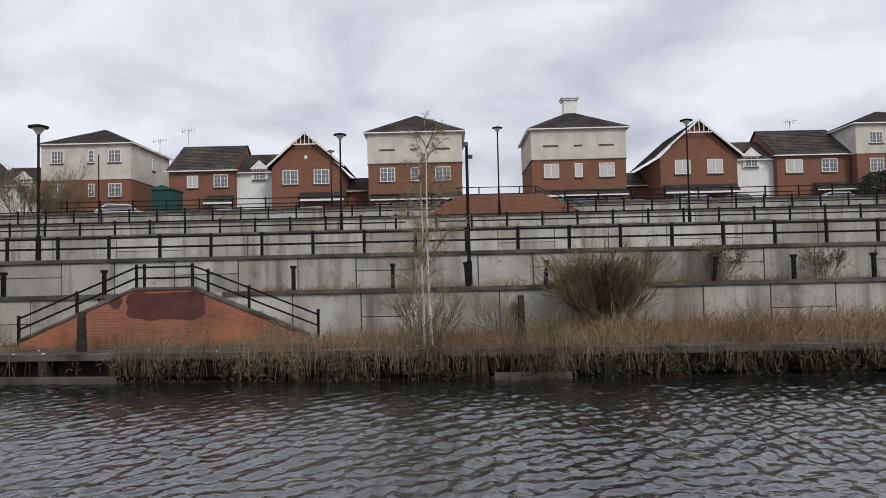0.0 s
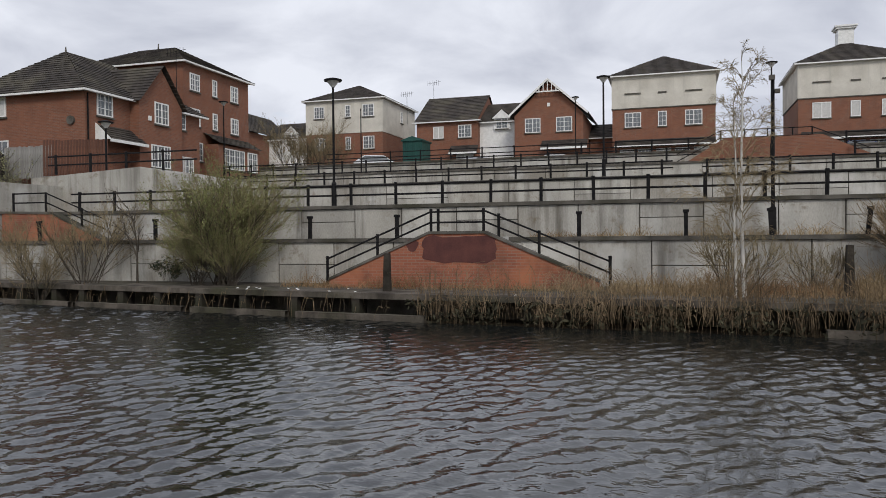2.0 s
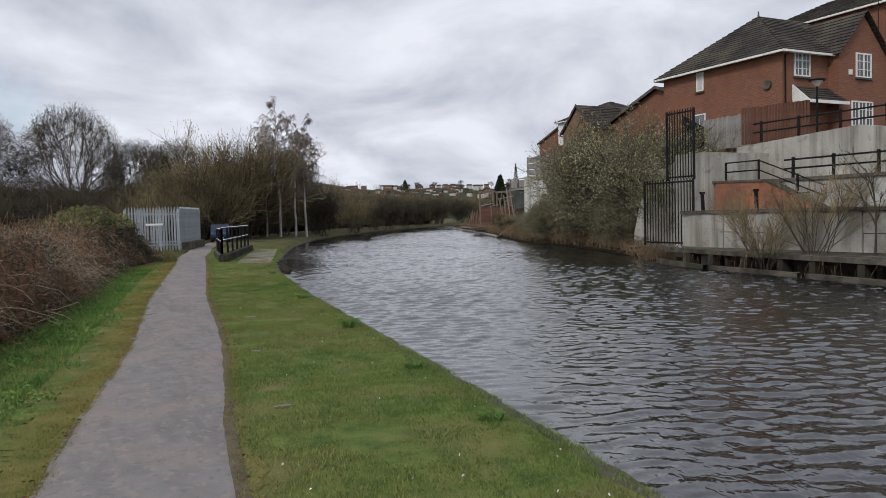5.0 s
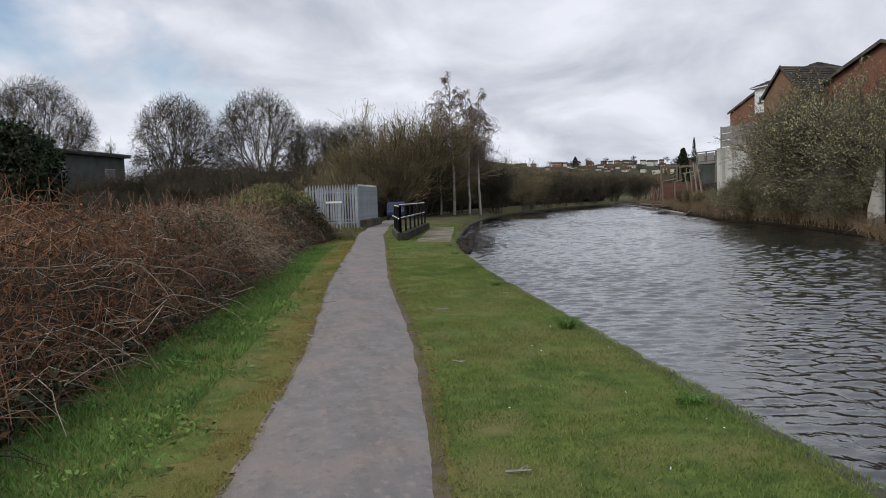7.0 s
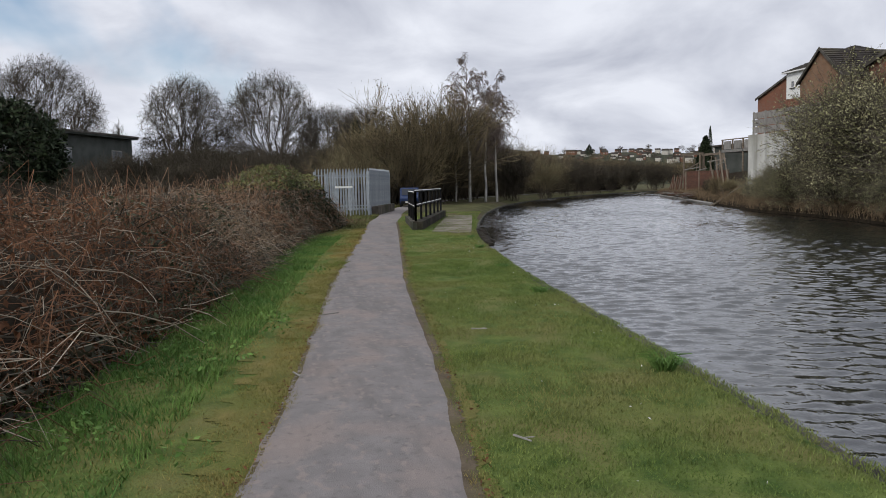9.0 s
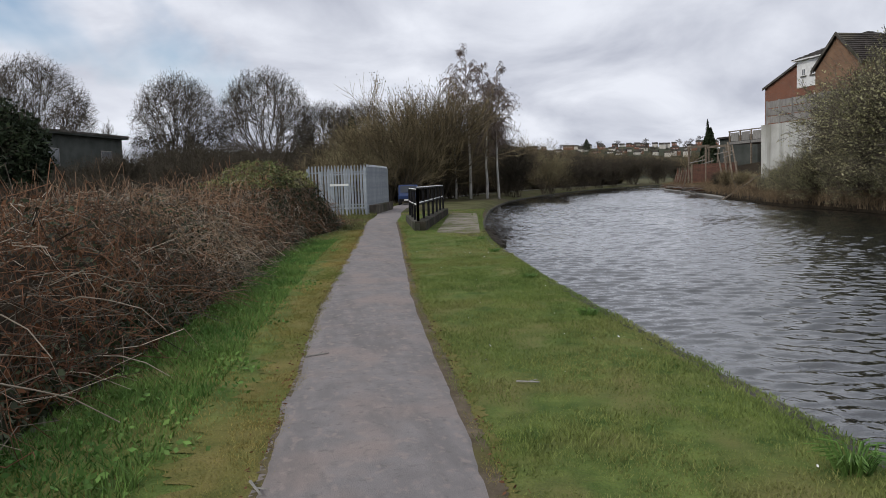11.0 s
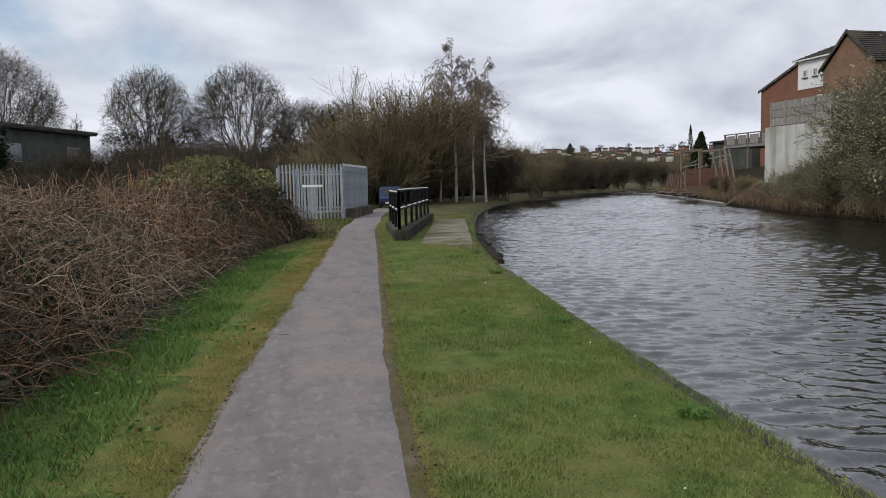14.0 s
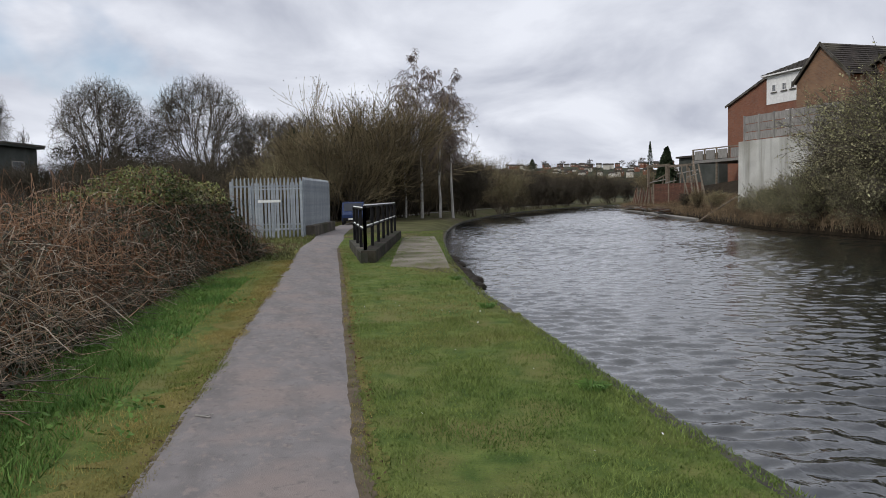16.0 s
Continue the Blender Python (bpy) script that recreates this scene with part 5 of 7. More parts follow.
# ---- far bank beyond the gate: walls, gardens, timber ----
solid("white_wall", Shape().box(-55.5, -42.0, 33.5, 34.0, 0.3, 4.6), "dirty_white", "tall white-painted retaining wall streaked with dirt", "wall", "structure")
wf2 = thing("panel_fence", pose(-55.2, 33.7, 4.58), "weathered timber panel fence on top of the white wall", "fence")
for k in range(6):
    part("post", Shape().box(k * 1.3 - 0.05, k * 1.3 + 0.05, -0.05, 0.05, 0, 1.6), "grey_timber", wf2)
    for z in (0.1, 0.6, 1.1):
        part("slat", Shape().box(k * 1.3 + 0.06, k * 1.3 + 1.24, -0.02, 0.02, z, z + 0.45), "grey_timber", wf2)
dk = thing("garden_deck", pose(-72, 44.5, 2.0), "raised timber deck with a railed edge and leaning poles", "deck")
part("platform", Shape().box(-4, 8.5, 0, 5, 2.2, 2.45), "grey_timber", dk)
for k in range(8):
    part("post", Shape().box(-3.9 + k * 1.7, -3.78 + k * 1.7, 0.0, 0.12, -1.5 if k % 2 == 0 else 2.4, 3.5), "timber", dk)
part("rail", Shape().box(-4, 8.2, 0.02, 0.1, 3.4, 3.5), "timber", dk)
for k in range(5):
    part("panel", Shape().box(-3.6 + k * 1.7, -2.4 + k * 1.7, 0.03, 0.09, 2.5, 3.3), "grey_timber", dk)
for k, (x0, x1) in enumerate(((1.2, 3.6), (1.9, 4.4), (0.6, 2.8), (-0.4, 2.2))):
    part("pole", Shape().rod((x0, -3.5, 2.2 - 0.3 * k), (x1, -4.5, -1.4), 0.07, n_=6), "timber", dk, "leaning pale pole")
tp = thing("garden_pergola", pose(-86.5, 46.5, 0.3), "rough timber pergola with cross pieces", "pergola")
for x, y in ((0, 0), (3.4, 0), (0, 2.5), (3.4, 2.5)):
    part("post", Shape().box(x - 0.09, x + 0.09, y - 0.09, y + 0.09, 0, 4.2), "timber", tp)
for y in (0, 2.5):
    part("beam", Shape().box(-0.3, 4.0, y - 0.06, y + 0.06, 4.0, 4.25), "timber", tp)
part("brace", Shape().rod((0, 0, 2.2), (3.4, 0, 3.2), 0.08, n_=6), "timber", tp)
bx = thing("board_screen", pose(-79.2, 42.5, 0.35), "rust-brown boarded screen beside the water", "fence")
for k in range(9):
    part("board", Shape().box(0, 7.6, 0, 0.05, 0.2 + k * 0.21, 0.39 + k * 0.21), "rust_timber", bx)
for k in range(4):
    part("post", Shape().box(k * 2.5, k * 2.5 + 0.1, -0.08, 0, 0, 2.15), "timber", bx)
for i, (x, y, a) in enumerate(((-90.5, 46.8, 0), (-88.6, 46.2, 12), (-83.5, 43.8, -8))):
    ob = thing("timber_stack", pose(x, y, 0.1, 0, 0, 20 * i), "leaning timber posts and planks by the water", "timber stack", "timber by the water")
    for k in range(6):
        part("plank", Shape().rod((k * 0.25, 0, 0), (k * 0.25 + 0.4 - 0.15 * k, 0.3, 1.6 + 0.25 * (k % 3)), 0.06, n_=5), "timber" if k % 2 else "rust_timber", ob)
sh = thing("garden_shed", pose(-89, 52, 2.2), "low dark garden shed with a flat roof", "shed")
part("wall", Shape().box(0, 7, 0, 3, 0, 3.2), "cladding", sh)
part("roof", Shape().box(-0.2, 7.2, -0.3, 3.2, 3.2, 3.4), "roof_tile", sh)
rk = random.Random(71)
for k in range(9):
    x, y = -88 + 2.6 * k, 44.6 - 1.15 * k + rk.uniform(0, 1.6)
    ob = thing("timber_stack", pose(x, y, float(far_height(x, max(0.0, y - far_y(x)))) + 0.02, 0, 0, rk.uniform(0, 180)), "heap of weathered planks and poles by the water", "timber stack", "timber by the water")
    for i in range(7):
        a, L = rk.uniform(-0.5, 0.5), rk.uniform(1.0, 2.4)
        part("plank", Shape().box(-L / 2, L / 2, -0.07, 0.07, 0, 0.05), ("timber", "grey_timber", "rust_timber")[i % 3], ob, at=pose(rk.uniform(-0.3, 0.3), rk.uniform(-0.4, 0.4), 0.055 * i, 0, rk.uniform(-4, 4), math.degrees(a)))
for x, y, h, a in ((-84.5, 45.5, 3.0, 8), (-80.5, 44.6, 2.6, -10), (-76.2, 43.2, 3.4, 14), (-74.0, 42.6, 2.8, -16)):
    ob = thing("pole_frame", pose(x, y, float(far_height(x, max(0.0, y - far_y(x)))), 0, 0, a), "rough leaning timber pole frame in the garden", "frame", "garden pole frames")
    for u in (0, 1.5):
        part("post", Shape().rod((u, 0, -0.1), (u + 0.25, 0.2, h), 0.06, 0.05, 6), "timber", ob)
    part("beam", Shape().rod((-0.2, 0.12, h * 0.82), (2.1, 0.2, h * 0.9), 0.05, n_=6), "grey_timber", ob)
    part("brace", Shape().rod((0.05, 0.05, h * 0.3), (1.7, 0.18, h * 0.8), 0.04, n_=6), "timber", ob)
lv = thing("mooring_timber", pose(0, 0, 0), "long half-sunk mooring timber along the far bank", "timber")
for a, b in ((-100, -92), (-91, -80), (-79, -72), (-71, -58)):
    part("beam", Shape().rod((a, far_y(a) - 0.25, WATER + 0.1), (b, far_y(b) - 0.25, WATER + 0.1), 0.13, n_=6), "grey_timber", lv)
solid("broken_bough", Shape().rod((-57, 31.4, -0.5), (-54.2, 32.6, 1.3), 0.07, 0.04, 6).rod((-55.8, 31.9, 0.2), (-55.4, 31.2, 1.2), 0.04, 0.02, 5), "timber", "pale broken bough lying into the water", "branch")


# ---- near bank: palisade, railings, apron ----
def palisade(m, w, h, label, n_, base=0.0):
    ob = thing("palisade_fence", m, label, "fence", "palisade enclosure")
    pale = Shape().prism([(-0.035, 0), (0.035, 0), (0.035, h - 0.10), (0, h), (-0.035, h - 0.10)], "y", -0.02, -0.005).box(-0.012, 0.012, -0.03, -0.02, 0.02, h - 0.1).mesh("pale", "galvanised")
    for k in range(n_):
        part("pale", pale, None, ob, at=pose(w * (k + 0.5) / n_, 0, base + random.uniform(-0.01, 0.01)))
    for z in (0.35, h - 0.35):
        part("rail", Shape().box(0, w, -0.004, 0.035, base + z - 0.03, base + z + 0.03), "galvanised", ob)
    for x in (0.0, w):
        part("post", Shape().box(x - 0.05, x + 0.05, 0, 0.08, 0, h - 0.15), "galvanised", ob)
    return ob


FA, FB, FC = Vector((-46.4, 2.55, 0)), Vector((-46.0, 5.3, 0)), Vector((-52.0, 7.2, 0))
def along(a, b):
    d = b - a
    return pose(a.x, a.y, a.z, 0, 0, math.degrees(math.atan2(d.y, d.x))), d.length


fm, fl = along(FA, FB)
palisade(fm, fl, 2.42, "grey galvanised palisade fence with pointed pales", 18)
fm, fl = along(FB, FC)
palisade(fm, fl, 2.42, "grey galvanised palisade fence seen along its length", 48)
fm, fl = along(FC, FC + Vector((-1.6, -3.6, 0)))
palisade(fm, fl, 2.42, "grey galvanised palisade fence with pointed pales", 24)
solid("plinth", Shape().box(0, 6.2, -0.25, 0.25, -0.1, 0.45), "quay", "low dark stone plinth under the palisade", "plinth", m=along(FB + Vector((-0.3, 0.25, 0)), FC)[0], bevel=0.02)
sl = thing("stile_post", pose(-45.4, 3.6, 0, 0, 0, 90), "pale post with a crossbar before the palisade", "post")
for k in range(4):
    part("post", Shape().box(0.22 * k - 0.03, 0.22 * k + 0.03, -0.03, 0.03, 0, 1.55 - 0.02 * k), "galvanised", sl)
part("crossbar", Shape().box(-0.08, 0.78, -0.05, -0.03, 1.42, 1.52), "white_paint", sl, "pale crossbar")


def parapet_rail(pts, z, label):
    """A railing with square posts and two pale-topped rails along a line."""
    ob = thing("parapet_railing", pose(pts[0][0], pts[0][1], z), label, "railing", "spillway railings")
    o = Vector((pts[0][0], pts[0][1], 0))
    for a, b in zip(pts, pts[1:]):
        a, b = Vector((*a, 0)) - o, Vector((*b, 0)) - o
        n_ = max(2, round((b - a).length / 1.8))
        for k in range(n_ + 1):
            c = a.lerp(b, k / n_)
            part("post", Shape().box(c.x - 0.036, c.x + 0.036, c.y - 0.036, c.y + 0.036, -0.05, 1.02), "black_iron", ob)
        for zz in (0.52, 1.0):
            part("rail", Shape().rod((a.x, a.y, zz), (b.x, b.y, zz), 0.034, n_=6), "black_iron", ob)
            part("rail_top", Shape().rod((a.x, a.y, zz + 0.026), (b.x, b.y, zz + 0.026), 0.024, n_=6), "white_paint", ob, "worn white upper edge")
    return ob


parapet_rail([(-32.5, 5.22), (-38.0, 5.95)], 0.22, "black railing with worn white edges beside the towpath")
parapet_rail([(-32.5, 5.22), (-42.5, 8.25)], 0.28, "black railing with worn white edges above the spillway wall")
g = Shape().prism([(-32.3, 5.08), (-32.2, 5.4), (-42.6, 8.5), (-42.7, 8.15)], "z", -0.4, 0.28)
solid("spillway_wall", g, "dark_stone", "dark stone spillway wall under the railing", "wall", "structure")
g = Shape().prism([(-32.2, 5.05), (-32.3, 5.35), (-38.1, 6.12), (-38.1, 5.8)], "z", -0.1, 0.24)
solid("kerb", g, "stone_edge", "rough stone kerb under the towpath railing", "kerb", "structure")
g = Shape().prism([(-31.0, 5.45), (-30.7, 5.9), (-30.0, 6.1), (-30.3, 6.3), (-30.1, 6.5), (-34, 7.55), (-43.0, 9.9), (-43.2, 8.8), (-42.2, 8.45)], "z", -0.2, 0.012)
solid("apron", g, "bare_ground", "bare earthy concrete apron at the water's edge", "pavement", "structure")

rs = random.Random(44)
for k in range(22):
    x = -29.6 - 7.5 * rs.random()
    r0 = rs.uniform(0.10, 0.26)
    bm_ = bmesh.new()
    bmesh.ops.create_icosphere(bm_, subdivisions=2, radius=r0)
    for v in bm_.verts:
        v.co *= 1 + 0.35 * noise.noise(v.co * 6 + Vector((k * 3.1, 0, 0)))
        v.co.z *= 0.6
    me = bpy.data.meshes.new("edge_stone")
    bm_.to_mesh(me)
    bm_.free()
    me.materials.append(M["dark_stone"])
    solid("edge_stone", me, None, "dark wet stone at the edge of the water", "stone", m=pose(x, near_y(x) + rs.uniform(0.0, 0.35), WATER + 0.03, 0, 0, rs.uniform(0, 360)), group="stones at the water's edge")

bv = thing("utility_van", pose(-60.5, 9.9, 0, 0, 0, -12) @ Matrix.Scale(0.86, 4), "small dark blue van standing on the towpath", "van")
part("body", Shape().prism([(-1.7, 0.3), (1.7, 0.3), (1.75, 0.75), (1.35, 0.95), (0.95, 1.55), (-1.7, 1.6)], "y", -0.75, 0.75), "car_blue", bv, bevel=0.05)
part("windscreen", Shape().face([(1.37, -0.6, 0.98), (1.37, 0.6, 0.98), (1.0, 0.6, 1.48), (1.0, -0.6, 1.48)]), "car_dark", bv, recalc=False)
part("bumper", Shape().box(1.7, 1.82, -0.7, 0.7, 0.3, 0.5), "black_iron", bv)
part("plate", Shape().box(1.82, 1.84, -0.3, 0.3, 0.36, 0.48), "blind", bv, "pale number plate")
for x in (-1.1, 1.1):
    for y in (-0.7, 0.7):
        part("wheel", Shape().rod((x, y - 0.08, 0.29), (x, y + 0.08, 0.29), 0.29, n_=12), "rubber", bv, "black tyre")


# ---- plants ----
def grow(rng_, p, d, length, radius, level, out, kids, spread, up, wiggle, tip=0.008, first=0.3, ratio=(0.45, 0.75), later=None):
    """One bough as five points, and its boughs in turn."""
    pts, x = [p], p
    for _ in range(4):
        d = (d + Vector((rng_.gauss(0, wiggle), rng_.gauss(0, wiggle), rng_.gauss(0, wiggle) + up))).normalized()
        x = x + d * (length / 4)
        pts.append(x)
    end = max(tip, radius * 0.2)
    out.append((pts, [radius + (end - radius) * i / 4 for i in range(5)], level))
    if level == 0:
        return
    for _ in range(kids[level - 1]):
        t = rng_.uniform(first, 1.0) * 4
        i = min(3, int(t))
        at = pts[i].lerp(pts[i + 1], t - i)
        ax = (pts[i + 1] - pts[i]).normalized()
        side = ax.orthogonal().normalized()
        side.rotate(Matrix.Rotation(rng_.uniform(0, 2 * math.pi), 3, ax))
        nd = (ax + side * rng_.uniform(0.6, 1.3) * spread).normalized()
        grow(rng_, at, nd, length * rng_.uniform(*ratio) * (1.15 - 0.4 * t / 4), max(tip, min(radius * 0.5, 0.012 * length)), level - 1, out, kids, spread, up, wiggle, tip, 0.15, later or ratio, later)


def wood(out):
    """Twigs as thin tubes; the finest in two lengths, the rest in four."""
    fine_, rest = [o for o in out if o[2] == 0], [o for o in out if o[2] > 0]
    made = [tubes([[tuple(q) for q in pts[::2]] for pts, _, _ in fine_], [r[::2] for _, r, _ in fine_])]
    if rest:
        made.append(tubes([[tuple(q) for q in pts] for pts, _, _ in rest], [r for _, r, _ in rest]))
    return joined(*made)


def tree_meshes(seed, height, radius, kids, spread, up, wiggle, tip, lean=0.0, first=0.3, ratio=(0.45, 0.75), later=None, levels=4, twig="twig", bark="bark", stems=1, fan=0.0, main=1, base=0.0):
    """Trunk mesh and crown mesh of a bare tree."""
    rng_ = random.Random(seed)
    out = []
    for k in range(stems):
        a = rng_.uniform(0, 2 * math.pi)
        out_ = rng_.uniform(0.1, 1.0) if main == 0 and stems > 1 else 1.0
        d = Vector((math.cos(a) * fan * out_ + lean, math.sin(a) * fan * out_, 1)).normalized()
        b = rng_.uniform(0, 2 * math.pi) if base else a
        foot = base * math.sqrt(rng_.random()) if base else 0.05 * k
        grow(rng_, Vector((foot * math.cos(b), foot * math.sin(b), -0.1)), d, height * rng_.uniform(0.8, 1.0) * (1.1 - 0.3 * out_ if main == 0 else 1.0) if stems > 1 else height, radius, levels, out, kids, spread, up, wiggle, tip, first, ratio, later)
    big = [o for o in out if o[2] >= levels - main]
    small_ = [o for o in out if o[2] < levels - main]
    bv_, bf = tubes([[tuple(q) for q in pts] for pts, _, _ in big], [r for _, r, _ in big], 6)
    return array_mesh("trunk", bv_, bf, bark, True), array_mesh("crown", *wood(small_), twig), small_


def tree(name, m, meshes, label, group="", category="tree"):
    ob = thing(name, m, label, category, group)
    part("trunk", meshes[0], None, ob)
    part("crown", meshes[1], None, ob)
    if len(meshes) > 3:
        part("foliage", meshes[3], None, ob, "sparse young leaves")
    return ob


def with_leaves(meshes, mat, count, size, seed, long=1.4, spread=0.05):
    """Adds a mesh of small leaves along the twigs."""
    q = np.random.default_rng(seed)
    ends = np.array([[tuple(x) for x in pts] for pts, _, _ in meshes[2]])
    pick = q.integers(0, len(ends), count)
    t = q.uniform(0.2, 1, count) * 4
    i = np.minimum(3, t.astype(int))
    f = (t - i)[:, None]
    at = ends[pick, i] * (1 - f) + ends[pick, i + 1] * f + q.normal(0, spread, (count, 3))
    return (*meshes[:3], array_mesh("foliage", *leaves(at, size, q, long=long), mat))


def scaled_to(meshes, x, y, z, rz, h, wide=1.0):
    """A pose that brings a plant to the height h."""
    co = np.empty(len(meshes[1].vertices) * 3, np.float32)
    meshes[1].vertices.foreach_get("co", co)
    s_ = h / float(np.percentile(co[2::3], 99.5))
    return pose(x, y, z, 0, 0, rz) @ Matrix.Diagonal((s_ * wide, s_ * wide, s_, 1))


def scaled(x, y, z, rz, s, sz=None):
    return pose(x, y, z, 0, 0, rz) @ Matrix.Diagonal((s, s, sz or s, 1))


def dome_meshes(seed, h, w, limbs, kids, tip, twig, ivy=0):
    """A broad bare tree whose boughs fan out to an even, rounded crown."""
    q_ = random.Random(seed)
    mid, rad = Vector((0, 0, h * 0.50)), Vector((w, w, h * 0.50))
    out = []

    def bough(p, d, u, level, radius):
        f = (0.60, 0.80, 0.90, 0.97)[level] * q_.uniform(0.88, 1.12)
        end = mid + Vector((rad.x * u.x, rad.y * u.y, rad.z * u.z)) * f
        bend = p + d * (end - p).length * 0.45
        wob = (end - p).length * 0.025
        pts = []
        for t in (0, 0.25, 0.5, 0.75, 1.0):
            x = p.lerp(bend, t).lerp(bend.lerp(end, t), t)
            pts.append(x + Vector((q_.gauss(0, wob), q_.gauss(0, wob), q_.gauss(0, wob))) * (1 if t else 0))
        out.append((pts, [max(tip * 0.7, radius * (1 - 0.16 * i)) for i in range(5)], 3 - level))
        if level == 3:
            return
        for _ in range(kids[level]):
            t = q_.uniform(0.25, 1.0) * 4
            i = min(3, int(t))
            s_ = (0.42, 0.26, 0.15)[level]
            nu = (u + Vector((q_.gauss(0, s_), q_.gauss(0, s_), q_.gauss(0, s_)))).normalized() * (0.5 + 0.5 * u.length)
            nu.z = max(nu.z, -0.6)
            bough(pts[i].lerp(pts[i + 1], t - i), (pts[i + 1] - pts[i]).normalized(), nu, level + 1, max(tip, radius * 0.42))

    for k in range(limbs):
        z = 1 - 1.45 * (k + 0.5) / limbs
        a = k * 2.39996 + q_.uniform(-0.3, 0.3)
        r_ = math.sqrt(max(0, 1 - z * z))
        u = Vector((math.cos(a) * r_, math.sin(a) * r_, z)) * q_.uniform(0.84, 1.08)
        bough(Vector((0, 0, h * q_.uniform(0.06, 0.22))), Vector((u.x * 0.6, u.y * 0.6, 0.9)).normalized(), u, 0, 0.13)
    tv, tf = tubes([[(0, 0, -0.2), (0.05, 0, h * 0.12), (0.08, 0.04, h * 0.25)]], [[0.42, 0.33, 0.24]], 8)
    made = (array_mesh("trunk", tv, tf, "bark", True), array_mesh("crown", *wood(out), twig), out)
    if ivy:
        n2 = np.random.default_rng(seed)
        ends = np.array([[tuple(x) for x in pts] for pts, _, lv_ in out if lv_ > 0])
        at = ends[n2.integers(0, len(ends), ivy * 4), n2.integers(0, 5, ivy * 4)] + n2.normal(0, 0.25, (ivy * 4, 3))
        at = at[at[:, 2] < h * (0.42 + 0.12 * np.sin(at[:, 0]))][:ivy]
        made = (*made, array_mesh("foliage", *leaves(at, 0.30, n2, long=1.2), "scrub"))
    return made


def birch_meshes(seed, h, radius, limbs, first, reach, droop, tip, twig, twigs=10, strands=5):
    """A straight white stem with fine, hanging branchlets."""
    n2 = np.random.default_rng(seed)
    ts = np.linspace(0, 1, 9)
    stem = np.stack([np.cumsum(n2.normal(0, 0.004, 9)) * h, np.cumsum(n2.normal(0, 0.004, 9)) * h, ts * h - 0.1], axis=1)
    tv, tf = tubes([stem], [radius * (1 - 0.9 * ts)], 7)
    s_ = np.linspace(0, 1, 5)[None, :, None]

    def sprays(p, d, length, sag):
        pts = p[:, None, :] + d[:, None, :] * s_ * length[:, None, None]
        pts[:, :, 2] -= (s_[:, :, 0] ** 2) * (sag * length)[:, None]
        return pts + n2.normal(0, 0.02, pts.shape) * length[:, None, None] * (s_ > 0)

    t = first + (1 - first) * n2.uniform(0, 1, limbs) ** 0.9
    p = np.stack([np.interp(t, ts, stem[:, k]) for k in range(3)], axis=1)
    a = n2.uniform(0, 2 * math.pi, limbs)
    d = np.stack([np.cos(a) * 0.62, np.sin(a) * 0.62, np.full(limbs, 0.85)], axis=1)
    L = h * reach * (1.08 - t) ** 0.6 * n2.uniform(0.7, 1.2, limbs) * np.clip((t - first) * 6 + 0.45, 0, 1)
    sets = [(sprays(p, d, L, np.full(limbs, droop * 0.35)), 0.22 * radius)]
    size = L
    for count, share, sag, rad in ((twigs, 0.42, droop, 0.0), (strands, 0.55, droop * 1.4, 0.0)):
        par = sets[-1][0]
        who = np.repeat(np.arange(len(par)), count)
        at = n2.uniform(0.3, 1.0, len(who)) * 4
        i = np.minimum(3, at.astype(int))
        f = (at - i)[:, None]
        p = par[who, i] * (1 - f) + par[who, i + 1] * f
        ax = par[who, i + 1] - par[who, i]
        ax /= np.linalg.norm(ax, axis=1, keepdims=True) + 1e-9
        d = ax + n2.normal(0, 0.45, ax.shape)
        d /= np.linalg.norm(d, axis=1, keepdims=True) + 1e-9
        size = size[who] * share * n2.uniform(0.6, 1.3, len(who))
        sets.append((sprays(p, d, size, np.full(len(who), sag)), rad))
    pieces = []
    for pts, r0 in sets:
        r0 = max(r0, tip)
        pieces.append(tubes(pts, np.tile(np.linspace(r0, tip * 0.7, 5), (len(pts), 1))))
    return array_mesh("trunk", tv, tf, "birch_bark", True), array_mesh("crown", *joined(*pieces), twig), None


# tall bare trees behind the scrub
dome_a = dome_meshes(11, 18.7, 7.0, 15, (6, 6, 6), 0.019, "grey_twig", ivy=3200)
dome_b = dome_meshes(12, 19.0, 7.6, 16, (6, 6, 6), 0.018, "grey_twig")
slim = tree_meshes(13, 9.0, 0.16, (4, 5, 6, 10), 0.5, 0.09, 0.07, 0.012, first=0.2)
far_tree = tree_meshes(14, 9.0, 0.22, (5, 6, 9), 0.75, 0.06, 0.10, 0.05, levels=3, first=0.15, ratio=(0.5, 0.75))
lab_t = "tall bare-branched tree with a broad rounded crown"
for mm, x, y, rz, h in ((dome_a, -128.9, -12.7, 0, 18.7), (dome_b, -129.8, 0.2, 80, 19.2), (dome_b, -125.5, -31.5, 140, 20.3), (dome_b, -132, 9.6, 200, 14.5), (dome_b, -133, 15.5, 30, 14.8), (dome_a, -108, -38, 300, 17)):
    tree("bare_tree", pose(x, y, 0.3, 0, 0, rz) @ Matrix.Diagonal((h / 18.8, h / 18.8, h / 18.8, 1)), mm, lab_t, "bare trees on the skyline")
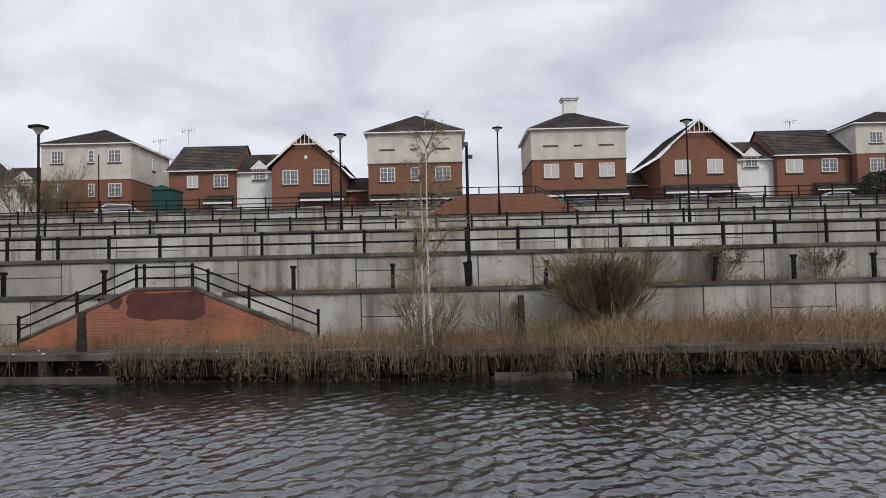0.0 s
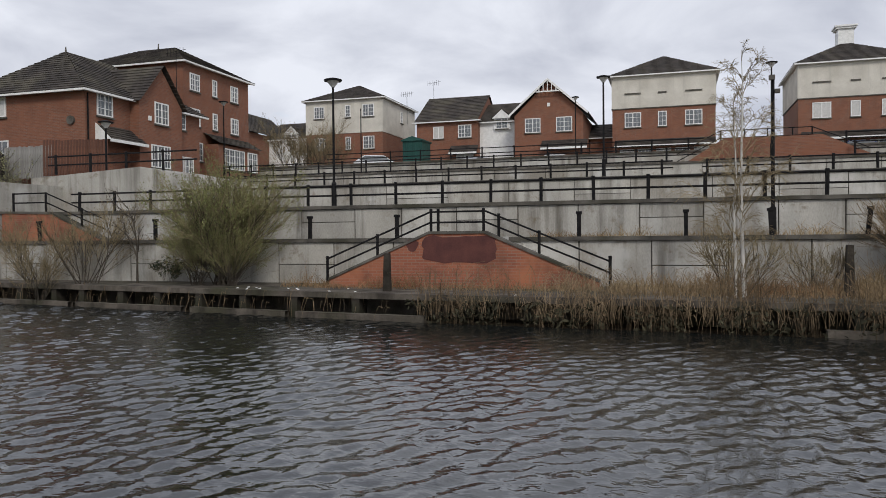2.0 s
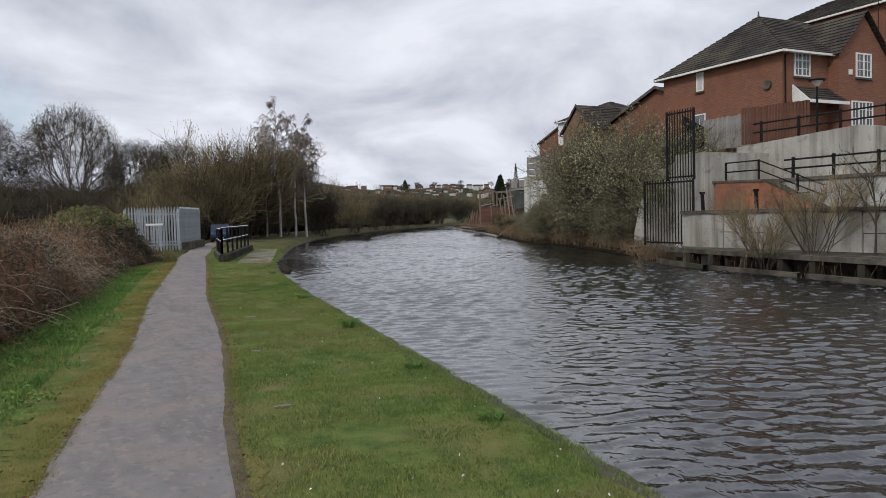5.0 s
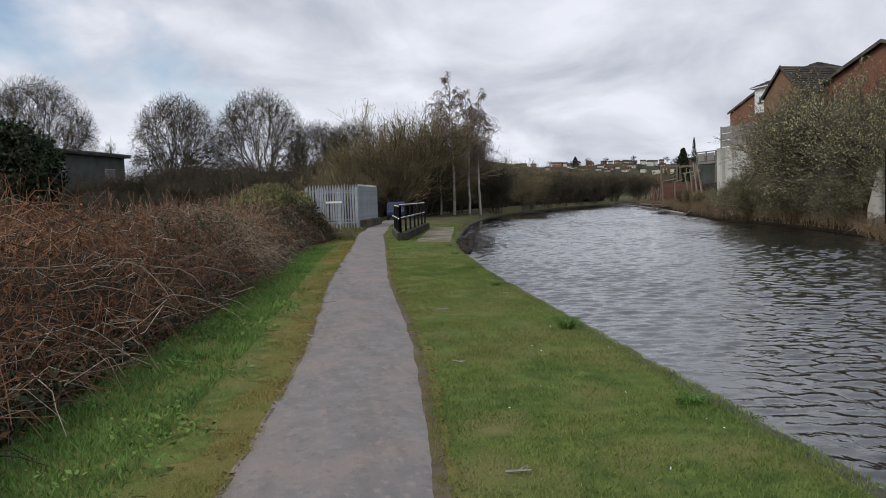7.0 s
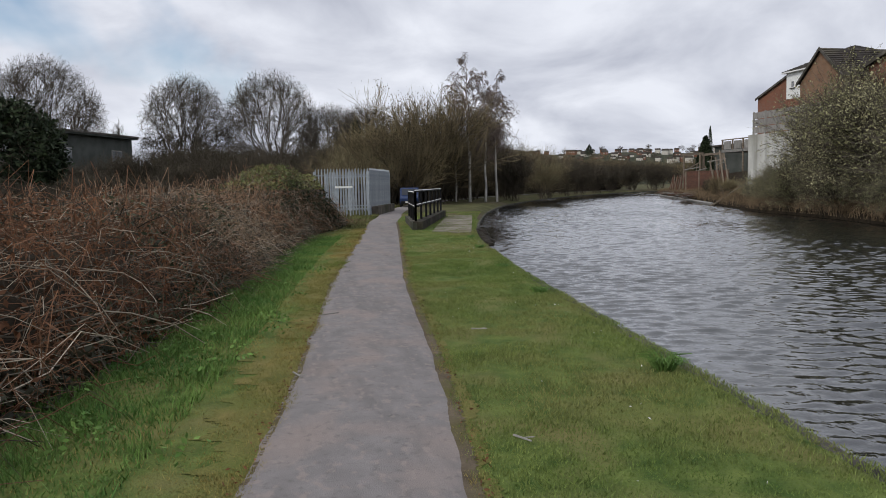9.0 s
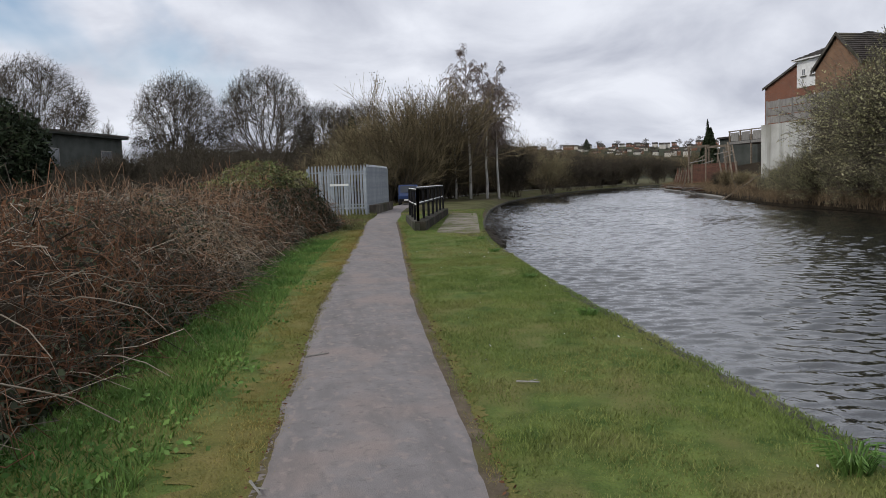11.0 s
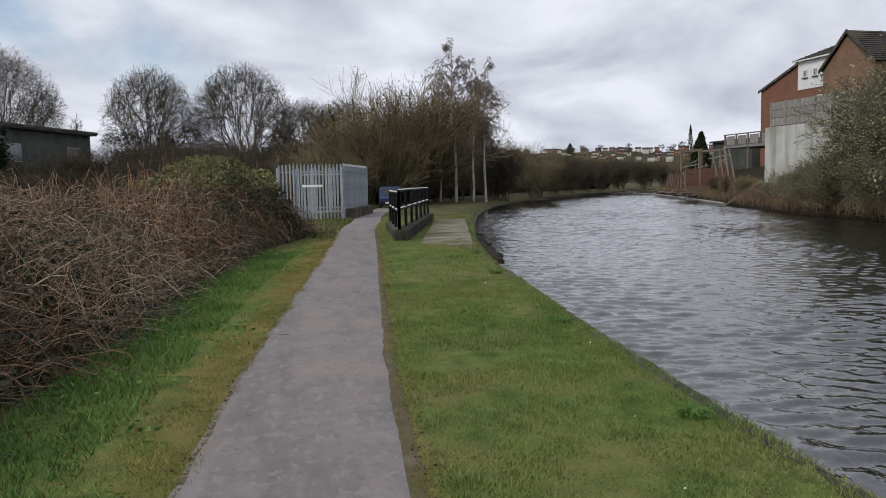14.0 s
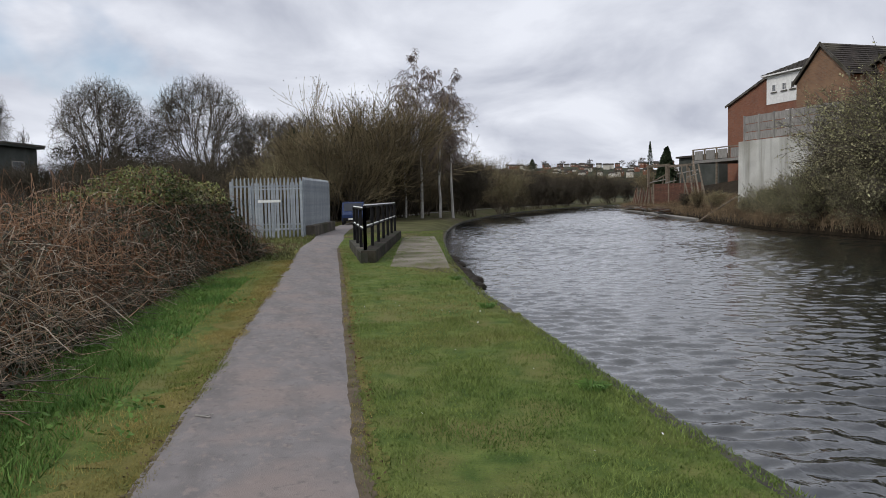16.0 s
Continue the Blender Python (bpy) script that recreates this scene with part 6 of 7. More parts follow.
for i, (x, y, rz, h) in enumerate(((-136, 12, 130, 14), (-146, 7, 210, 13), (-122, -41, 60, 15), (-150, 26, 90, 13), (-160, 44, 10, 12), (-117, -25, 45, 12.5), (-119, -21, 100, 10.5), (-110, 30, 0, 10.5), (-120, 34, 70, 11), (-84, 22, 120, 8.5))):
    tree("bare_tree", scaled_to(slim, x, y, 0.3, rz, h), slim, "slender bare tree with fine upright twigs", "bare trees on the skyline")

# silver birches by the water
bir = [birch_meshes(20 + k, 12.0, 0.13, 56, 0.30, 0.24, 0.50, 0.010, "birch_twig", 10, 6) for k in range(2)]
for x, y, k, rz, h in ((-69.9, 16.7, 0, 0, 12.2), (-69.4, 18.0, 1, 100, 10.8), (-69.0, 18.9, 0, 220, 10.6), (-73.0, 16.2, 1, 40, 10.0)):
    tree("silver_birch", pose(x, y, 0.05, 0, 0, rz) @ Matrix.Diagonal((h / 12, h / 12, h / 12, 1)), bir[k], "slender silver birch with white bark and fine hanging twigs", "birches by the water")

# brown thickets: many-stemmed shrubs
thick = [tree_meshes(30 + k, 3.0, 0.022, (4, 5, 7), 0.55, 0.04, 0.10, 0.0055, levels=3, stems=22, fan=0.42, first=0.08, ratio=(0.45, 0.8), twig=tw, bark="twig", base=0.75) for k, tw in enumerate(("twig_brown", "twig", "twig_brown"))]
thick = [with_leaves(t_, mt, n_, 0.045, 40 + k, spread=0.2) for k, (t_, mt, n_) in enumerate(zip(thick, ("scrub", "scrub", "willow_leaf"), (7000, 16000, 8000)))]
rr = random.Random(77)


def thicket(x, y, h, k, z=0.0, wide=1.0):
    tree("thicket", scaled_to(thick[k], x, y, z, rr.uniform(0, 360), h, wide), thick[k], ("leafless brown willow thicket with dense upright twigs", "dark leafless scrub with tangled twigs", "leafless brown willow thicket flushed with buds")[k], "scrub along the bank", "shrub")


for x, y, h, k in ((-64.5, 9.6, 6.6, 0), (-67, 12.2, 9.4, 0), (-68, 9.2, 7.0, 2), (-71, 13.2, 8.5, 0), (-64, 6.8, 4.6, 2), (-60.5, 4.2, 3.2, 0), (-74, 15.5, 7.0, 1), (-77, 12, 6.8, 0), (-75, 22, 4.6, 1), (-79, 19, 6, 0), (-84, 24, 5.0, 1), (-88, 20, 6.6, 0), (-82, 28, 4.2, 2), (-90, 31, 4.8, 1), (-95, 27, 6.2, 0), (-97, 36, 4.6, 1), (-102, 31, 6.4, 0), (-104, 41, 4.6, 1), (-110, 38, 6.2, 0), (-112, 47, 4.6, 1), (-118, 44, 6.2, 0), (-120, 53, 4.6, 1), (-126, 52, 6, 0), (-129, 61, 4.8, 1), (-135, 60, 6, 0), (-136, 69, 4.8, 1), (-143, 68, 6, 0), (-146, 79, 5, 1), (-154, 80, 6, 0), (-152, 90, 5, 1), (-162, 97, 6.5, 0)):
    thicket(x, y, h * rr.uniform(0.92, 1.06), k)
for i in range(64):
    x = -71 - 1.35 * i
    thicket(x, float(np.interp(-x, -PATH_LINE[:, 0], PATH_LINE[:, 1])) - rr.uniform(2.2, 5.0), rr.uniform(1.5, 3.2), (1, 2, 1, 0)[i % 4], 0, 1.7)
# dark scrub wall to the left of the path
for i in range(34):
    u = i / 33
    x, y = -62 - 14 * rr.random(), -36 + 38 * u
    thicket(x, y, rr.uniform(3.0, 4.0) if y > -7 else rr.uniform(1.9, 2.7), 1, 0, 1.3)
for i in range(18):
    y = -34 + 46 * i / 17
    if y > -12:
        thicket(-88 - 12 * rr.random(), y, rr.uniform(5.0, 6.2), 1, 0, 1.3)
for i in range(8):
    thicket(-46 - 10 * rr.random(), -24 + 18 * i / 7, rr.uniform(1.2, 1.9), 1, 0, 1.4)
for i in range(22):
    thicket(-108 - 14 * rr.random(), -14 + 36 * i / 21, rr.uniform(5.2, 7.2), 1, 0, 1.15)
for i in range(12):
    thicket(-84 - 6 * rr.random(), -40 + 28 * i / 11, rr.uniform(4.0, 5.4), 1, 0, 1.3)
# unbroken scrub behind the towpath round the bend
for i in range(44):
    x = -70 - 2.2 * i
    thicket(x, float(np.interp(-x, -PATH_LINE[:, 0], PATH_LINE[:, 1])) - rr.uniform(4.0, 9.0), rr.uniform(4.0, 5.6), (0, 1, 2, 1)[i % 4], 0, 1.25)

# dark conifers
def conifer(m, h, w, seed, label):
    q = np.random.default_rng(seed)
    n_ = 5200
    t = q.uniform(0, 1, n_) ** 0.8
    a, r = q.uniform(0, 2 * math.pi, n_), np.sqrt(q.uniform(0.25, 1, n_))
    rad = w * (1 - t) ** 0.8 * (0.75 + 0.25 * np.sin(5 * a + 9 * t)) + 0.08
    at = np.stack([np.cos(a) * r * rad, np.sin(a) * r * rad, 0.3 + t * h], axis=1)
    ob = thing("conifer", m, label, "tree")
    part("trunk", Shape().rod((0, 0, -0.2), (0, 0, h * 0.9), 0.16, 0.03, 6), "bark", ob)
    part("crown", array_mesh("crown", *leaves(at, 0.34, q, long=1.3), "dark_leaf"), None, ob)


conifer(pose(-104, 10.7, 0.5), 9.0, 2.0, 1, "dark ivy-clad conifer among the bare trees")
ever = with_leaves(dome_meshes(15, 9.0, 4.4, 9, (4, 5, 5), 0.02, "twig"), "dark_leaf", 16000, 0.30, 16, spread=0.28)
tree("evergreen_tree", pose(-74, -20.5, 0), ever, "broad dark evergreen standing in the scrub")
conifer(pose(-97.5, 56, 1.5), 5.4, 1.7, 2, "narrow dark cypress in the far gardens")
conifer(pose(-99.8, 57, 1.5), 4.4, 1.4, 3, "narrow dark cypress in the far gardens")
for x, y, s in ((36.8, 60.5, 1), (39.5, 60.8, 2)):
    q = np.random.default_rng(50 + s)
    at = q.normal(0, 1, (2600, 3))
    at = at / np.linalg.norm(at, axis=1, keepdims=True) * q.uniform(0.6, 1.05, (2600, 1)) * np.array([2.0, 1.4, 1.5]) + np.array([0, 0, 1.6])
    solid("evergreen_bush", array_mesh("evergreen_bush", *leaves(at[at[:, 2] > 0.02], 0.25, q), "dark_leaf"), None, "dark evergreen bush before the houses", "shrub", m=pose(x, y, ZS))

# willows on the far bank
will = [tree_meshes(60 + k, 4.4, 0.04, (5, 6, 7), 0.6, 0.03, 0.11, 0.007, levels=3, stems=24, fan=0.75, first=0.1, ratio=(0.45, 0.8), twig="grey_twig", bark="grey_twig", base=0.8) for k in range(2)]
will = [with_leaves(w_, "willow_leaf", 24000, 0.080, 70 + k, spread=0.07) for k, w_ in enumerate(will)]
for i, (x, y, h, z) in enumerate(((-28.6, 23.6, 4.3, 0.3), (-31.2, 25.2, 5.4, 0.6), (-33.6, 25.9, 5.6, 0.8), (-36.2, 27.2, 5.2, 0.9), (-39.2, 28.2, 4.6, 0.8), (-42.2, 29.4, 4.0, 0.8), (-44.6, 31.2, 3.2, 0.6), (-30.2, 23.2, 2.4, -0.1), (-33.5, 24.4, 2.5, -0.1), (-37.5, 25.9, 2.8, -0.1), (-41.5, 27.2, 2.8, -0.1), (-45.0, 28.5, 2.2, -0.1), (-48.5, 30.0, 1.9, -0.1), (-51.5, 31.2, 1.4, -0.1))):
    tree("willow_bush", scaled_to(will[i % 2], x, y, z, 47 * i, h, 1.0), will[i % 2], "spreading willow bush with yellow-grey catkins", "willows on the far bank", "shrub")
for i, (x, y, h) in enumerate(((-61, 34.5, 1.5), (-66, 37, 1.3), (-57, 33.0, 1.3), (-104, 58, 4.5), (-110, 66, 5), (-118, 78, 5.5), (-128, 90, 6), (-96, 62, 4.5), (-88, 58, 4))):
    thicket(x, y, h, i % 3, 0.3)

# bushes on the quay
green = with_leaves(tree_meshes(80, 2.6, 0.022, (4, 5, 6), 0.4, 0.05, 0.09, 0.004, levels=3, stems=20, fan=0.5, first=0.12, ratio=(0.45, 0.8), twig="twig_brown", base=0.35), "spring_leaf", 30000, 0.032, 81)
tree("elder_bush", scaled_to(green, -12.6, 19.1, 0.2, 0, 3.5), green, "rounded elder bush coming into yellow-green leaf on the quay", category="shrub")
for x, y, h, rz in ((-13.3, 18.9, 1.9, 40), (-12.1, 18.8, 1.7, 150), (-12.7, 19.5, 2.6, 260)):
    tree("elder_bush", scaled_to(green, x, y, 0.2, rz, h, 1.1), green, "low elder shoots in yellow-green leaf on the quay", category="shrub")
bare = tree_meshes(82, 2.2, 0.02, (3, 4, 6), 0.45, 0.05, 0.10, 0.0045, levels=3, stems=11, fan=0.6, first=0.15, ratio=(0.45, 0.8), twig="twig_brown")
bare = with_leaves(bare, "dry_grass", 900, 0.04, 83)
tree("bare_bush", scaled_to(bare, -17.4, 18.95, 0.2, 30, 2.7), bare, "bare tangled bush growing on the quay", "bare bushes on the quay", "shrub")
tree("bare_bush", scaled_to(bare, -19.6, 19.4, 0.2, 150, 2.2), bare, "bare tangled bush growing on the quay", "bare bushes on the quay", "shrub")
tree("bare_bush", scaled_to(bare, -18.6, 18.5, -0.3, 250, 1.7), bare, "bare tangled bush growing on the quay", "bare bushes on the quay", "shrub")
thin = tree_meshes(84, 2.9, 0.045, (3, 5, 9), 0.6, 0.02, 0.10, 0.0045, levels=3, first=0.35, ratio=(0.3, 0.5))
tree("young_tree", scaled_to(thin, -15.8, 19.4, 0.15, 0, 3.0), thin, "dark thin-stemmed young tree against the terrace wall")
sap = [birch_meshes(85 + k, 5.4, 0.05, 34, 0.10, 0.25, 0.25, 0.0036, "gold_twig", 9, 5) for k in range(2)]
for x, y, k, rz, h in ((1.25, 17.3, 0, 0, 5.5), (1.08, 17.35, 1, 70, 4.6)):
    tree("silver_birch", pose(x, y, 0.0, 0, 0, rz) @ Matrix.Diagonal((h / 5.4, h / 5.4, h / 5.4, 1)), sap[k], "white-stemmed birch sapling at the quay edge", "birch saplings")
sp = tree_meshes(87, 1.5, 0.012, (3, 4, 6), 0.45, 0.05, 0.1, 0.004, levels=3, stems=10, fan=0.6, first=0.1, twig="twig_brown")
tree("thicket", scaled_to(sp, 0.9, 17.6, 0.1, 0, 1.7), sp, "low brown twigs round the birch saplings", category="shrub")
tree("thicket", scaled_to(sp, 2.9, 18.6, 0.15, 70, 1.3), sp, "low brown twigs beside the birch saplings", category="shrub")
red = tree_meshes(88, 2.0, 0.009, (4, 5, 8), 0.32, 0.05, 0.08, 0.0045, levels=3, stems=44, fan=0.45, first=0.08, twig="red_twig", bark="red_twig", base=0.4)
tree("red_bush", scaled_to(red, 5.6, 19.3, 0.2, 0, 2.3, 1.15), red, "dense red-brown leafless bush on the quay", category="shrub")
climb = with_leaves(sp, "dark_leaf", 700, 0.07, 89)
tree("ivy_bush", scaled_to(climb, 9.4, 21.9, 1.45, 0, 1.3), climb, "dark-leaved climber against the terrace wall", "climbers", "shrub")
tree("ivy_bush", scaled_to(climb, 12.6, 21.9, 1.45, 60, 1.1), climb, "dark-leaved climber against the terrace wall", "climbers", "shrub")
small_b = with_leaves(sp, "dark_leaf", 1300, 0.10, 90)
tree("laurel_bush", scaled_to(small_b, -15.1, 19.9, 0.2, 0, 0.8), small_b, "small dark evergreen bush by the wall", category="shrub")
tree("garden_tree", scaled_to(thin, -31.2, 61, ZS - 0.3, 0, 4.5), thin, "leafless garden tree before the white house", "garden trees")
for x, y, h, rz in ((-31.0, 60.5, 6.0, 20), (-29.4, 61.0, 5.0, 100), (-32.4, 60.2, 5.5, 200)):
    tree("garden_tree", scaled_to(bare, x, y, ZS - 0.2, rz, h, 0.8), bare, "pale-twigged garden tree before the white house", "garden trees")
for x, y, h in ((-33.5, 57.5, 1.5), (-37, 56, 1.4), (-30.8, 57.8, 1.3), (-35.2, 52.8, 1.4)):
    thicket(x, y, h, 1, ZS - 0.2)


def tufts(name, areas, mat, label, seed, h, n_per, radius=0.006, lean=0.35):
    """Dry stalks, standing in tufts over rectangles (x0, x1, y0, y1, z, height factor)."""
    q = np.random.default_rng(seed)
    allp, allr = [], []
    for x0, x1, y0, y1, z, f in areas:
        n_ = int((x1 - x0) * (y1 - y0) * n_per)
        c = np.stack([q.uniform(x0, x1, n_), q.uniform(y0, y1, n_), np.full(n_, z)], axis=1)
        patch = np.array([0.35 + 0.9 * abs(noise.noise(Vector((cx * 0.8, cy * 1.1, seed)))) * 2 for cx, cy, _ in c])
        hh = (h * f * patch * q.uniform(0.5, 1.2, n_))[:, None]
        d = q.normal(0, lean, (n_, 3))
        d[:, 2] = 1
        bend = q.normal(0, lean * 0.8, (n_, 3))
        bend[:, 2] = -abs(bend[:, 2])
        p = [c + d * hh * t + bend * hh * t * t for t in (0, 0.35, 0.7, 1.0)]
        allp.append(np.stack(p, axis=1))
        allr.append(np.tile(np.array([1.0, 0.8, 0.5, 0.2]) * radius, (n_, 1)))
    ob = new(name, array_mesh(name, *tubes(np.concatenate(allp), np.concatenate(allr)), mat))
    return tagged(ob, label, "grass", kind="stuff")


tufts("dry_grass", [(-10.5, -8.8, 18.6, 19.6, 0.2, 0.8), (-9.4, -1.6, 18.2, 19.0, 0.2, 0.55), (-1.6, 3.5, 17.2, 20.0, 0.2, 0.8), (3.5, 22, 16.4, 20.3, 0.2, 1.15), (-4, 22, 20.9, 21.6, 1.48, 0.5), (-22, -13, 20.6, 21.4, 1.48, 0.35)], "dry_grass", "tall dry straw-coloured grass on the quay", 91, 0.62, 150, 0.007)
# growth hanging over the quay edge
hp, hr = [], []
q = np.random.default_rng(92)
for x in np.concatenate([q.uniform(-6.2, 25, 2000), q.normal(2.5, 2.5, 700), q.uniform(-24, -6, 350)]):
    y = far_y(x) + 0.42 + q.uniform(-0.05, 0.35)
    thickness = noise.noise(Vector((x * 0.9, 0, 2))) + 0.5 * noise.noise(Vector((x * 2.9, 0, 5)))
    if thickness < q.uniform(-0.3, 0.35):
        continue
    z, L = q.uniform(-0.15, 0.22), q.uniform(0.12, 0.75) * (1 + 0.7 * thickness)
    dx, dy = q.normal(0, 0.25), -q.uniform(0.1, 0.5)
    hp.append([(x, y, z), (x + dx * L * 0.4, y + dy * L * 0.5, z + 0.08 * L), (x + dx * L * 0.8, y + dy * L * 0.9, z - 0.35 * L), (x + dx * L, y + dy * L * 1.05, z - 0.95 * L)])
    hr.append([0.008, 0.007, 0.005, 0.003])
hang = new("hanging_growth", array_mesh("hanging_growth", *tubes(hp, hr), "red_twig"))
tagged(hang, "brown dead growth hanging over the quay edge", "vegetation", kind="stuff")
at = np.stack([q.uniform(-6, 25, 5200), np.zeros(5200), q.uniform(-0.4, 0.12, 5200)], axis=1)
at = at[[noise.noise(Vector((v[0] * 1.3, v[2] * 3, 4))) > -0.12 for v in at]]
at[:, 1] = [far_y(x) + 0.25 + 0.3 * r for x, r in zip(at[:, 0], q.uniform(-1, 1, len(at)))]
tagged(new("dead_leaves", array_mesh("dead_leaves", *leaves(at, 0.075, q, long=1.8), "scrub")), "matted dark dead leaves along the quay edge", "vegetation", kind="stuff")
# brown stalks and brambles standing along the quay edge
sp_, sr_ = [], []
for x in np.concatenate([q.uniform(-6.0, 24, 2600), q.normal(1.5, 1.2, 300), q.normal(-1.5, 0.5, 120)]):
    if noise.noise(Vector((x * 0.7, 3, 1))) < q.uniform(-0.6, 0.3):
        continue
    y, L, d = far_y(x) + q.uniform(0.1, 0.75), q.uniform(0.25, 0.85), q.normal(0, 0.4, 2)
    z = q.uniform(-0.3, 0.05) if y < far_y(x) + 0.44 else 0.2
    sp_.append([(x, y, z), (x + d[0] * L * 0.3, y + d[1] * L * 0.3, z + L * 0.6), (x + d[0] * L * 0.7, y + d[1] * L * 0.7, z + L * 0.85), (x + d[0] * L * 1.3, y + d[1] * L * 1.2 - 0.1, z + L * q.uniform(0.4, 0.95))])
    sr_.append([0.006, 0.005, 0.004, 0.003])
tagged(new("edge_stalks", array_mesh("edge_stalks", *tubes(sp_, sr_), "red_twig")), "dead brown stalks along the quay edge", "vegetation", kind="stuff")
# foot of the wild far bank
fp, fr = [], []
for x in q.uniform(-95, -25.5, 9000):
    y = far_y(x) + q.uniform(-0.15, 1.6 if x > -48 else 4.0)
    L = q.uniform(0.25, 0.8)
    d = q.normal(0, 0.5, 2)
    z = far_height(x, max(0, y - far_y(x)))
    fp.append([(x, y, z - 0.1), (x + d[0] * L * 0.4, y + d[1] * L * 0.4, z + L * 0.6), (x + d[0] * L, y + d[1] * L, z + L * 0.75), (x + d[0] * L * 1.4, y + d[1] * L * 1.4 - 0.1, z + L * 0.35)])
    fr.append([0.009, 0.008, 0.006, 0.003])
tagged(new("bank_scrub", array_mesh("bank_scrub", *tubes(fp, fr), "red_twig")), "low brown scrub along the foot of the far bank", "vegetation", kind="stuff")

# ---- bramble thicket beside the path ----
FRONT_X = [-37, -34.5, -31.5, -25, -20.6, -17, -12, -6, 4]
FRONT_Y = [3.2, 2.75, 1.75, 0.6, 0.15, -0.3, -1.15, -2.0, -3.4]


def front(x):
    return np.interp(np.asarray(x), FRONT_X, FRONT_Y)


def bramble_top(x, back):
    """Height of the thicket, back metres behind its front."""
    x, back = np.asarray(x, float), np.asarray(back, float)
    h = 1.5 * np.clip(back / 1.0, 0, 1) ** 0.6
    mound = np.exp(-((x + 33.0) / 2.2) ** 2) * np.exp(-((back - 1.2) / 1.6) ** 2)
    h = h * (1 + 0.54 * mound - 0.13 * np.exp(-((x + 23) / 3.8) ** 2)) * (0.93 + 0.12 * np.sin(x * 1.3 + back) * np.sin(x * 0.47 + 2))
    return h * np.clip((x + 37.2) / 2.0, 0, 1)


br = thing("bramble_thicket", pose(0, 0, 0), "dense tangle of red-brown bramble canes and withered leaves", "bramble", kind="stuff")
# raised sheet inside the thicket; its near-black colour paints the shade between canes
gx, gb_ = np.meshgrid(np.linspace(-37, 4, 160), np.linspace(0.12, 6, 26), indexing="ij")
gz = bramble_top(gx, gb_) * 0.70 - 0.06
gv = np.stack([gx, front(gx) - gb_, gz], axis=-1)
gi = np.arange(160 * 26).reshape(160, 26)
part("inner_mass", array_mesh("inner_mass", gv.reshape(-1, 3), np.stack([gi[:-1, :-1], gi[:-1, 1:], gi[1:, 1:], gi[1:, :-1]], axis=-1).reshape(-1, 4), "soil", True), None, br, "dark sheet standing in for shade among the canes")
q = np.random.default_rng(95)


def canes(n_, x0, x1, rad, mat, name, tall=1.0):
    x = q.uniform(x0, x1, n_)
    b = np.abs(q.uniform(-0.05, 1, n_)) ** 1.3 * 4.2
    y = front(x) - b
    top = bramble_top(x, b)
    L = q.uniform(0.5, 1.5, n_)
    a = q.normal(0.9, 1.3, n_)
    dx, dy = np.cos(a + 0.6), np.sin(a)
    rise = q.uniform(0.02, 0.22, n_) * tall
    L = L / (0.5 + 0.5 * tall)
    z0 = top * q.uniform(0.35, 1.0, n_)
    pts = []
    for t, up in ((0, -0.12), (0.25, 0.6), (0.5, 1.0), (0.78, 0.55), (1.0, -0.55)):
        wob = q.normal(0, 0.055, (n_, 3))
        pts.append(np.stack([x + dx * L * t, y + dy * L * t * 0.6, np.maximum(0.02, z0 + rise * up)], axis=1) + wob)
    r = np.tile(np.array([1.0, 0.95, 0.85, 0.65, 0.35]) * rad, (n_, 1)) * q.uniform(0.6, 1.5, (n_, 1))
    part(name, array_mesh(name, *tubes(np.stack(pts, axis=1), r), mat), None, br)


canes(6500, -37, 0, 0.0036, "cane", "cane")
canes(2600, -37, 0, 0.0046, "twig", "dead_cane")
canes(1800, -36, -17, 0.0046, "grey_twig", "grey_cane")
canes(1500, -37, 0, 0.0040, "bare_cane", "pale_cane")
canes(900, -34, -20, 0.0050, "bare_cane", "pale_cane", 1.6)
canes(2600, -37, 0, 0.0040, "cane", "tall_cane", 3.0)


def arching_canes(n_, mat, name, rad):
    """Long bare canes that arch out of the thicket and fall towards the path."""
    x = q.uniform(-35, -3, n_)
    b = q.uniform(0.1, 1.5, n_)
    z0 = bramble_top(x, b) * q.uniform(0.25, 1.0, n_)
    L, a = q.uniform(0.4, 1.3, n_), q.normal(1.4, 1.1, n_)
    fall = z0 * q.uniform(0.2, 0.95, n_)
    pts = []
    for t in (0, 0.2, 0.4, 0.6, 0.8, 1.0):
        z = z0 + 0.28 * L * t * (1 - t) - fall * t ** 2.2
        out_ = np.stack([x + np.cos(a) * L * t, front(x) - b + np.abs(np.sin(a)) * L * t * 0.75, np.maximum(z, 0.03)], axis=1)
        pts.append(out_ + q.normal(0, 0.018, (n_, 3)))
    r = np.linspace(1, 0.5, 6)[None, :] * rad * q.uniform(0.6, 1.3, (n_, 1))
    part(name, array_mesh(name, *tubes(np.stack(pts, axis=1), r, 5), mat), None, br, "long bare arching canes")


arching_canes(300, "bare_cane", "arching_cane", 0.0062)
arching_canes(240, "cane", "arching_cane", 0.0058)


def shell(n_, x0, x1, low, high, power=1.0):
    x = q.uniform(x0, x1, n_)
    b = q.uniform(0, 1, n_) ** 1.6 * 4.0
    top = bramble_top(x, b)
    f = q.uniform(low, high, n_) ** power
    return np.stack([x + q.normal(0, 0.05, n_), front(x) - b + q.uniform(0, 0.18, n_), np.maximum(0.02, top * f)], axis=1)


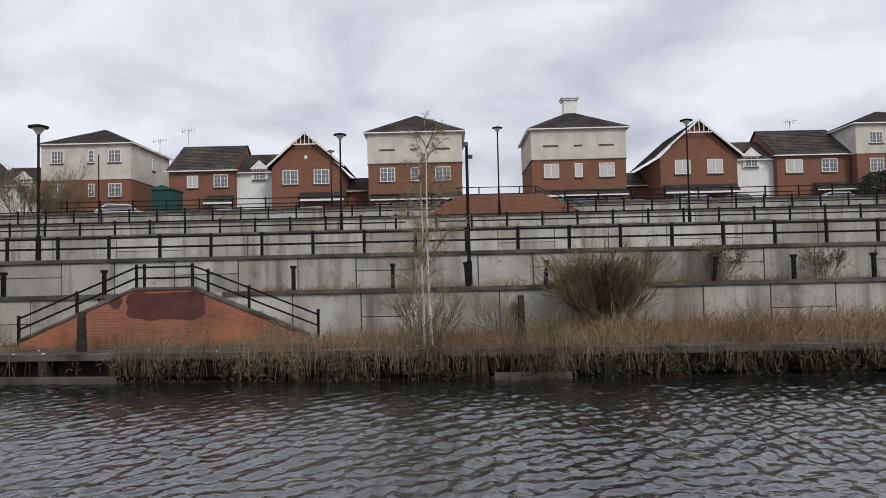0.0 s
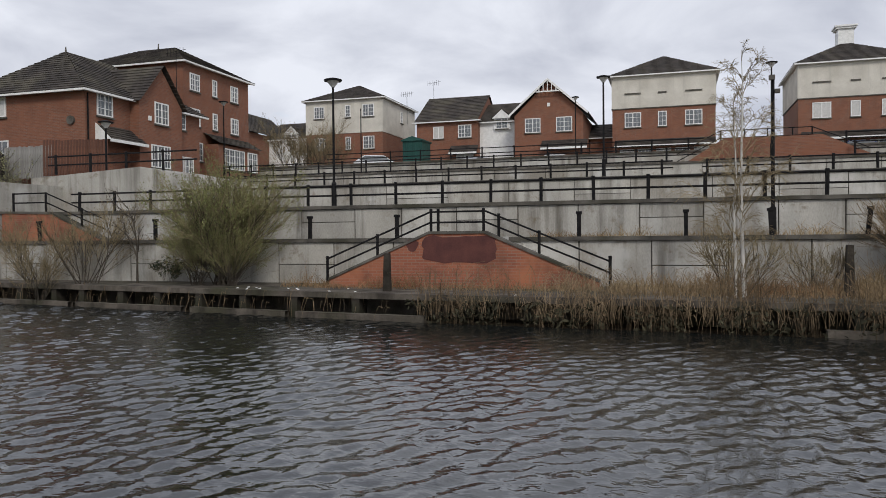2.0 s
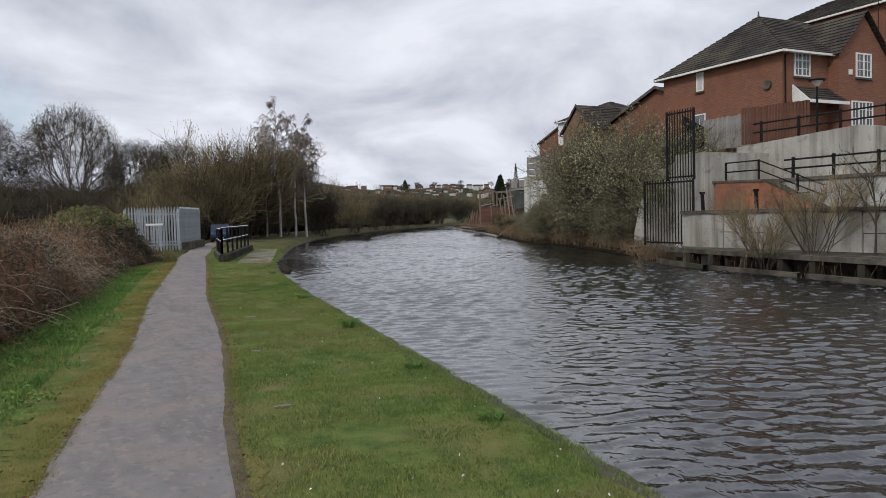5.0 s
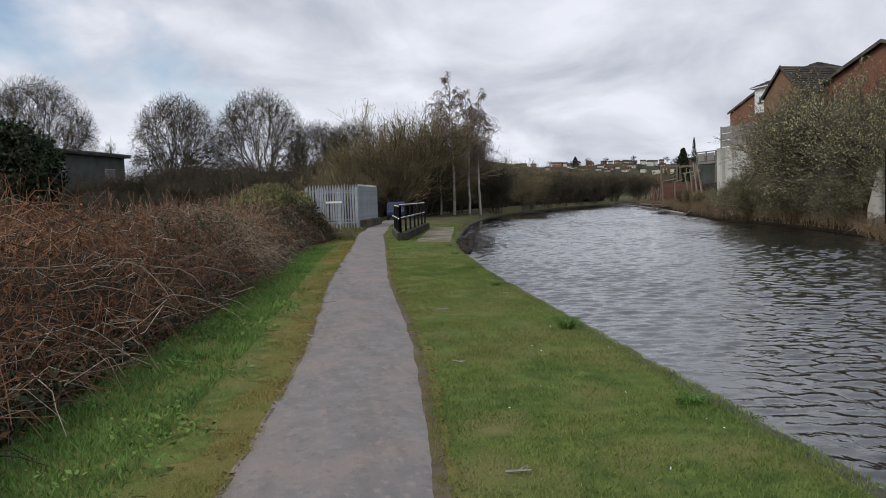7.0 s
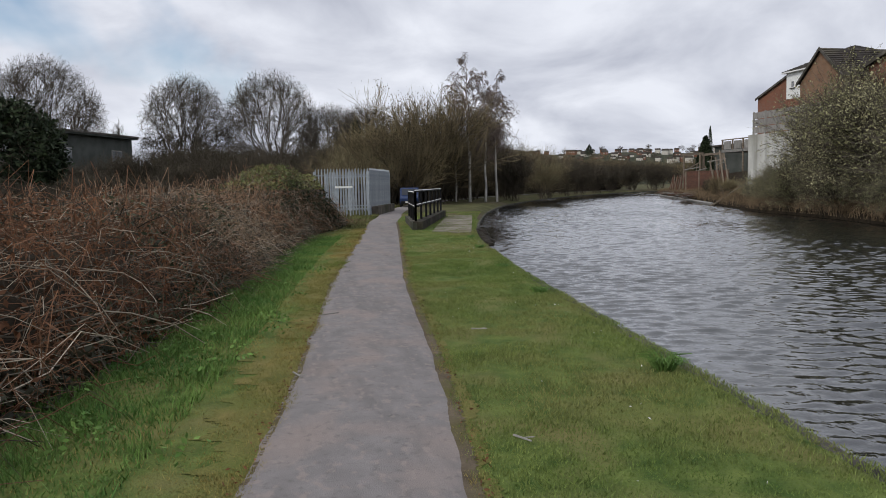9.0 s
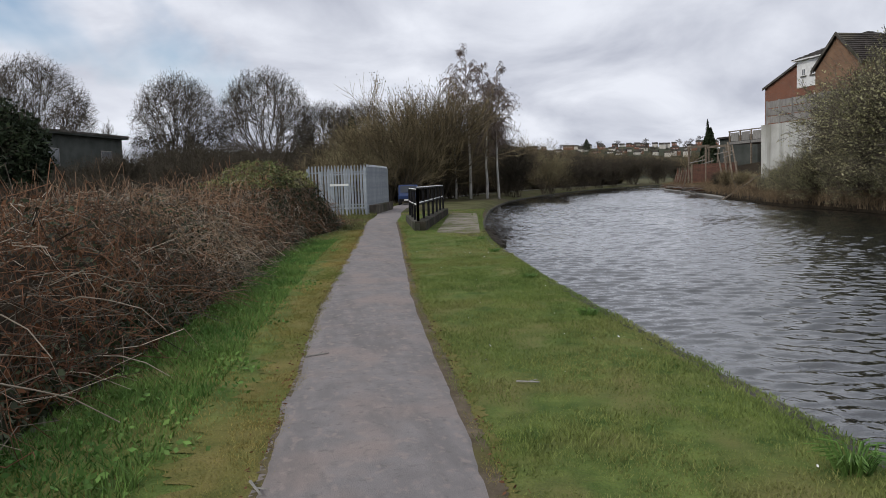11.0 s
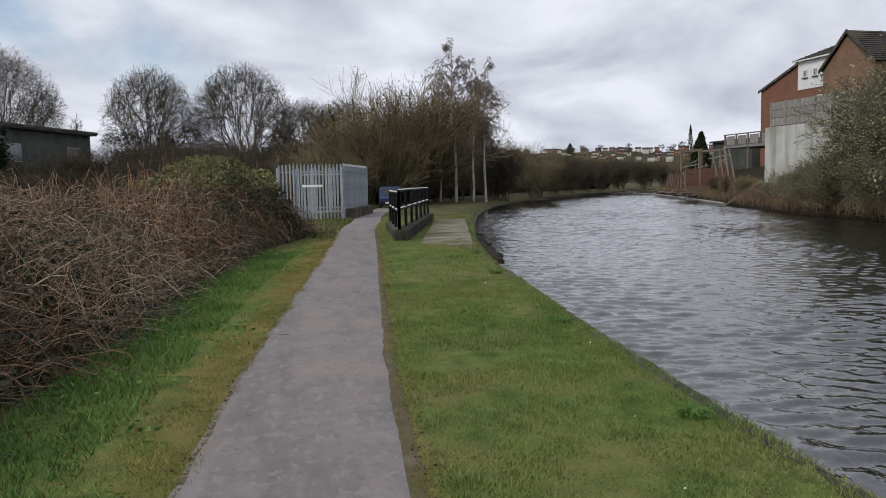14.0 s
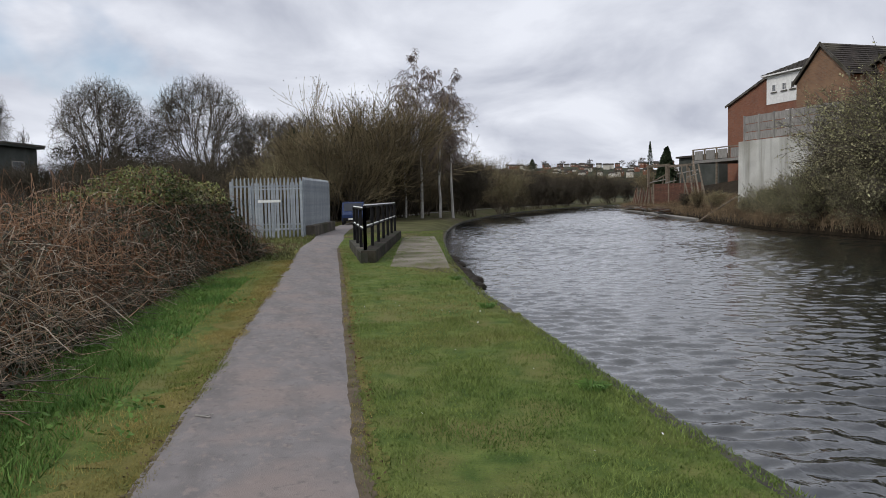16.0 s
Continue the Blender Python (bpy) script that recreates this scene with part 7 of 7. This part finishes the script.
part("withered_leaf", array_mesh("withered_leaf", *leaves(shell(30000, -37, 0, 0.45, 1.05), 0.042, q, long=1.5), "dead_leaf"), None, br, "withered brown leaves")
part("green_leaf", array_mesh("green_leaf", *leaves(shell(30000, -37, 0, 0.02, 0.50), 0.066, q, long=1.2), "bramble_leaf"), None, br, "grey-green bramble leaves")
iv = shell(28000, -36.0, -29.8, 0.72, 1.08)
iv = iv[front(iv[:, 0]) - iv[:, 1] < 2.4]
part("ivy_leaf", array_mesh("ivy_leaf", *leaves(iv[iv[:, 2] > 1.42], 0.055, q, long=1.3), "ivy"), None, br, "yellow-green ivy over the top")
part("mixed_leaf", array_mesh("mixed_leaf", *leaves(shell(20000, -35, -17, 0.25, 1.04), 0.05, q, long=1.3), "bramble_leaf"), None, br, "grey-green leaves among the canes")
iv = shell(30000, -36.5, -29.8, 0.2, 1.05)
iv = iv[front(iv[:, 0]) - iv[:, 1] < 3.0]
part("dark_leaf", array_mesh("dark_leaf", *leaves(iv[iv[:, 2] < 1.72], 0.065, q), "dark_leaf"), None, br, "dark ivy leaves at the end")
bx = q.uniform(-37, 0, 32000)
bb = q.uniform(-0.12, 0.85, 32000)
bl = np.stack([bx, front(bx) - bb, 0.03 + q.uniform(0, 1, 32000) ** 1.3 * (0.24 + 0.55 * np.clip(bb, 0, 1))], axis=1)
part("base_leaf", array_mesh("base_leaf", *leaves(bl, 0.062, q, long=1.3), "bramble_leaf"), None, br, "dark green bramble leaves at the foot")
# tall stray stems above the canes
stv, str_ = [], []
for k in range(120):
    x = q.uniform(-34, -6)
    b = q.uniform(1.0, 4)
    z = float(bramble_top(x, b))
    y = float(front(x)) - b
    L = q.uniform(0.2, 0.7)
    d = q.normal(0, 0.45, 2)
    stv.append([(x, y, z - 0.2), (x + d[0] * L * 0.3, y + d[1] * L * 0.3, z + L * 0.5), (x + d[0] * L * 0.8, y + d[1] * L * 0.8, z + L * 0.85), (x + d[0] * L * 1.5, y + d[1] * L * 1.5, z + L * 0.8)])
    str_.append([0.007, 0.006, 0.005, 0.003])
part("stray_stem", array_mesh("stray_stem", *tubes(stv, str_), "twig"), None, br)


# ---- grass ----
def lawn(name, n_, x0, x1, lo, hi, h, width, mat, label, seed, weight=1.0, skew=1.0):
    """Single grass blades between two lines along the path."""
    q_ = np.random.default_rng(seed)
    x = x0 + (x1 - x0) * q_.uniform(0, 1, n_) ** weight
    a, b = np.array([lo(v) for v in x]), np.array([hi(v) for v in x])
    y = a + (b - a) * q_.uniform(0, 1, n_) ** skew
    patch = np.array([noise.noise(Vector((u * 1.7, w * 1.7, seed))) + 0.6 * noise.noise(Vector((u * 6, w * 6, seed))) for u, w in zip(x, y)])
    hh = h * np.clip(0.8 + 0.8 * patch, 0.25, 2.2) * q_.uniform(0.6, 1.3, n_)
    t = q_.uniform(0, 2 * math.pi, n_)
    w = width * (1 + 0.02 * np.abs(x + 10))
    base = np.stack([x, y, np.full(n_, -0.004)], axis=1)
    side = np.stack([np.cos(t) * w, np.sin(t) * w, np.zeros(n_)], axis=1)
    lean = np.stack([q_.normal(0, 0.5, n_) * hh, q_.normal(0, 0.5, n_) * hh, hh], axis=1)
    v = np.stack([base - side, base + side, base + lean], axis=1).reshape(-1, 3)
    return tagged(new(name, array_mesh(name, v, np.arange(n_ * 3).reshape(-1, 3), mat)), label, "grass", kind="stuff")


lawn("lawn_grass", 190000, -3.5, -24, lambda x: path_y(x) + 0.56, lambda x: near_y(x) - 0.02, 0.030, 0.0034, "blade", "short mown grass between towpath and canal", 101, 1.15)
lawn("lawn_grass", 45000, -24, -48, lambda x: path_y(x) + 0.58, lambda x: near_y(x) - 0.05, 0.032, 0.005, "blade", "short mown grass between towpath and canal", 102)
lawn("verge_grass", 75000, -5, -30, lambda x: float(front(x)) - 0.25, lambda x: float(front(x)) + 0.66 * (path_y(x) - 0.6 - float(front(x))), 0.080, 0.0048, "verge", "lush green verge grass below the brambles", 103, 1.1, 1.7)
lawn("verge_grass", 50000, -5, -34, lambda x: float(front(x)) + 0.1 * (path_y(x) - 0.6 - float(front(x))), lambda x: path_y(x) - 0.55, 0.030, 0.003, "straw", "short yellowing grass along the towpath", 104, 1.1, 0.55)
lawn("verge_grass", 9000, -34, -70, lambda x: path_y(x) - 3.0, lambda x: path_y(x) - 0.6, 0.12, 0.012, "rough_blade", "rough grass by the palisade", 105)
lawn("straw_grass", 60000, -5, -34, lambda x: path_y(x) - 0.58 - 0.62 * (0.45 + 0.7 * abs(noise.noise(Vector((x * 0.7, 0, 3))))), lambda x: path_y(x) - 0.50, 0.026, 0.0032, "straw", "straw-yellow grass along the edge of the towpath", 106, 1.1, 0.8)
lawn("straw_grass", 16000, -5, -30, lambda x: path_y(x) + 0.54, lambda x: path_y(x) + 0.62 + 0.2 * abs(noise.noise(Vector((x * 0.9, 0, 8)))), 0.022, 0.003, "straw", "straw-yellow grass along the edge of the towpath", 107, 1.1, 1.6)
jag = random.Random(61)
for sgn, wide, rough_, mt, zz, lb in ((-1, 0.62, 0.03, "worn_turf", 0.005, "thin straw-yellow turf along the edge of the towpath"), (1, 0.13, 0.03, "worn_turf", 0.005, "thin straw-yellow turf along the edge of the towpath"), (-1, 0.045, 0.03, "fringe", 0.009, "bare brown soil fringe of the towpath"), (1, 0.012, 0.02, "fringe", 0.009, "bare brown soil fringe of the towpath")):
    vs, fs = [], []
    edge_ = 0.55 if sgn < 0 else 0.60
    for i in range(1800):
        x = -2.0 - 0.02 * i
        w = wide * (0.45 + 0.8 * abs(noise.noise(Vector((x * 0.6, sgn, 3)))) + 0.45 * noise.noise(Vector((x * 2.7, sgn, 6))) + 0.3 * noise.noise(Vector((x * 9, sgn, 9))))
        w += jag.uniform(-rough_, rough_)
        vs += [(x, path_y(x) + sgn * (edge_ - 0.10), zz), (x, path_y(x) + sgn * (edge_ + max(0.0, w)), zz)]
        if i:
            fs.append((2 * i - 2, 2 * i, 2 * i + 1, 2 * i - 1) if sgn < 0 else (2 * i - 2, 2 * i - 1, 2 * i + 1, 2 * i))
    tagged(new("grass_verge" if mt == "worn_turf" else "path_fringe", array_mesh("grass_verge", vs, np.array(fs), mt)), lb, "grass" if mt == "worn_turf" else "soil", kind="structure")
qv = np.random.default_rng(131)
cx = qv.uniform(-30, -5, 90)
cy = np.array([float(front(v)) + 0.15 + u * (path_y(v) - 1.0 - float(front(v))) for v, u in zip(cx, qv.uniform(0, 1, 90) ** 1.5)])
cl = np.repeat(np.stack([cx, cy, np.full(90, 0.05)], axis=1), 26, axis=0) + qv.normal(0, 1, (90 * 26, 3)) * np.array([0.11, 0.09, 0.02])
tagged(new("verge_weeds", array_mesh("verge_weeds", *leaves(cl, 0.036, qv, flat=0.5, long=1.2), "verge")), "green broad-leaved weeds in the verge", "weeds", kind="stuff")
# coarse tufts along the water's edge
tx = [-12.98, -9.9, -7.8, -17.3, -20.4, -24.6, -28.0]
for k, x in enumerate(tx):
    q2 = np.random.default_rng(110 + k)
    n_ = 110
    a = q2.uniform(0, 2 * math.pi, n_)
    L = q2.uniform(0.05, 0.16, n_) * (1.0 if k == 0 else 0.5)
    o = q2.uniform(0, 0.09, n_)
    p0 = np.stack([np.cos(a) * o, np.sin(a) * o, np.zeros(n_)], axis=1)
    p1 = p0 + np.stack([np.cos(a) * L * 0.4, np.sin(a) * L * 0.4, L * 0.8], axis=1)
    p2 = p0 + np.stack([np.cos(a) * L * 1.0, np.sin(a) * L * 1.0, L * 0.75], axis=1)
    me = array_mesh("grass_tuft", *tubes(np.stack([p0, p1, p2], axis=1), np.tile([0.004, 0.004, 0.002], (n_, 1))), "verge")
    solid("grass_tuft", me, None, "coarse green grass tuft near the bank edge", "grass tuft", m=pose(x, near_y(x) - 0.32, 0), group="bank tufts")
# fallen leaves and twigs along the path edges
q2 = np.random.default_rng(120)
n_ = 1500
x = q2.uniform(-34, -4, n_)
y = np.array([path_y(v) for v in x]) + np.where(q2.uniform(0, 1, n_) < 0.62, -1, 1) * (0.58 + np.abs(q2.normal(0, 0.06, n_)))
lf = leaves(np.stack([x, y, np.full(n_, 0.02)], axis=1), 0.017, q2, flat=0.8, long=1.5)
tagged(new("fallen_leaves", array_mesh("fallen_leaves", *lf, "dead_leaf")), "dark fallen leaves along the path edges", "leaf litter", kind="stuff")
for x, y, a, L in ((-11.79, 2.01, 20, 0.16), (-14.98, 2.59, 50, 0.17), (-16.3, 1.17, 100, 0.2), (-13.67, 0.8, 15, 0.22), (-20.7, 1.8, 40, 0.15), (-9.0, 1.6, 70, 0.14)):
    g = Shape().rod((0, 0, 0.02), (L, 0, 0.03), 0.008, 0.005, 5).rod((L * 0.5, 0, 0.025), (L * 0.8, 0.05, 0.035), 0.005, 0.003, 4)
    solid("fallen_twig", g, "grey_timber", "pale broken twig lying on the ground", "twig", m=pose(x, y, 0, 0, 0, a), group="fallen twigs")
# daisies
dz = np.stack([q2.uniform(-26, -6, 70), np.zeros(70), np.full(70, 0.045)], axis=1)
dz[:, 1] = [path_y(v) + 0.8 + u * (near_y(v) - path_y(v) - 1.0) for v, u in zip(dz[:, 0], q2.uniform(0, 1, 70))]
tagged(new("daisies", array_mesh("daisies", *leaves(dz, 0.022, q2, flat=0.2, long=1.0), "litter")), "tiny white daisies scattered in the lawn", "flower", kind="stuff")

# ---- litter, posts, odds and ends on the far quay ----
q3 = random.Random(8)
for k in range(20):
    x = q3.choice((q3.uniform(-12.5, -9.2), q3.uniform(-25.3, -23.0), q3.uniform(-9, 2)))
    g = Shape().box(-0.03, 0.03, -0.02, 0.02, 0, 0.02).box(-0.012, 0.036, -0.01, 0.025, 0.018, 0.032)
    solid("litter", g, "litter", "scrap of white litter on the quay", "litter", m=pose(x, far_y(x) + q3.uniform(0.6, 1.6), 0.2, 0, 0, q3.uniform(0, 180)), group="litter on the quay", bevel=0.005)
for x, y, z, h in ((-6.92, 17.6, 0.0, 1.15), (3.4, 18.0, 0.1, 1.2)):
    solid("mooring_post", Shape().prism([(-0.10, 0), (0.10, 0), (0.07, h), (-0.06, h)], "y", -0.08, 0.08), "dark_stone", "dark weathered mooring post on the quay", "post", m=pose(x, y, z), group="mooring posts", bevel=0.01)

# ---- distance ----
hv, hf = [], []
nx_ = 80
for i in range(nx_):
    a = radians(118 + 110 * i / (nx_ - 1))
    for j, (r_d, hh) in enumerate(((400, 0.0), (560, 14), (680, 28), (900, 37), (1600, 32))):
        wob = 1 + 0.22 * math.sin(a * 9) + 0.12 * math.sin(a * 23 + j)
        hv.append((r_d * math.cos(a), 40 + r_d * math.sin(a), hh * wob - 0.2))
    if i:
        b = (i - 1) * 5
        hf += [(b + j, b + j + 1, b + j + 6, b + j + 5) for j in range(4)]
tagged(new("backdrop", array_mesh("backdrop", hv, np.array(hf)[:, ::-1], "hill", True)), "low wooded hill on the horizon", "hill", kind="structure")
far_wall, far_roof = Shape().box(-4, 4, 0, 6, -2, 4.2).mesh("wall", "brick"), None
fr_ = Shape()
courses(fr_, (-4.3, -0.3, 4.2), (4.3, -0.3, 4.2), (-4.3, 3, 6.8), (4.3, 3, 6.8), 5)
courses(fr_, (4.3, 6.3, 4.2), (-4.3, 6.3, 4.2), (4.3, 3, 6.8), (-4.3, 3, 6.8), 5)
far_roof = fr_.mesh("roof", "roof_tile", False)
far_pale = Shape().box(-4, 4, 0, 6, -2, 4.2).mesh("wall", "render")
far_win = Shape().box(-0.7, 0.7, -0.05, 0.02, 0, 1.2).mesh("window", "blind")
rf = random.Random(31)
for k in range(120):
    a = radians(rf.uniform(142, 168))
    rd = rf.uniform(575, 700)
    x, y = rd * math.cos(a), 40 + rd * math.sin(a)
    z = np.interp(rd, [400, 560, 680, 900], [0, 14, 28, 37]) - 0.8
    ob = thing("house", pose(x, y, z, 0, 0, rf.uniform(40, 80)) @ Matrix.Scale(rf.uniform(0.5, 0.65), 4), "small far-off hillside house with a tiled roof", "house", "far hillside houses")
    part("wall", far_wall if k % 2 == 0 else far_pale, None, ob)
    part("roof", far_roof, None, ob)
    for xx in (-2, 2):
        part("window", far_win, None, ob, at=pose(xx, 0, 2.4))
for k in range(90):
    a = radians(rf.uniform(133, 185))
    rd = rf.uniform(420, 700)
    tree("bare_tree", scaled(rd * math.cos(a), 40 + rd * math.sin(a), float(np.interp(rd, [400, 560, 680, 900], [0, 13, 26, 35])) - 0.5, rf.uniform(0, 360), rf.uniform(0.4, 0.7)), far_tree, "far bare tree on the hillside", "far hillside trees")
conifer(pose(-520, 320, 16), 26, 4.0, 4, "tall narrow evergreen on the far hill")
conifer(pose(-560, 240, 16), 15, 8.0, 5, "broad dark evergreen on the far hill")
# factory building on the left skyline
fb = thing("factory_building", pose(-110.7, -17.3, 0.3, 0, 0, -20.5), "long low dark factory with a pale flat roof edge", "building")
part("wall", Shape().box(0, 27, -12, 0, 0, 7.7), "cladding", fb)
part("roof", Shape().box(-0.6, 27.6, -12.6, 0.6, 7.7, 8.05), "cladding", fb)
part("roof_edge", Shape().box(-0.6, 27.6, 0.6, 0.7, 7.9, 8.12), "coping", fb, "pale roof edge")
for k in (0, 2, 4):
    win = part("window", Shape().box(2.4 + k * 5.0, 4.6 + k * 5.0, 0.0, 0.06, 4.3, 6.2), "grey_timber", fb, "grey window frame")
    for a in (2.5, 3.55):
        part("pane", Shape().box(a + k * 5.0, a + 0.95 + k * 5.0, 0.05, 0.08, 4.4, 6.1), "glass", win)
